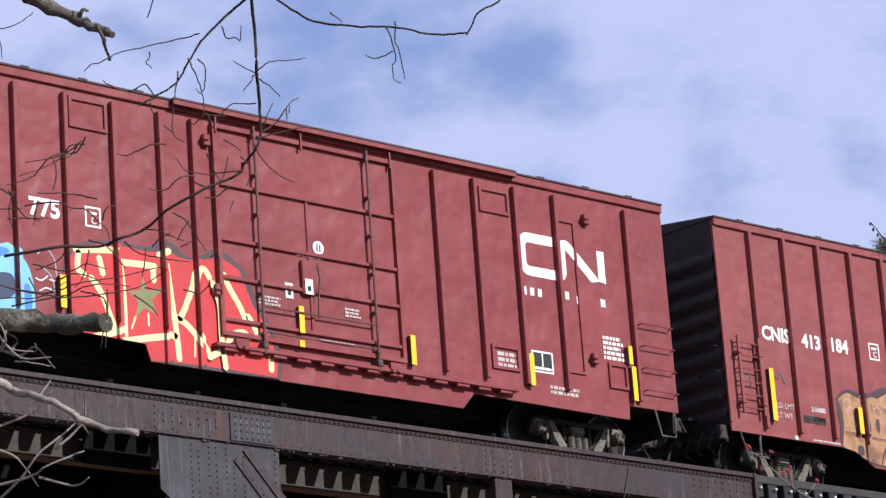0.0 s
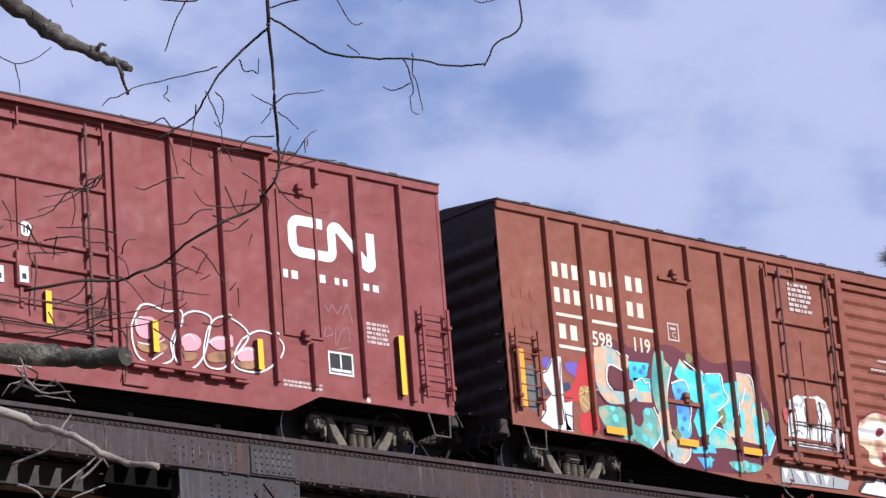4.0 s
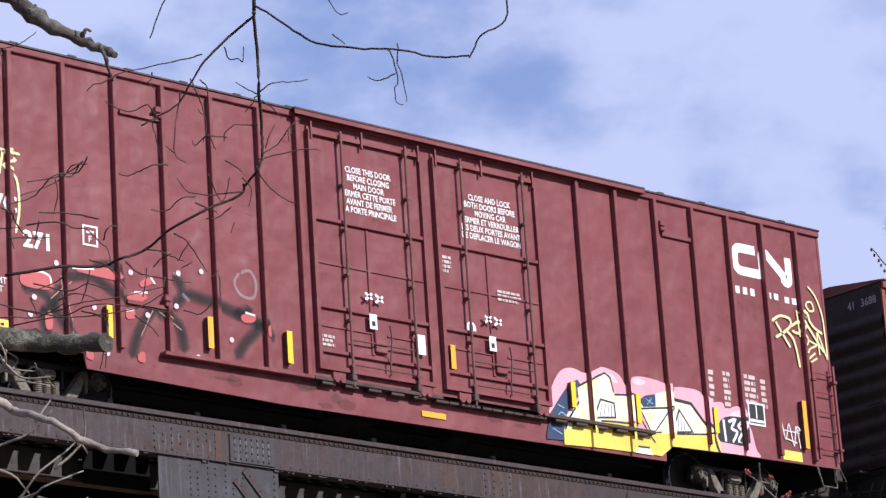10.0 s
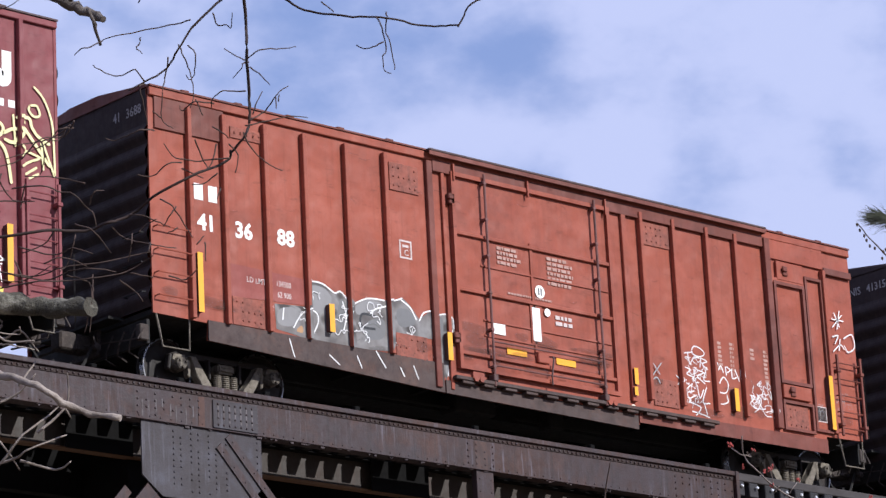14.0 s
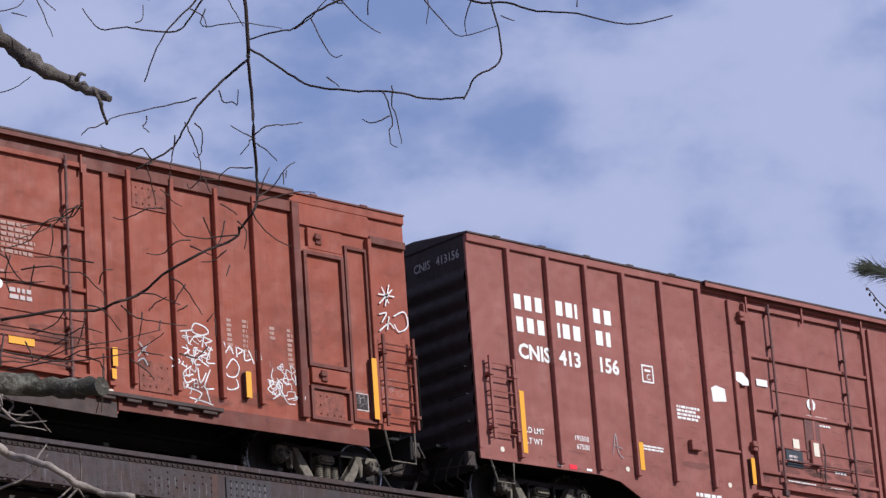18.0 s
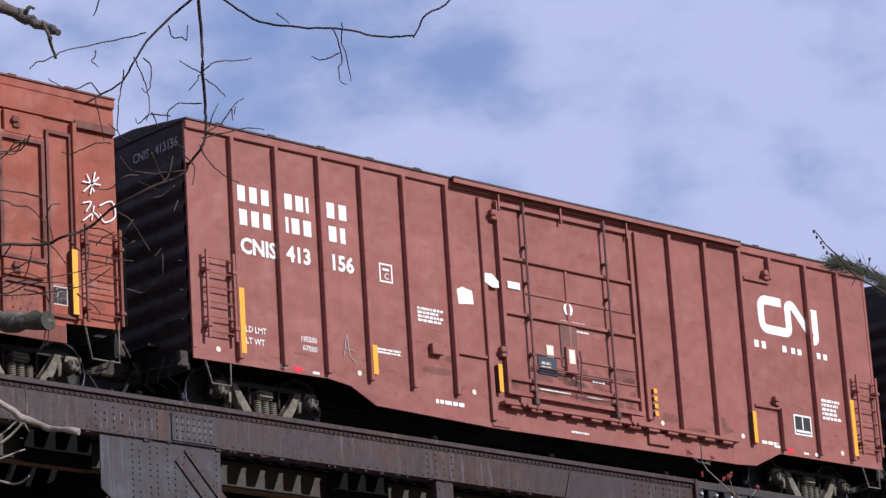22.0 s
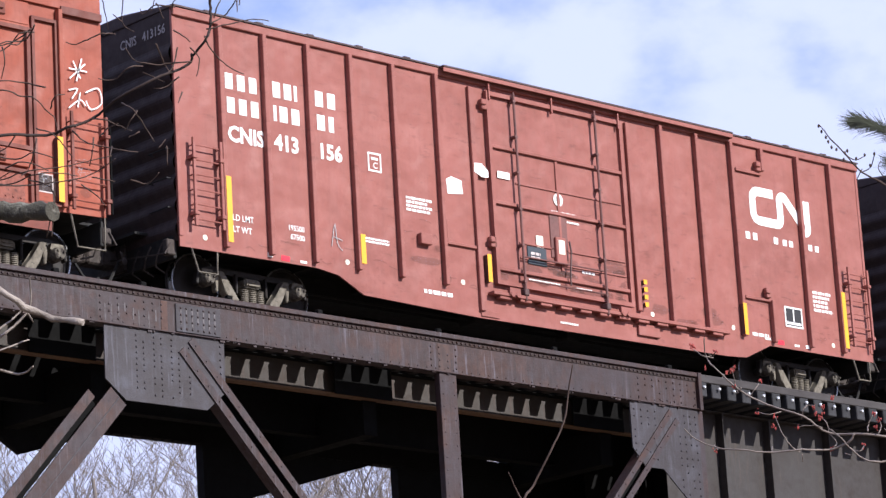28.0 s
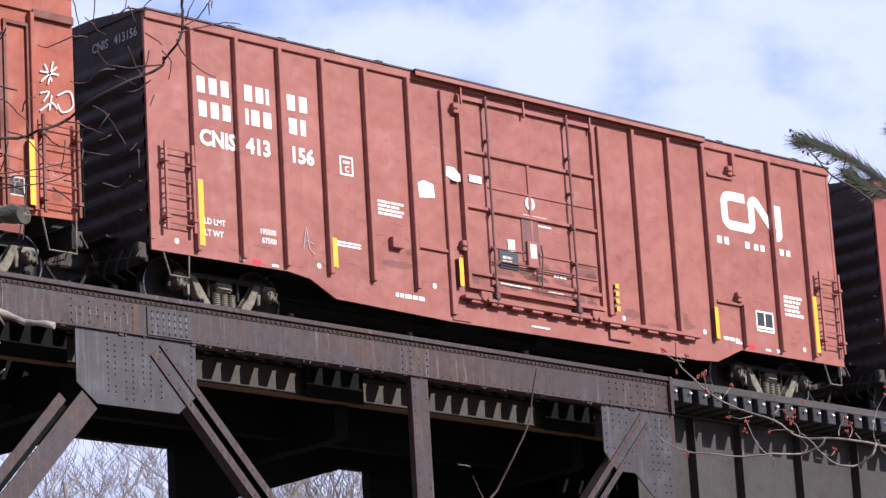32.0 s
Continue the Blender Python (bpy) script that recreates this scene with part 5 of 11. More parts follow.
class Side:
    """A car's near side, on which things are painted: sheets at 0, stakes proud of it."""

    def __init__(self, car, stake_xs, low=(), w=0.075):
        self.car, self.xs, self.w, self.level, self.low = car, stake_xs, w, 0, low

    def above(self, p):
        """The polygon kept above the side's lower edge."""
        if not self.low:
            return p
        out = []
        for i, (x, z) in enumerate(p):
            x2, z2 = p[(i + 1) % len(p)]
            for k in range(4):  # finer edges, so that they follow the sill
                a, b = x + (x2 - x) * k / 4, z + (z2 - z) * k / 4
                edge = float(np.interp(a, [q[0] for q in self.low], [q[1] for q in self.low])) + 0.004
                out.append((a, max(b, edge)))
        return out

    def fill(self, colour, *polys, y=None, name="graffiti", wrap=True, sharp=False):
        self.level += 1
        if not sharp:
            polys = [rounded(p) if len(p) < 40 else p for p in polys]
        if y is None:
            polys = [self.above(p) for p in polys]
        lift = 0.003 + 0.0003 * self.level
        ob = decal(self.car, name, polys, can(colour), (0.0 if y is None else y) - lift)
        if wrap and y is None:
            strips = []
            for x in self.xs:
                strips += [c for c in (clip_x(list(p), x - self.w / 2 + 0.009, x + self.w / 2 - 0.009) for p in polys) if len(c) > 2]
            if strips:
                decal(ob, name + "_on_stake", strips, can(colour), -STAKE_D - lift, joined=True)
        return ob

    def stroke(self, colour, w, *lines, y=None, name="graffiti_stroke", wrap=True, sharp=False):
        return self.fill(colour, *[brush(list(l), w, sharp) for l in lines], y=y, name=name, wrap=wrap, sharp=True)

    def haze(self, colour, w, *lines):
        """Soft sprayed lines: thin coats over one another, the inner ones narrower."""
        for k in (1.7, 1.25, 0.85, 0.5):
            self.stroke(colour, w * k, *lines, name="sprayed_haze")

    def smudges(self, x0, z0, x1, z1, n, seed, y=None, w=0.05):
        """Oily dirt rubbed along the sheet."""
        rnd = random.Random(seed)
        lines = []
        for _ in range(n):
            a, b, l = rnd.uniform(x0, x1), rnd.uniform(z0, z1), rnd.uniform(0.06, 0.3)
            lines.append([(a, b), (a + l * 0.5, b + rnd.uniform(-0.03, 0.03)), (min(a + l, x1 + 0.1), b + rnd.uniform(-0.04, 0.04))])
        self.stroke("dirt", w * 0.35, *lines, y=y, name="oily_smudge", wrap=False)

    def grease(self, x0, z0, x1, z1, n, seed, y=None):
        """Thin greasy patches, wider than high, with ragged rims."""
        rnd = random.Random(seed)
        for _ in range(n):
            x, z, rx, rz = rnd.uniform(x0, x1), rnd.uniform(z0, z1), rnd.uniform(0.08, 0.42), rnd.uniform(0.03, 0.12)
            p = [(x + rx * math.cos(k * math.tau / 11) * rnd.uniform(0.6, 1.1), z + rz * math.sin(k * math.tau / 11) * rnd.uniform(0.6, 1.1)) for k in range(11)]
            self.fill("dirt", [(min(max(a, x0), x1), max(b, z0 - 0.05)) for a, b in p], y=y, name="grease_patch", wrap=False)

    def scrawl(self, colour, width, x0, z0, x1, z1, n, seed):
        """Looping pen lines crowded into a rectangle."""
        rnd = random.Random(seed)
        for _ in range(n):
            x, z = rnd.uniform(x0, x1 - 0.15), rnd.uniform(z0 + 0.1, z1 - 0.05)
            line, turn = [(x, z)], rnd.uniform(0, 6.28)
            for _ in range(rnd.randint(5, 9)):
                turn += rnd.choice((-1, 1)) * rnd.uniform(0.9, 2.3)
                step = rnd.uniform(0.05, 0.14)
                x, z = min(max(x + step * math.cos(turn) + 0.012, x0), x1), min(max(z + step * math.sin(turn), z0), z1)
                line.append((x, z))
            self.stroke(colour, width, line)

def square_mark(car, x, z, w, h, letter, mat=M_WHITE):
    """A framed plate mark with a letter in it."""
    t = 0.028
    decal(car, "plate_mark", [rect(x, z, x + w, z + t), rect(x, z + h - t, x + w, z + h), rect(x, z + t, x + t, z + h - t),
                              rect(x + w - t, z + t, x + w, z + h - t), rect(x + w * 0.25, z + h * 0.62, x + w * 0.75, z + h * 0.75)], mat)
    write(car, letter, x + w * 0.36, z + h * 0.18, h * 0.34, mat, name="plate_letter")


def repack_label(car, x, z, w, h):
    """A white-framed black card with small white lines."""
    decal(car, "card", [rect(x, z, x + w, z + h)], M_BLACK)
    t = 0.03
    decal(car, "card_frame", [rect(x, z, x + w, z + t), rect(x, z + h - t, x + w, z + h), rect(x, z + t, x + t, z + h - t),
                              rect(x + w - t, z + t, x + w, z + h - t), rect(x + w * 0.47, z + h * 0.3, x + w * 0.53, z + h * 0.9),
                              rect(x + w * 0.1, z + h * 0.14, x + w * 0.9, z + h * 0.26)], M_WHITE, LIFT - 0.003)


def disc(x, z, r, n=14):
    return [(x + r * math.cos(k * math.tau / n), z + r * math.sin(k * math.tau / n)) for k in range(n)]


def dots(car, spots, r=0.045):
    for x, z in spots:
        decal(car, "round_mark", [disc(x, z, r)], M_CREAM)


def door_dot(car, x, z, y=-0.045):
    decal(car, "round_mark", [disc(x, z, 0.11, 18)], M_WHITE, y)
    decal(car, "round_mark_bar", [rect(x - 0.04, z - 0.06, x - 0.015, z + 0.06), rect(x + 0.015, z - 0.06, x + 0.04, z + 0.06)], M_BLACK, y - 0.003)


def cards(car, x, z, y=-0.115):
    """Small papers and stencils by the door's gear box."""
    decal(car, "paper", [rect(x - 0.09, z, x + 0.06, z + 0.24)], M_WHITE, y)
    decal(car, "paper_print", [rect(x - 0.05, z + 0.05, x + 0.02, z + 0.13)], M_BLACK, y - 0.003)


# -- the maroon car that leads --
A_STAKES = [4.54, 5.41, 6.27, 7.12, 7.73, 12.56, 13.42, 14.3, 15.2, 16.84]


def car_a():
    L, ze, m = 17.77, 4.5, CAR_PAINT["a"]
    car = new_car("a", -94.2, "maroon steel boxcar with red and cream graffiti on its side")
    xr = 12.89
    low = [(0, 0.86), (3.3, 0.86), (3.9, 0.78), (6.73, 0.7), (6.82, 0.45), (xr, 0.44), (xr + 0.25, 0.70), (16.6, 0.66), (16.62, 0.9), (L, 0.9)]
    shell(car, L, ze, low, m, M_ROOF, M_END)
    posts = [x for x in A_STAKES if x > 0.5]
    posts = [posts[0] - 0.98 * k for k in (4, 3, 2, 1)] + posts
    stakes(car, posts, 0.98, ze - 0.22, m)
    s = Side(car, posts, low)
    x0, x1 = 8.09, 11.7
    door = plug_door(car, x0, x1, 1.0, 4.28, m, [8.85, 11.09], [3.35, 2.49, 1.9, 1.25], [(9.88, 1.25, 3.4)])
    hood(car, x0 - 0.75, x1 + 2.6, ze, m)
    lever_box(car, door, 9.8, 1.83, 2.37, m)
    door_dot(car, (10.07, 2.62) [0], (10.07, 2.62) [1])
    cards(car, 9.8, 1.83), cards(car, 9.46, 1.74, -0.045)
    for x, z in ((7.99, 3.99), (8.07, 1.68), (15.91, 3.97), (15.86, 1.59)):
        latch(car, x, z, m)
    panel_frame(car, 5.51, 6.19, 3.79, 4.26, m)
    panel_frame(car, 13.55, 14.2, 3.77, 4.18, m)
    panel_frame(car, 13.58, 14.18, 1.17, 1.57, m)
    panel_frame(car, 16.19, 16.62, 1.15, 1.58, m)
    panel_frame(car, 15.22, 15.66, 1.3, 3.9, m, 0.03, 0.04, "side_panel_frame")
    ladder(car, 16.99, L - 0.06, 1.0, 2.51, 4, m, False)
    for a, b, c, d in ((5.23, 1.5, 1.02, 0.10), (9.6, 1.63, 1.21, 0.10), (9.58, 1.09, 0.99, 0.10),
                       (11.82, 1.46, 0.99, 0.10), (14.35, 1.48, 0.96, 0.10), (16.64, 1.89, 1.58, 0.09),
                       (16.68, 1.55, 0.97, 0.10)):
        yellow(car, a, c, b, d, M_LEMON)
    logo(car, 14.35, 2.83, 16.31 - 14.35, 3.56 - 2.83, 0.165, M_WHITE)
    letter_blocks(car, [(14.37, 2.5, 0.10, 0.13, 3, 0.17), (15.18, 2.54, 0.10, 0.13, 2, 0.15), (15.59, 2.5, 0.10, 0.13, 1, 0.2), (16.14, 2.52, 0.12, 0.13, 1, 0.2)], M_WHITE)
    write(car, "775", 4.76, 2.36, 0.27, M_WHITE, 1.0, 0.045)
    square_mark(car, 5.74, 2.32, 0.28, 0.31, "C")
    repack_label(car, 14.46, 1.22, 14.95 - 14.48, 0.36)
    bars(car, 16.12, 2.04, 0.5, 0.42, 5, M_WHITE, seed=4)
    bars(car, 8.82, 1.73, 0.45, 0.16, 3, M_FADED, y=-0.045, seed=2)
    bars(car, 10.53, 1.75, 0.36, 0.16, 3, M_FADED, y=-0.045, seed=3)
    bars(car, 9.62, 2.49, 0.6, 0.06, 1, M_FADED, y=-0.045, seed=5), bars(car, 10.01, 1.19, 0.7, 0.06, 1, M_FADED, y=-0.045, seed=6)
    bars(car, 14.83, 1.05, 0.8, 0.16, 2, seed=7), bars(car, 13.71, 1.48, 0.5, 0.28, 3, seed=8)
    # red piece with cream strokes
    s.fill("smoke", [(5.29, 1.67), (5.46, 2.03), (6.23, 2.19), (6.83, 2.15), (7.1, 2.32), (7.36, 2.29), (7.5, 2.12), (7.76, 2.13), (8.04, 2.33), (8.3, 2.29), (8.63, 2.08), (8.86, 1.57), (9.11, 1.25), (9.27, 0.75), (9.22, 0.47), (7.97, 0.44), (6.7, 0.42), (6.54, 0.52), (5.34, 0.58)])
    s.fill("red", [(5.33, 1.68), (5.5, 1.99), (6.22, 2.13), (6.83, 2.09), (7.24, 2.16), (7.45, 2.08), (7.76, 2.1), (8.19, 2.21), (8.52, 2.06), (8.76, 1.56), (9, 1.24), (9.18, 0.74), (9.14, 0.49), (8.18, 0.5), (7.15, 0.49), (6.7, 0.44), (6.57, 0.55), (6.27, 0.6), (5.44, 0.62), (5.35, 0.93)])
    s.stroke("cream", 0.1, [(5.54, 1.94), (5.87, 1.99), (6.22, 2.03)], [(5.6, 1.92), (5.58, 1.67), (5.7, 1.59)], [(5.96, 1.89), (6.02, 1.64)], [(5.8, 1.57), (5.98, 1.35), (6.12, 1.03), (6.21, 0.83)], [(6.33, 1.89), (6.37, 1.4), (6.37, 0.71)], [(6.36, 1.87), (6.72, 1.89), (6.97, 1.89)])
    s.stroke("cream", 0.1, [(6.92, 1.9), (6.93, 1.67)], [(7.03, 2.07), (7.24, 2.17)], [(7.18, 1.94), (7.23, 1.52), (7.3, 0.93), (7.33, 0.54)], [(6.4, 0.7), (6.81, 0.8), (7.29, 0.89)], [(5.6, 0.62), (6, 0.74), (6.33, 0.85)], [(7.51, 1.41), (7.63, 1.66), (7.7, 1.89), (7.86, 1.98), (7.97, 1.86)])
    s.stroke("cream", 0.1, [(7.24, 1.18), (7.49, 1.09), (7.79, 0.82), (7.94, 0.66)], [(7.51, 1.39), (7.37, 1.15)], [(8.01, 1.8), (8.12, 1.47), (8.13, 0.95), (8.19, 0.51)], [(8.23, 1.96), (8.32, 1.76), (8.51, 1.48), (8.62, 1.27)], [(8.2, 0.79), (8.32, 1.02), (8.54, 1.1), (8.65, 1.02)], [(8.65, 1.37), (8.76, 1.21), (8.91, 0.87)])
    s.stroke("cream", 0.1, [(9.06, 0.81), (9.04, 0.58)], [(7.88, 0.64), (8.16, 0.79)])
    s.stroke("cream", 0.03, [(6.49, 0.9), (6.57, 1.09)], [(6.8, 1.16), (6.8, 0.98)], [(7.64, 0.98), (7.62, 0.62)])
    s.fill("olive", [(6.46, 1.46), (6.67, 1.49), (6.73, 1.71), (6.8, 1.5), (7.11, 1.58), (6.88, 1.39), (6.95, 1.17), (6.73, 1.23), (6.56, 1.07), (6.63, 1.31)], sharp=True)
    s.fill("smoke", [(8.16, 2.29), (8.28, 2.28), (8.61, 2.07), (8.84, 1.56), (9.09, 1.24), (9.25, 0.74), (9.19, 0.46), (8.16, 0.44)], y=-0.03, sharp=True)
    s.fill("red", [(8.16, 2.20), (8.17, 2.20), (8.50, 2.05), (8.73, 1.54), (8.98, 1.23), (9.16, 0.73), (9.12, 0.48), (8.16, 0.49), (8.16, 0.49)], y=-0.03, sharp=True)
    s.stroke("cream", 0.1, [(7.98, 1.79), (8.1, 1.46), (8.11, 0.94), (8.16, 0.5)], [(8.2, 1.95), (8.3, 1.75), (8.49, 1.47), (8.59, 1.26)], [(8.18, 0.78), (8.3, 1.01), (8.52, 1.09), (8.63, 1.01)], [(8.62, 1.36), (8.74, 1.2), (8.89, 0.86)], [(9.03, 0.8), (9.02, 0.57)], [(7.86, 0.63), (8.14, 0.78)], y=-0.03)
    s.fill("sky", [(3.69, 1.77), (4.26, 1.83), (4.4, 1.89), (4.54, 1.79), (4.73, 1.59), (4.82, 1.27), (4.82, 0.84), (4.21, 0.68), (3.65, 0.62)])
    s.fill("navy", [(4.15, 1.42), (4.48, 1.44), (4.5, 1.1), (4.13, 1)])
    s.fill("blue", [(3.88, 1.71), (4.35, 1.82), (4.44, 1.71), (3.87, 1.53)], [(4.62, 1.33), (4.76, 1.3), (4.77, 0.89), (4.64, 0.84)])
    s.stroke("silver", 0.02, [(4.88, 1.78), (5.03, 1.88), (5.17, 1.74), (5.2, 1.49)], [(4.92, 1.62), (5.11, 1.48), (5.17, 1.24)])
    s.stroke("white", 0.02, [(4.84, 1.42), (4.94, 1.4), (5.05, 1.48)], [(4.9, 1.24), (5.02, 1.3), (5.16, 1.26)], [(5.08, 1.43), (5.18, 1.42)])
    truck(car, 2.2, 0.5), truck(car, (14.88 + 16.81) / 2, 0.5)
    end_gear(car, 0, -1, 0.8, m), end_gear(car, L, 1, 0.8, m)
    sill_step(car, L - 0.55, L - 0.08, 0.9, 0.42)


car_a()


# -- the red car with the tan piece --
B_STAKES = [0.85, 1.72, 2.62, 3.48, 4.34, 5.23, 10.58, 11.48, 12.37, 14.1, 15.04]


def twin_side(car, m, ze, L):
    """What the two sister cars share: ladders at both ends and the sill steps."""
    ladder(car, 0.24, 0.76, 1.05, 2.42, 6, m)
    ladder(car, 15.28, L - 0.09, 0.95, 2.42, 6, m)
    part("corner_post", chamfered((-0.005, 0.06, -0.012, 0.04, 0.9, ze - 0.05), r=0.006), m, car)
    part("corner_post", chamfered((L - 0.06, L + 0.005, -0.012, 0.04, 0.9, ze - 0.05), r=0.006), m, car)
    sill_step(car, 0.22, 0.72, 0.74), sill_step(car, L - 0.55, L - 0.1, 0.74)


def car_b():
    L, ze, m = 15.9, 4.5, CAR_PAINT["b"]
    car = new_car("b", -75.15, "red oxide steel boxcar with tan graffiti on its lower side")
    low = [(0, 0.75), (2.75, 0.75), (3.15, 0.70), (3.65, 0.46), (6.2, 0.40), (12.2, 0.44), (12.6, 0.47), (13.2, 0.75), (L, 0.75)]
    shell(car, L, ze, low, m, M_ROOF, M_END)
    stakes(car, B_STAKES, 0.86, ze - 0.13, m)
    stakes(car, [13.35], 4.1, ze - 0.13, m)
    stakes(car, [13.09], 0.86, 1.55, m)
    s = Side(car, B_STAKES, low)
    twin_side(car, m, ze, L)
    x0, x1 = 6.45, 9.42
    door = plug_door(car, x0, x1, 1.0, 4.24, m, [7.06, 8.99], [3.34, 2.4, 2.07, 1.2], [(7.84, 1.4, 3.3)])
    part("door_post", chamfered((x0 - 0.34, x0 - 0.24, -0.06, 0, 0.9, ze - 0.2), r=0.008), m, car)
    part("door_post", chamfered((x1 + 0.1, x1 + 0.2, -0.06, 0, 0.9, ze - 0.2), r=0.008), m, car)
    hood(car, 5.6, 12.45, ze, m)
    lever_box(car, door, 7.86, 1.71, 2.22, m)
    door_dot(car, 7.95, 2.57)
    cards(car, 7.86, 1.75), cards(car, 7.49, 1.73, -0.045)
    for x, z in ((6.35, 3.96), (6.32, 1.69), (13.02, 3.97), (12.97, 1.65)):
        latch(car, x, z, m)
    panel_frame(car, 12.57, 13.32, 1.63, 3.93, m, 0.03, 0.04, "side_panel_frame")
    panel_frame(car, 5.48, 5.93, 1.44, 1.93, m, 0.05)
    panel_frame(car, 4.7, 4.96, 1.43, 1.68, m, 0.06)
    part("jacking_pad", chamfered((9.54, 9.99, -0.04, 0, 0.5, 0.66), r=0.008), m, car)
    decal(car, "shaded_patch", [rect(1.85, 1.09, 2.44, 1.22)], M_END)
    for a, b, c, d in ((1.01, 1.93, 1.01, 0.11), (3.26, 1.49, 1.02, 0.11), (5.96, 1.43, 0.95, 0.11),
                       (8.24, 1.69, 1.21, 0.10), (10.09, 1.51, 1.03, 0.10), (12.01, 1.47, 1, 0.10),
                       (14.8, 1.88, 0.94, 0.10)):
        yellow(car, a, c, b, d, M_LEMON)
    logo(car, 12.77, 2.9, 14.49 - 12.77, 3.57 - 2.9, 0.165, M_WHITE)
    letter_blocks(car, [(12.59, 2.54, 0.14, 0.13, 2, 0.19), (13.33, 2.55, 0.13, 0.13, 1, 0.2), (13.63, 2.56, 0.10, 0.11, 2, 0.16), (14.2, 2.55, 0.13, 0.11, 2, 0.19)], M_WHITE)
    write(car, "CNIS", 0.99, 2.48, 0.25, M_WHITE, 0.96, 0.045)
    write(car, "413", 2.02, 2.46, 0.25, M_WHITE, 0.97, 0.045), write(car, "184", 2.75, 2.48, 0.25, M_WHITE, 0.97, 0.045)
    square_mark(car, 3.81, 2.45, 0.28, 0.31, "C")
    write(car, "LD LMT", 1.19, 1.28, 0.10, M_FADED), write(car, "LT WT", 1.18, 1.11, 0.10, M_FADED)
    write(car, "216600", 2.09, 1.31, 0.09, M_WHITE), write(car, "67400", 2.12, 1.13, 0.09, M_WHITE)
    bars(car, 4.54, 2.13, 0.6, 0.26, 5, seed=11), bars(car, 14.21, 2.06, 0.5, 0.36, 5, M_FADED, seed=12)
    bars(car, 7.1, 1.68, 0.4, 0.16, 3, y=-0.045, seed=13), bars(car, 7.7, 2.44, 0.6, 0.06, 1, y=-0.045, seed=14)
    bars(car, 2.05, 0.82, 0.75, 0.05, 1, seed=15), bars(car, 12.5, 0.95, 0.9, 0.12, 2, seed=16), bars(car, 7.58, 0.59, 0.45, 0.05, 1, seed=17)
    repack_label(car, 13.4, 1.13, 13.91 - 13.42, 0.36)
    dots(car, [(7.05, 0.57), (1.63, 0.79), (14.15, 0.8)], 0.04)
    # tan piece
    s.grease(6.6, 1.05, 9.3, 1.7, 16, 88, -0.03)
    s.smudges(0.9, 0.85, 15.2, 1.4, 24, 16), s.smudges(0.9, 3.6, 15.2, 4.2, 8, 17)
    s.fill("smoke", [(2.73, 1.6), (3.04, 1.84), (3.38, 1.78), (3.6, 1.78), (3.84, 1.88), (4.08, 1.98), (4.34, 1.91), (4.48, 1.71), (4.84, 1.82), (5.33, 1.93), (6.06, 2.03), (6.22, 1.84), (6.09, 1.28), (6.26, 0.59), (5.13, 0.46), (3.82, 0.49), (3, 0.6), (2.76, 0.75), (2.82, 1.12), (2.77, 1.36)])
    s.fill("tan_fade", [(2.8, 1.62), (3.08, 1.77), (3.37, 1.7), (3.52, 1.69), (3.72, 1.75), (3.87, 1.74), (4.03, 1.82), (4.19, 1.88), (4.37, 1.78), (4.44, 1.6), (4.64, 1.66), (4.88, 1.74), (5.16, 1.79), (5.32, 1.84), (5.56, 1.88), (6.01, 1.94), (6.08, 1.73), (6.04, 1.27), (6.24, 0.61), (5.77, 0.52), (5.13, 0.48), (4.43, 0.53), (3.82, 0.52), (3.37, 0.59), (3, 0.64), (2.82, 0.77), (2.91, 1.13), (2.91, 1.37)], sharp=True)
    s.fill("rust", [(3.35, 1.37), (3.55, 1.52), (3.56, 1.03), (3.32, 0.94)], [(4.63, 1.63), (4.99, 1.67), (4.99, 1.08), (4.66, 0.98)], [(2.92, 1.08), (4.16, 1.03), (4.16, 0.95), (2.91, 0.97)], [(5.68, 1.42), (6.04, 1.34), (6.03, 1.08), (5.66, 1.16)])
    s.fill("smoke", [(3.58, 1.46), (3.65, 1.22), (3.59, 0.93), (3.46, 1.08)], [(3.95, 0.89), (4.2, 0.92), (4.2, 0.58), (3.93, 0.54)], [(4.31, 1.5), (4.61, 1.29), (4.47, 1.07), (4.33, 1.19)], [(4.5, 0.9), (4.62, 0.99), (4.72, 0.66), (4.55, 0.59)])
    s.fill("smoke", [(5.05, 1.06), (5.21, 0.92), (5.15, 0.59), (5.02, 0.63)], [(5.43, 1.71), (5.58, 1.47), (5.48, 1.26), (5.36, 1.44)], [(5.48, 1.02), (5.62, 0.78), (5.58, 0.54), (5.44, 0.56)], [(3.22, 0.83), (3.39, 0.82), (3.37, 0.62), (3.2, 0.67)])
    s.fill("smoke", [(4.87, 1.32), (5.04, 1.28), (4.98, 1)], [(3.81, 1.43), (3.89, 1.35), (3.86, 1.07), (3.76, 1.18)], [(5.8, 1.05), (5.88, 0.87), (5.83, 0.68), (5.74, 0.79)])
    for x, z in ((3.13, 1.4), (3.05, 1.54), (3.85, 1.47), (4.09, 1.69), (4.55, 1.56), (5.91, 1.74), (3.3, 1.13), (3.46, 1.63)):
        s.stroke("blush", 0.03, disc(x, z, 0.1, 10), wrap=False)
    for x, z in ((4.14, 1.29), (4.84, 1.28), (5.08, 1.31), (5.68, 1.32), (5.54, 1.09)):
        s.stroke("blush", 0.028, disc(x, z, 0.065, 8), wrap=False)
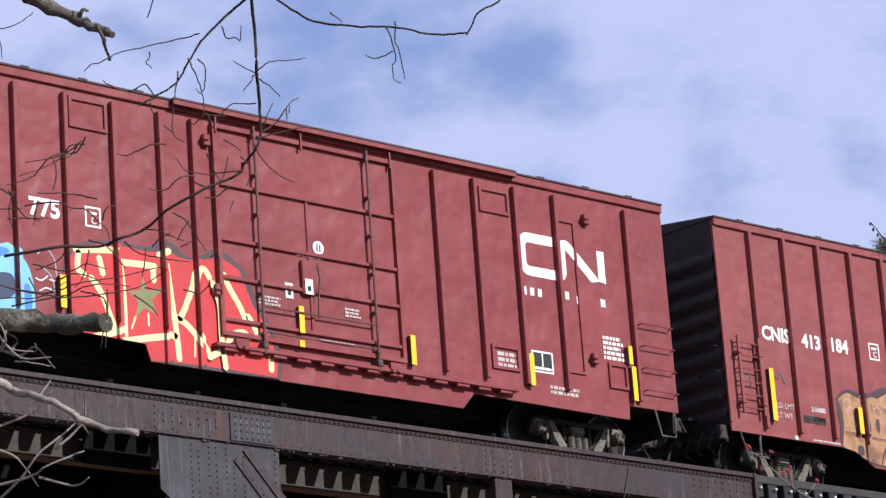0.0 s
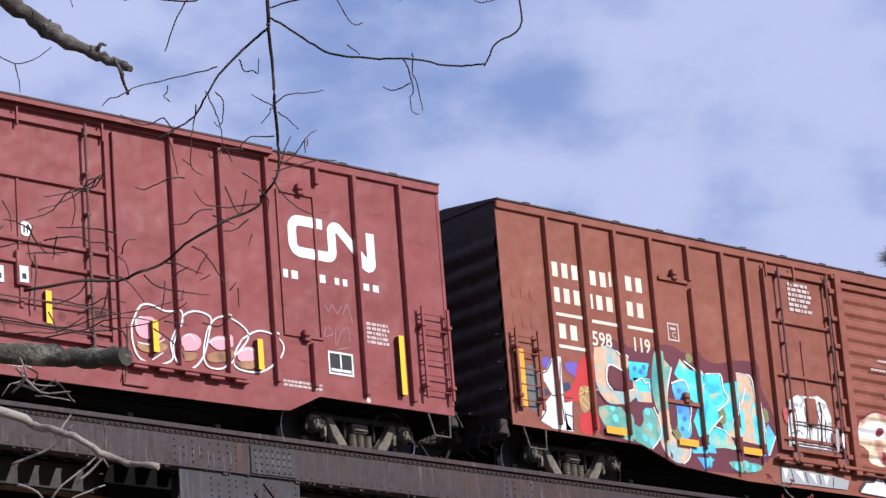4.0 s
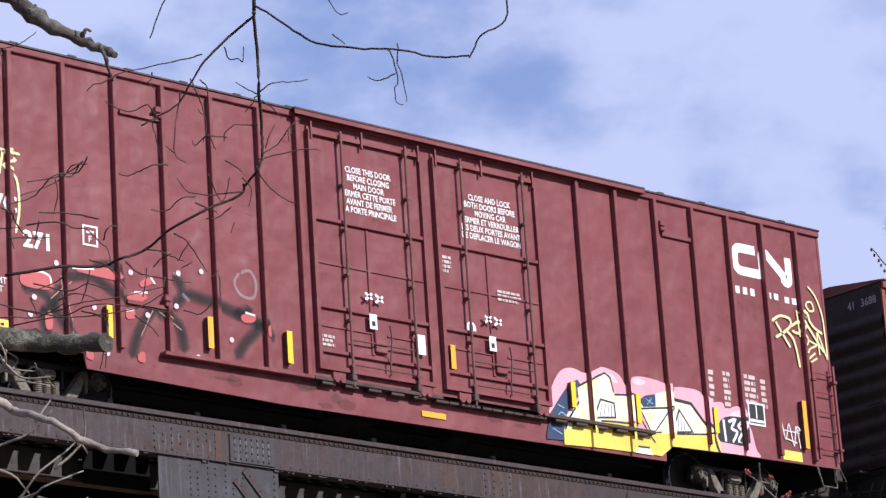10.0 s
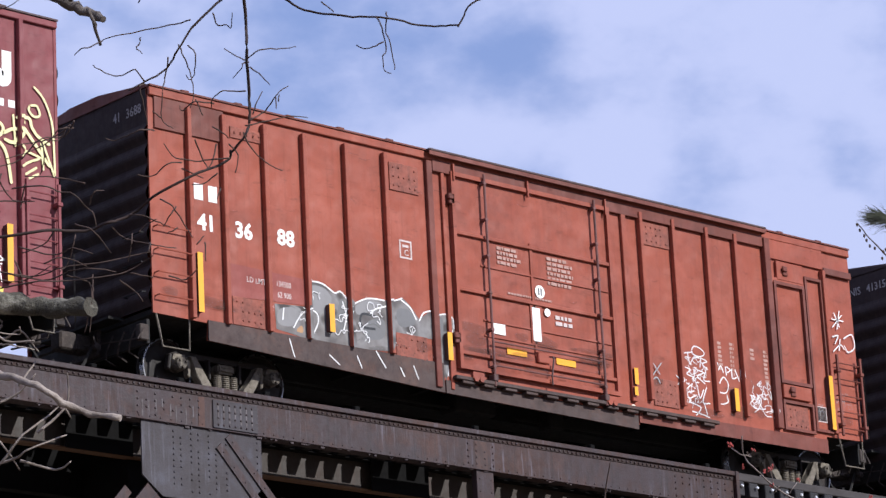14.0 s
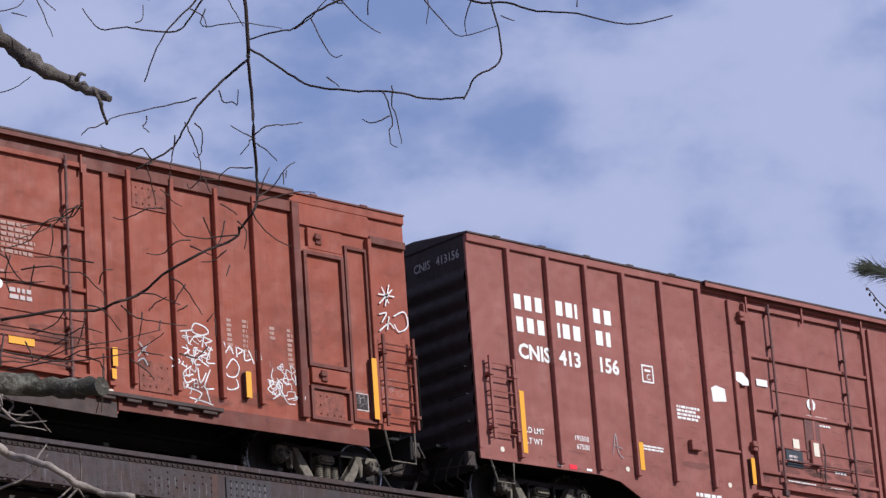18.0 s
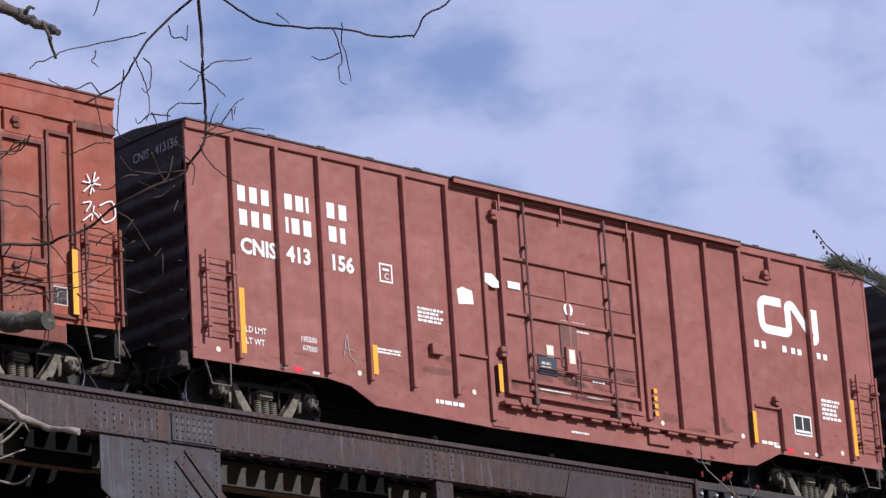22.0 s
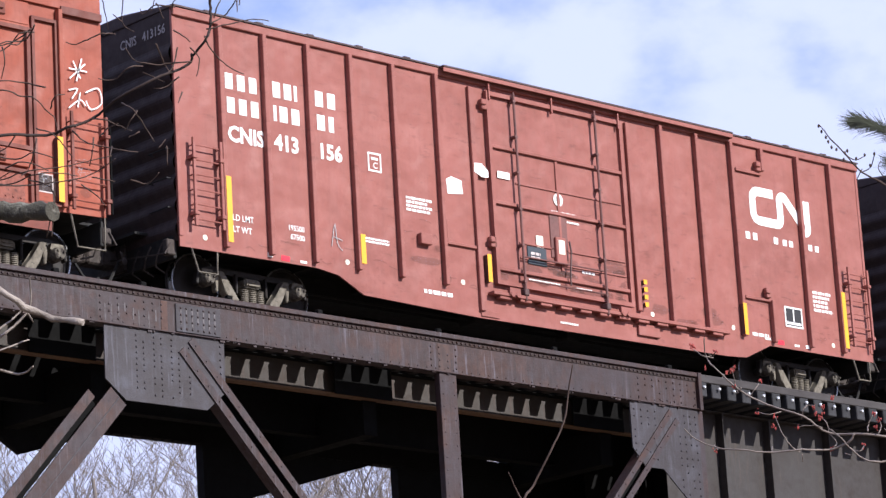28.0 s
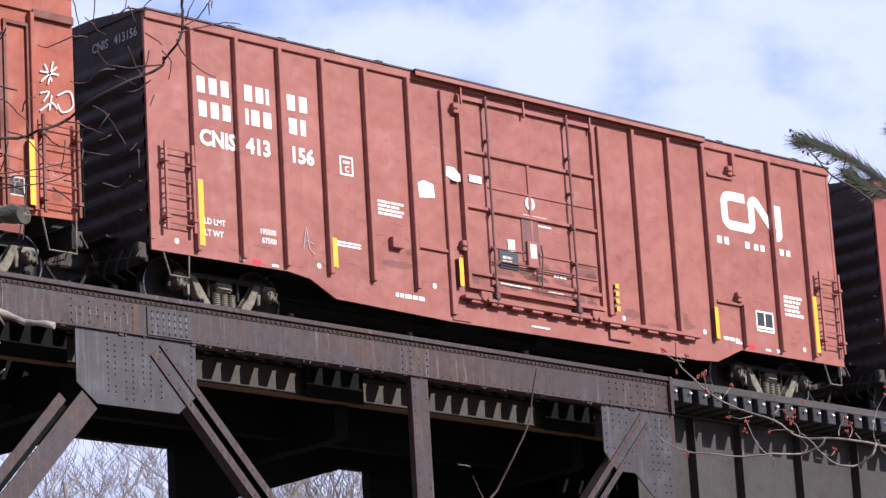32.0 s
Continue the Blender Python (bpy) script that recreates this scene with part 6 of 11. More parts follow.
    s.stroke("blush", 0.022, [(3.96, 0.88), (4.2, 0.91)], [(4.74, 0.55), (4.87, 0.72), (5.04, 0.81), (5.07, 0.68)], [(5.65, 1.04), (5.71, 0.79), (5.68, 0.56)], [(3.71, 1.67), (3.75, 1.42), (3.64, 1.16)], [(2.92, 1.07), (3.33, 1.05), (4.15, 1.01)])
    s.stroke("black", 0.022, [(2.8, 1.62), (3.08, 1.77), (3.37, 1.7), (3.6, 1.7)], [(3.87, 1.74), (4.03, 1.82), (4.19, 1.88), (4.37, 1.78), (4.44, 1.6)], [(4.44, 1.6), (4.88, 1.74), (5.32, 1.84)], [(3.82, 0.52), (3.96, 0.83), (4.2, 0.91)], [(4.43, 0.54), (4.53, 0.78), (4.48, 0.89)])
    s.fill("white", [(5.58, 1.79), (5.8, 1.77), (5.8, 1.51), (5.62, 1.56)], sharp=True)
    s.fill("black", [(4.71, 1.64), (4.95, 1.63), (4.92, 1.45), (4.69, 1.47)], sharp=True)
    # pink bubble piece
    s.fill("pink", [(9.77, 1.52), (10.16, 1.6), (10.16, 1.4), (10.32, 1.28), (9.85, 1.21)], [(10.53, 1.31), (10.82, 1.44), (11.01, 1.36), (10.94, 1.17), (10.56, 1.13)], [(11.09, 1.34), (11.29, 1.45), (11.53, 1.46), (11.56, 1.31), (11.3, 1.21)], [(11.64, 1.26), (11.83, 1.36), (12.03, 1.34), (12.05, 1.17), (11.66, 1.09)])
    s.fill("tan_fade", [(9.77, 1.15), (10.41, 1.22), (10.3, 1.06), (9.91, 1.02)], [(10.56, 1.11), (10.94, 1.15), (10.83, 1), (10.59, 0.98)], [(11.07, 1.16), (11.55, 1.25), (11.48, 1.07), (11.09, 1.01)], [(11.61, 1.1), (12.1, 1.17), (11.94, 1.01), (11.67, 1)])
    s.stroke("white", 0.03, [(9.74, 1.41), (9.9, 1.7), (10.09, 1.76), (10.35, 1.7), (10.58, 1.7), (10.57, 1.51), (10.43, 1.23), (10.45, 0.99), (10.17, 0.87), (9.86, 0.93), (9.75, 1.15), (9.74, 1.41)], [(10.58, 1.45), (10.67, 1.66), (10.91, 1.77), (11.18, 1.72), (11.16, 1.52), (11.01, 1.09), (10.76, 0.87), (10.54, 0.94), (10.47, 1.16), (10.58, 1.45)])
    s.stroke("white", 0.028, [(11.11, 1.51), (11.27, 1.7), (11.51, 1.76), (11.82, 1.63), (11.86, 1.46), (11.57, 1.15), (11.36, 0.96), (11.09, 0.96), (11.02, 1.16), (11.11, 1.51)], [(11.75, 1.45), (12.06, 1.62), (12.39, 1.59), (12.54, 1.44), (12.43, 1.22), (12.07, 0.99), (11.65, 0.99), (11.57, 1.15), (11.75, 1.45)])
    s.stroke("white", 0.018, [(9.84, 1.16), (10.11, 1.16), (10.32, 1.27)], [(10.6, 1.3), (10.77, 1.4), (10.88, 1.33)], [(11.13, 1.32), (11.31, 1.41), (11.48, 1.4)], [(11.68, 1.25), (11.86, 1.32), (11.97, 1.3)], [(9.86, 1.36), (9.82, 1.49), (9.94, 1.56)], [(10.08, 0.93), (10.28, 1.06)])
    s.stroke("mist", 0.016, [(13.39, 2.2), (13.47, 2.11), (13.53, 2.22), (13.62, 2.1), (13.73, 2.23)], [(13.74, 2.1), (13.84, 2.26), (13.89, 2.11), (13.92, 1.98)], [(13.39, 1.85), (13.35, 1.71), (13.52, 1.76), (13.44, 1.86)], [(13.58, 1.87), (13.56, 1.59), (13.69, 1.82), (13.83, 1.89), (13.84, 1.69)], [(13.58, 1.52), (13.84, 1.59)])
    s.stroke("grey", 0.018, [(0.24, 1.65), (0.38, 1.79), (0.41, 1.67), (0.59, 1.77), (0.56, 1.53)], [(1.19, 1.87), (1.3, 1.8), (1.39, 1.91), (1.46, 1.74), (1.55, 1.83)])
    truck(car, 1.76, 0.5), truck(car, 14.35, 0.5)
    end_gear(car, 0, -1, 0.8, m, 1), end_gear(car, L, 1, 0.8, m)


car_b()


# -- the plain sister car that stops in view --
F_STAKES = [0.86, 1.74, 2.62, 3.5, 4.4, 5.34, 10.6, 11.5, 12.4, 14.17, 15.06]


def car_f():
    L, ze, m = 15.9, 4.443, CAR_PAINT["f"]
    car = new_car("f", 0, "faded red steel boxcar with white lettering and a closed plug door")
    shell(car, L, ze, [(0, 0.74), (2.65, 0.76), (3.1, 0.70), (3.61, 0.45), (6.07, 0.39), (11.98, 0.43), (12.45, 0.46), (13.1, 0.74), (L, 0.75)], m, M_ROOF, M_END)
    stakes(car, F_STAKES, 0.82, ze - 0.13, m)
    stakes(car, [13.2], 3.9, ze - 0.13, m), stakes(car, [13.19], 0.8, 1.55, m)
    twin_side(car, m, ze, L)
    x0, x1 = 6.44, 9.62
    door = plug_door(car, x0, x1, 0.98, 4.22, m, [7.02, 8.92], [3.3, 2.36, 1.25], [(8.0, 1.4, 3.28)])
    for z in (2.75, 1.75, 1.5):
        part("door_rail", chamfered((x0 + 0.6, x1 - 0.1, -0.05, -0.03, z - 0.015, z + 0.015), r=0.004), m, door)
    part("door_post", chamfered((6.07, 6.17, -0.06, 0, 0.5, ze - 0.2), r=0.008), m, car)
    part("door_post", chamfered((9.75, 9.85, -0.06, 0, 0.95, ze - 0.2), r=0.008), m, car)
    hood(car, 5.45, 12.4, ze, m)
    lever_box(car, door, 7.95, 1.5, 1.95, m)
    for x, z in ((6.39, 3.98), (6.41, 1.67), (13.1, 3.97), (13.08, 1.67)):
        latch(car, x, z, m)
    part("side_bar", chamfered((12.53, 13.2, -0.045, 0, 3.82, 3.88), r=0.006), m, car)
    part("side_bar", chamfered((12.52, 13.2, -0.045, 0, 1.52, 1.57), r=0.006), m, car)
    part("side_bar", chamfered((5.42, 6.06, -0.045, 0, 1.51, 1.56), r=0.006), m, car)
    part("side_bar", chamfered((5.42, 5.47, -0.045, 0, 1.56, 1.9), r=0.006), m, car)
    part("vent_box", chamfered((4.80, 5.04, -0.10, 0, 1.42, 1.60), r=0.01), m, car, "small square box")
    part("jacking_pad", chamfered((9.72, 10.24, -0.05, 0, 0.53, 0.73), r=0.008), m, car)
    part("sill_joint", chamfered((6.1, 6.5, -0.02, 0, 0.42, 0.52), r=0.006), m, car)
    for a, b, c, d in ((0.885, 1.92, 0.90, 0.10), (3.54, 1.39, 0.92, 0.10), (6.26, 1.44, 0.98, 0.09), (12.39, 1.40, 0.84, 0.09), (15.08, 1.93, 0.90, 0.10)):
        yellow(car, a, c, b, d)
    for i in range(4):
        yellow(car, 9.90, 1.02 + 0.13 * i, 1.10 + 0.13 * i, 0.085)
    logo(car, 12.86, 2.91, 1.61, 0.70, 0.165, M_WHITE)
    letter_blocks(car, [(12.68, 2.62, 0.13, 0.13, 2, 0.19), (13.42, 2.62, 0.13, 0.12, 1, 0.2), (13.66, 2.62, 0.12, 0.11, 2, 0.17), (14.35, 2.62, 0.12, 0.11, 2, 0.18)], M_WHITE)
    letter_blocks(car, [(0.98, 3.34, 0.17, 0.25, 3, 0.235), (1.92, 3.36, 0.17, 0.25, 2, 0.225), (2.36, 3.36, 0.06, 0.25, 1, 0.2), (2.78, 3.36, 0.18, 0.25, 2, 0.25),
                        (1.0, 2.96, 0.17, 0.25, 3, 0.235), (1.93, 2.98, 0.06, 0.25, 1, 0.2), (2.04, 2.98, 0.18, 0.25, 2, 0.24), (2.80, 2.98, 0.18, 0.25, 1, 0.2), (3.04, 2.98, 0.12, 0.25, 1, 0.2)], M_WHITE)
    write(car, "CNIS", 1.0, 2.52, 0.25, M_WHITE, 0.96, 0.045)
    write(car, "413", 1.92, 2.53, 0.25, M_WHITE, 0.97, 0.045), write(car, "156", 2.80, 2.53, 0.25, M_WHITE, 0.97, 0.045)
    square_mark(car, 3.83, 2.48, 0.28, 0.31, "C")
    write(car, "LD LMT", 1.02, 1.28, 0.10, M_WHITE, 0.9), write(car, "LT WT", 1.02, 1.10, 0.10, M_WHITE, 0.9)
    write(car, "195500", 2.11, 1.28, 0.09, M_WHITE, 0.9), write(car, "67500", 2.15, 1.14, 0.09, M_WHITE, 0.95)
    decal(car, "red_reflector", [rect(1.95, 0.78, 2.12, 0.86)], M_RED), decal(car, "red_reflector", [rect(13.3, 0.79, 13.47, 0.87)], M_RED)
    decal(car, "white_reflector", [rect(2.33, 0.79, 2.46, 0.83), rect(1.68, 0.80, 1.78, 0.87)], M_WHITE), decal(car, "white_reflector", [rect(13.75, 0.80, 13.88, 0.84), rect(14.05, 0.80, 14.15, 0.86), rect(12.96, 0.84, 13.12, 0.88)], M_WHITE)
    dots(car, [(0.48, 0.93), (3.29, 0.93), (5.74, 0.93), (10.13, 0.94), (12.16, 0.95), (14.81, 0.94)])
    decal(car, "white_placard", [[(5.52, 2.36), (5.50, 2.60), (5.62, 2.66), (5.84, 2.62), (5.86, 2.40)]], M_WHITE)
    decal(car, "white_placard", [[(6.08, 2.80), (6.10, 2.95), (6.26, 2.96), (6.40, 2.85), (6.40, 2.74), (6.25, 2.73)]], M_WHITE, -0.066)
    decal(car, "white_placard", [rect(6.62, 2.78, 6.90, 2.90)], M_WHITE, -0.05)
    part("placard_holder", chamfered((7.20, 7.64, -0.05, -0.03, 1.42, 1.72), r=0.008), M_SLATE, door, "dark slate placard holder")
    bars(car, 7.27, 1.64, 0.28, 0.14, 2, M_FADED, y=-0.056, seed=21)
    decal(car, "paper", [rect(7.42, 1.73, 7.58, 1.93)], M_CREAM, -0.046)
    part("gear_plate", chamfered((7.76, 8.16, -0.05, -0.03, 1.60, 2.36), r=0.008), M_GEARED, door)
    decal(car, "paper", [rect(7.88, 1.66, 8.02, 1.90)], M_CREAM, -0.106)
    door_dot(car, 8.0, 2.61)
    bars(car, 4.60, 2.20, 0.56, 0.26, 4, M_WHITE, seed=22), bars(car, 14.36, 1.90, 0.5, 0.40, 5, M_WHITE, seed=23)
    bars(car, 3.67, 1.40, 0.56, 0.10, 2, M_WHITE, seed=24), bars(car, 12.65, 0.95, 0.5, 0.09, 1, M_WHITE, seed=25)
    bars(car, 7.82, 2.42, 0.6, 0.06, 1, M_WHITE, y=-0.045, seed=26), bars(car, 8.0, 2.28, 0.5, 0.05, 1, M_WHITE, y=-0.045, seed=27), bars(car, 8.45, 1.55, 0.34, 0.14, 2, M_WHITE, y=-0.045, seed=28)
    bars(car, 7.2, 1.18, 0.8, 0.05, 1, M_WHITE, y=-0.045, seed=29), bars(car, 8.3, 1.17, 0.4, 0.05, 1, M_WHITE, y=-0.045, seed=30), bars(car, 7.9, 0.56, 0.55, 0.05, 1, M_WHITE, seed=31)
    bars(car, 4.88, 0.73, 0.8, 0.10, 1, M_WHITE, seed=32)
    repack_label(car, 13.55, 1.14, 0.47, 0.37)
    s = Side(car, F_STAKES)
    s.grease(6.55, 1.05, 9.5, 1.7, 26, 81, -0.03), s.grease(9.95, 0.8, 12.4, 1.3, 4, 82), s.grease(4.5, 0.9, 6.0, 1.5, 3, 83)
    s.smudges(6.6, 1.05, 9.5, 1.75, 22, 5, -0.03), s.smudges(6.6, 1.75, 9.5, 3.2, 8, 6, -0.03, 0.04)
    s.smudges(0.9, 0.85, 6.0, 1.2, 14, 7), s.smudges(9.9, 0.9, 15.0, 1.7, 16, 8), s.smudges(4.4, 1.3, 6.0, 2.1, 7, 9)
    s.stroke("silver", 0.012, [(2.98, 1.15), (3.06, 1.5), (3.10, 1.2), (3.2, 1.1)], [(3.02, 1.3), (3.2, 1.26)])
    truck(car, 1.76, 0.5), truck(car, 14.40, 0.5)
    end_gear(car, 0, -1, 0.8, m, 1), end_gear(car, L, 1, 0.8, m)
    end_text(car, "CNIS 413156", ze)


car_f()


# -- the brown car with the long teal and blue pieces --
C_STAKES = [1.04, 1.81, 2.6, 3.44, 5.17, 5.76]
C_STAKES += [12.07, 12.9, 13.72, 14.53, 15.35, 16.18, 17.04, 17.87]


def car_c():
    L, ze, m = 18.98, 4.47, CAR_PAINT["c"]
    car = new_car("c", -58.02, "brown steel boxcar with sliding door and teal and blue graffiti")
    low = [(0, 0.76), (2.88, 0.72), (3.66, 0.46), (5.31, 0.36), (13.6, 0.36), (15.0, 0.42), (16.0, 0.72), (L, 0.77)]
    shell(car, L, ze, low, m, M_ROOF, M_END)
    stakes(car, C_STAKES, 0.86, ze - 0.13, m)
    stakes(car, [4.33], 3.7, ze - 0.13, m)
    stakes(car, [4.35], 0.8, 3.58, m)
    s = Side(car, C_STAKES + [4.35], low)
    latch(car, 3.97, 3.77, m), latch(car, 3.98, 1.63, m)
    part("side_bar", chamfered((3.61, 4.32, -0.045, 0, 3.65, 3.71), r=0.004), m, car)
    part("side_bar", chamfered((3.53, 4.3, -0.045, 0, 1.51, 1.58), r=0.004), m, car)
    ladder(car, 0.12, 0.61, 1.02, 2.33, 5, m)
    yellow(car, 0.19, 1.05, 1.99, 0.11)
    for a, b in ((2.02, 0.88), (3.7, 0.86), (5.23, 0.87)):
        part("reflector_strip", boxes((a, a + 0.46, -0.062, -0.058, b - 0.06, b + 0.06)), M_YELLOW, car, "yellow reflective strip")
    # plug door, then the corrugated sliding door
    x0, x1 = 6.18, 7.91
    door = plug_door(car, x0, x1, 0.98, 4.2, m, [6.51, 7.73], [3.29, 2.33, 1.2], [(7.02, 1.4, 3.0)])
    bars(car, 6.81, 4.06, 0.62, 0.55, 6, M_FADED, y=-0.045, seed=41)
    lever_box(car, door, 7.05, 1.5, 1.97, m)
    part("door_post", chamfered((8, 8.16, -0.13, 0, 0.7, ze - 0.12), r=0.01), m, car)
    bm = bmesh.new()
    sx0, sx1 = 8.14, 11.06
    n = 112
    prof = []
    for i in range(n + 1):
        z = 0.86 + (4.12 - 0.86) * i / n
        w = math.sin(i / 8 * math.tau)
        prof.append((z, -0.04 - 0.028 * max(-0.6, min(0.6, w * 1.4))))
    va = [(bm.verts.new((sx0, y, z)), bm.verts.new((sx1, y, z))) for z, y in prof]
    for a, b in zip(va, va[1:]):
        bm.faces.new((a[0], a[1], b[1], b[0]))
    slide = part("sliding_door", bm, m, car, "corrugated brown sliding door")
    for a, b, c, d in ((sx0 - 0.06, sx0 + 0.02, 0.82, 4.2), (sx1 - 0.02, sx1 + 0.06, 0.82, 4.2)):
        part("door_edge", chamfered((a, b, -0.1, 0, c, d), r=0.008), m, slide)
    part("door_header", chamfered((sx0, sx1, -0.08, 0, 4.12, 4.22), r=0.006), m, slide)
    part("door_track", chamfered((sx0, 13.34, -0.12, 0, 0.72, 0.80), r=0.006), m, car, "lower door track")
    part("door_track", chamfered((sx0 - 0.2, 14.2, -0.11, 0, 4.26, 4.33), r=0.006), m, car, "upper door track")
    bm = bmesh.new()
    pipe(bm, [(10.33, -0.1, 1.94), (10.35, -0.13, 1.75), (10.34, -0.12, 1.5)], 0.018, 6)
    part("door_handle", bm, m, slide)
    for i in range(7):
        z = 0.95 + 0.5 * i
        part("rod_guide", chamfered((7.84 - 0.05, 7.84 + 0.09, -0.15, -0.05, z, z + 0.09), r=0.01), m, door)
    for a, b in ((11.53, 1.03), (10.07, 0.64)):
        part("reflector_strip", boxes((a, a + 0.42, -0.13, -0.126, b - 0.06, b + 0.06)), M_YELLOW, car, "yellow reflective strip")
    bars(car, 8.95, 2.91, 1.3, 0.06, 1, M_FADED, y=-0.085, seed=42), bars(car, 8.75, 2.73, 1.9, 0.06, 1, M_FADED, y=-0.085, seed=43), bars(car, 9.07, 2.27, 1.4, 0.05, 1, M_FADED, y=-0.085, seed=44)
    # lettering blocks and number
    letter_blocks(car, [(1.14, 3.36, 0.15, 0.25, 3, 0.225), (2, 3.33, 0.15, 0.25, 2, 0.23), (2.45, 3.36, 0.05, 0.25, 1, 0.2), (2.82, 3.35, 0.16, 0.25, 2, 0.24),
                        (1.14, 2.93, 0.15, 0.25, 3, 0.225), (1.98, 2.92, 0.05, 0.25, 1, 0.2), (2.1, 2.92, 0.16, 0.25, 2, 0.23), (2.8, 2.91, 0.16, 0.25, 2, 0.24),
                        (1.15, 2.7, 0.62, 0.055, 1, 1), (1.97, 2.68, 0.62, 0.055, 1, 1), (2.79, 2.69, 0.62, 0.055, 1, 1),
                        (1.19, 2.32, 0.17, 0.25, 2, 0.25), (1.17, 2.16, 0.60, 0.055, 1, 1)], M_CREAM)
    write(car, "598", 1.93, 2.3, 0.25, M_CREAM, 0.9, 0.02), write(car, "119", 2.85, 2.32, 0.25, M_CREAM, 0.85, 0.02)
    square_mark(car, 3.73, 2.61, 0.27, 0.31, "C", M_FADED)
    letter_blocks(car, [(0.2, 2.89, 0.14, 0.2, 3, 0.2), (0.18, 2.4, 0.14, 0.2, 3, 0.2)], m, "old_lettering")
    # the white figure and red field at the head of the car
    s.fill("plum", [(1.86, 1.99), (2.03, 2.3), (2.41, 2.49), (2.61, 2.36), (3.2, 2.38), (3.7, 2.56), (4.12, 2.41), (4.35, 2.48), (4.78, 2.31), (5.24, 2.44), (5.76, 2.51), (5.89, 2.03), (6.19, 1.53), (6.2, 0.9), (5.78, 0.76), (5.65, 0.53), (5.08, 0.45), (4.42, 0.44), (3.55, 0.43), (3.23, 0.53), (2.81, 0.56), (2.2, 0.69), (1.79, 0.86)])
    s.fill("grey", [(0.33, 1.77), (0.63, 1.78), (0.62, 1.06), (0.39, 0.98)])
    s.fill("violet", [(0.72, 1.93), (0.96, 1.98), (0.93, 1.79), (0.75, 1.78)], [(1.24, 1.92), (1.55, 1.97), (1.74, 1.7), (1.53, 1.67), (1.28, 1.78)])
    s.fill("red", [(1.55, 1.95), (1.79, 2.17), (1.8, 1.47), (1.64, 1.31), (1.21, 1.26), (1.13, 1.33), (1.43, 1.59)], [(1.48, 1.09), (1.81, 1.17), (1.85, 0.78), (1.46, 0.75)])
    s.fill("tan", [(1.53, 1.56), (1.8, 1.6), (1.77, 1.21), (1.58, 1.09), (1.51, 1.26)])
    s.fill("white", [(0.66, 1.69), (0.83, 1.74), (0.97, 1.95), (1.18, 2), (1.17, 1.73), (1.08, 1.37), (1.17, 1.13), (1.21, 0.89), (1.32, 0.78), (0.88, 0.78), (0.62, 0.88), (0.7, 1.15), (0.91, 1.35), (0.77, 1.54)], [(1.15, 1.23), (1.35, 1.28), (1.3, 0.8), (1.16, 0.78)], sharp=True)
    s.fill("navy", [(1.16, 1.55), (1.33, 1.61), (1.36, 1.48), (1.19, 1.42)], [(0.63, 1.44), (0.83, 1.42), (0.87, 1.35), (0.66, 1.27)])
    s.stroke("black", 0.022, [(1.06, 1.88), (1.01, 1.36), (1.05, 0.91)], [(0.69, 1.67), (0.83, 1.72), (0.97, 1.92)], [(0.91, 1.33), (1.13, 1.33), (1.36, 1.33)], [(0.61, 0.89), (0.75, 1.08), (0.72, 1.24)], [(1.35, 1.24), (1.32, 0.82)], [(1.17, 1.05), (1.32, 1.03)])
    s.stroke("yellow", 0.014, [(1.55, 1.54), (1.64, 1.45), (1.54, 1.31), (1.69, 1.2)], [(1.75, 1.57), (1.62, 1.41), (1.72, 1.29)], [(1.52, 1.43), (1.77, 1.5)])
    # the peach and teal letters, each with its white rim
    s.fill("peach_fade", [(1.94, 2.25), (2.24, 2.33), (2.48, 2.26), (2.68, 2.11), (2.59, 1.95), (2.3, 2.01), (2.19, 1.91), (2.17, 1.7), (2.27, 1.57), (2.56, 1.58), (2.78, 1.66), (2.79, 1.87), (3.19, 1.88), (3.19, 1.47), (2.87, 1.45), (2.82, 1.51), (2.55, 1.37), (2.18, 1.34), (1.98, 1.48), (1.9, 1.66), (1.89, 2)], sharp=True)
    s.fill("aqua_fade", [(2.73, 2.12), (3.2, 2.14), (3.13, 1.92), (2.84, 1.79), (2.62, 1.84)], [(2.79, 1.85), (3.19, 1.87), (3.19, 1.66), (2.88, 1.62)], sharp=True)
    s.fill("moss_fade", [(1.88, 1.24), (2.13, 1.31), (2.39, 1.38), (2.54, 1.23), (2.69, 1.08), (2.86, 1), (2.97, 1.16), (2.93, 1.32), (3.22, 1.4), (3.31, 1.16), (3.33, 0.94), (3.21, 0.74), (3.03, 0.66), (2.77, 0.77), (2.51, 0.76), (2.26, 0.83), (2.01, 0.97)])
    s.fill("moss_fade", [(3.36, 2.42), (3.57, 2.26), (3.73, 2.13), (3.69, 1.98), (3.57, 1.72), (3.5, 1.36), (3.29, 1.31), (3.21, 1.67), (3.25, 2.02)])
    s.fill("peach_fade", [(3.29, 1.33), (3.52, 1.38), (3.56, 1.02), (3.65, 0.91), (4.03, 0.94), (3.95, 0.63), (3.77, 0.49), (3.55, 0.52), (3.33, 0.71), (3.26, 0.98)])
    s.fill("azure_fade", [(3.67, 1.86), (3.98, 1.96), (4.09, 1.79), (4.06, 1.43), (4.09, 1.08), (3.97, 0.92), (3.71, 0.89), (3.76, 1.22), (3.76, 1.57)])
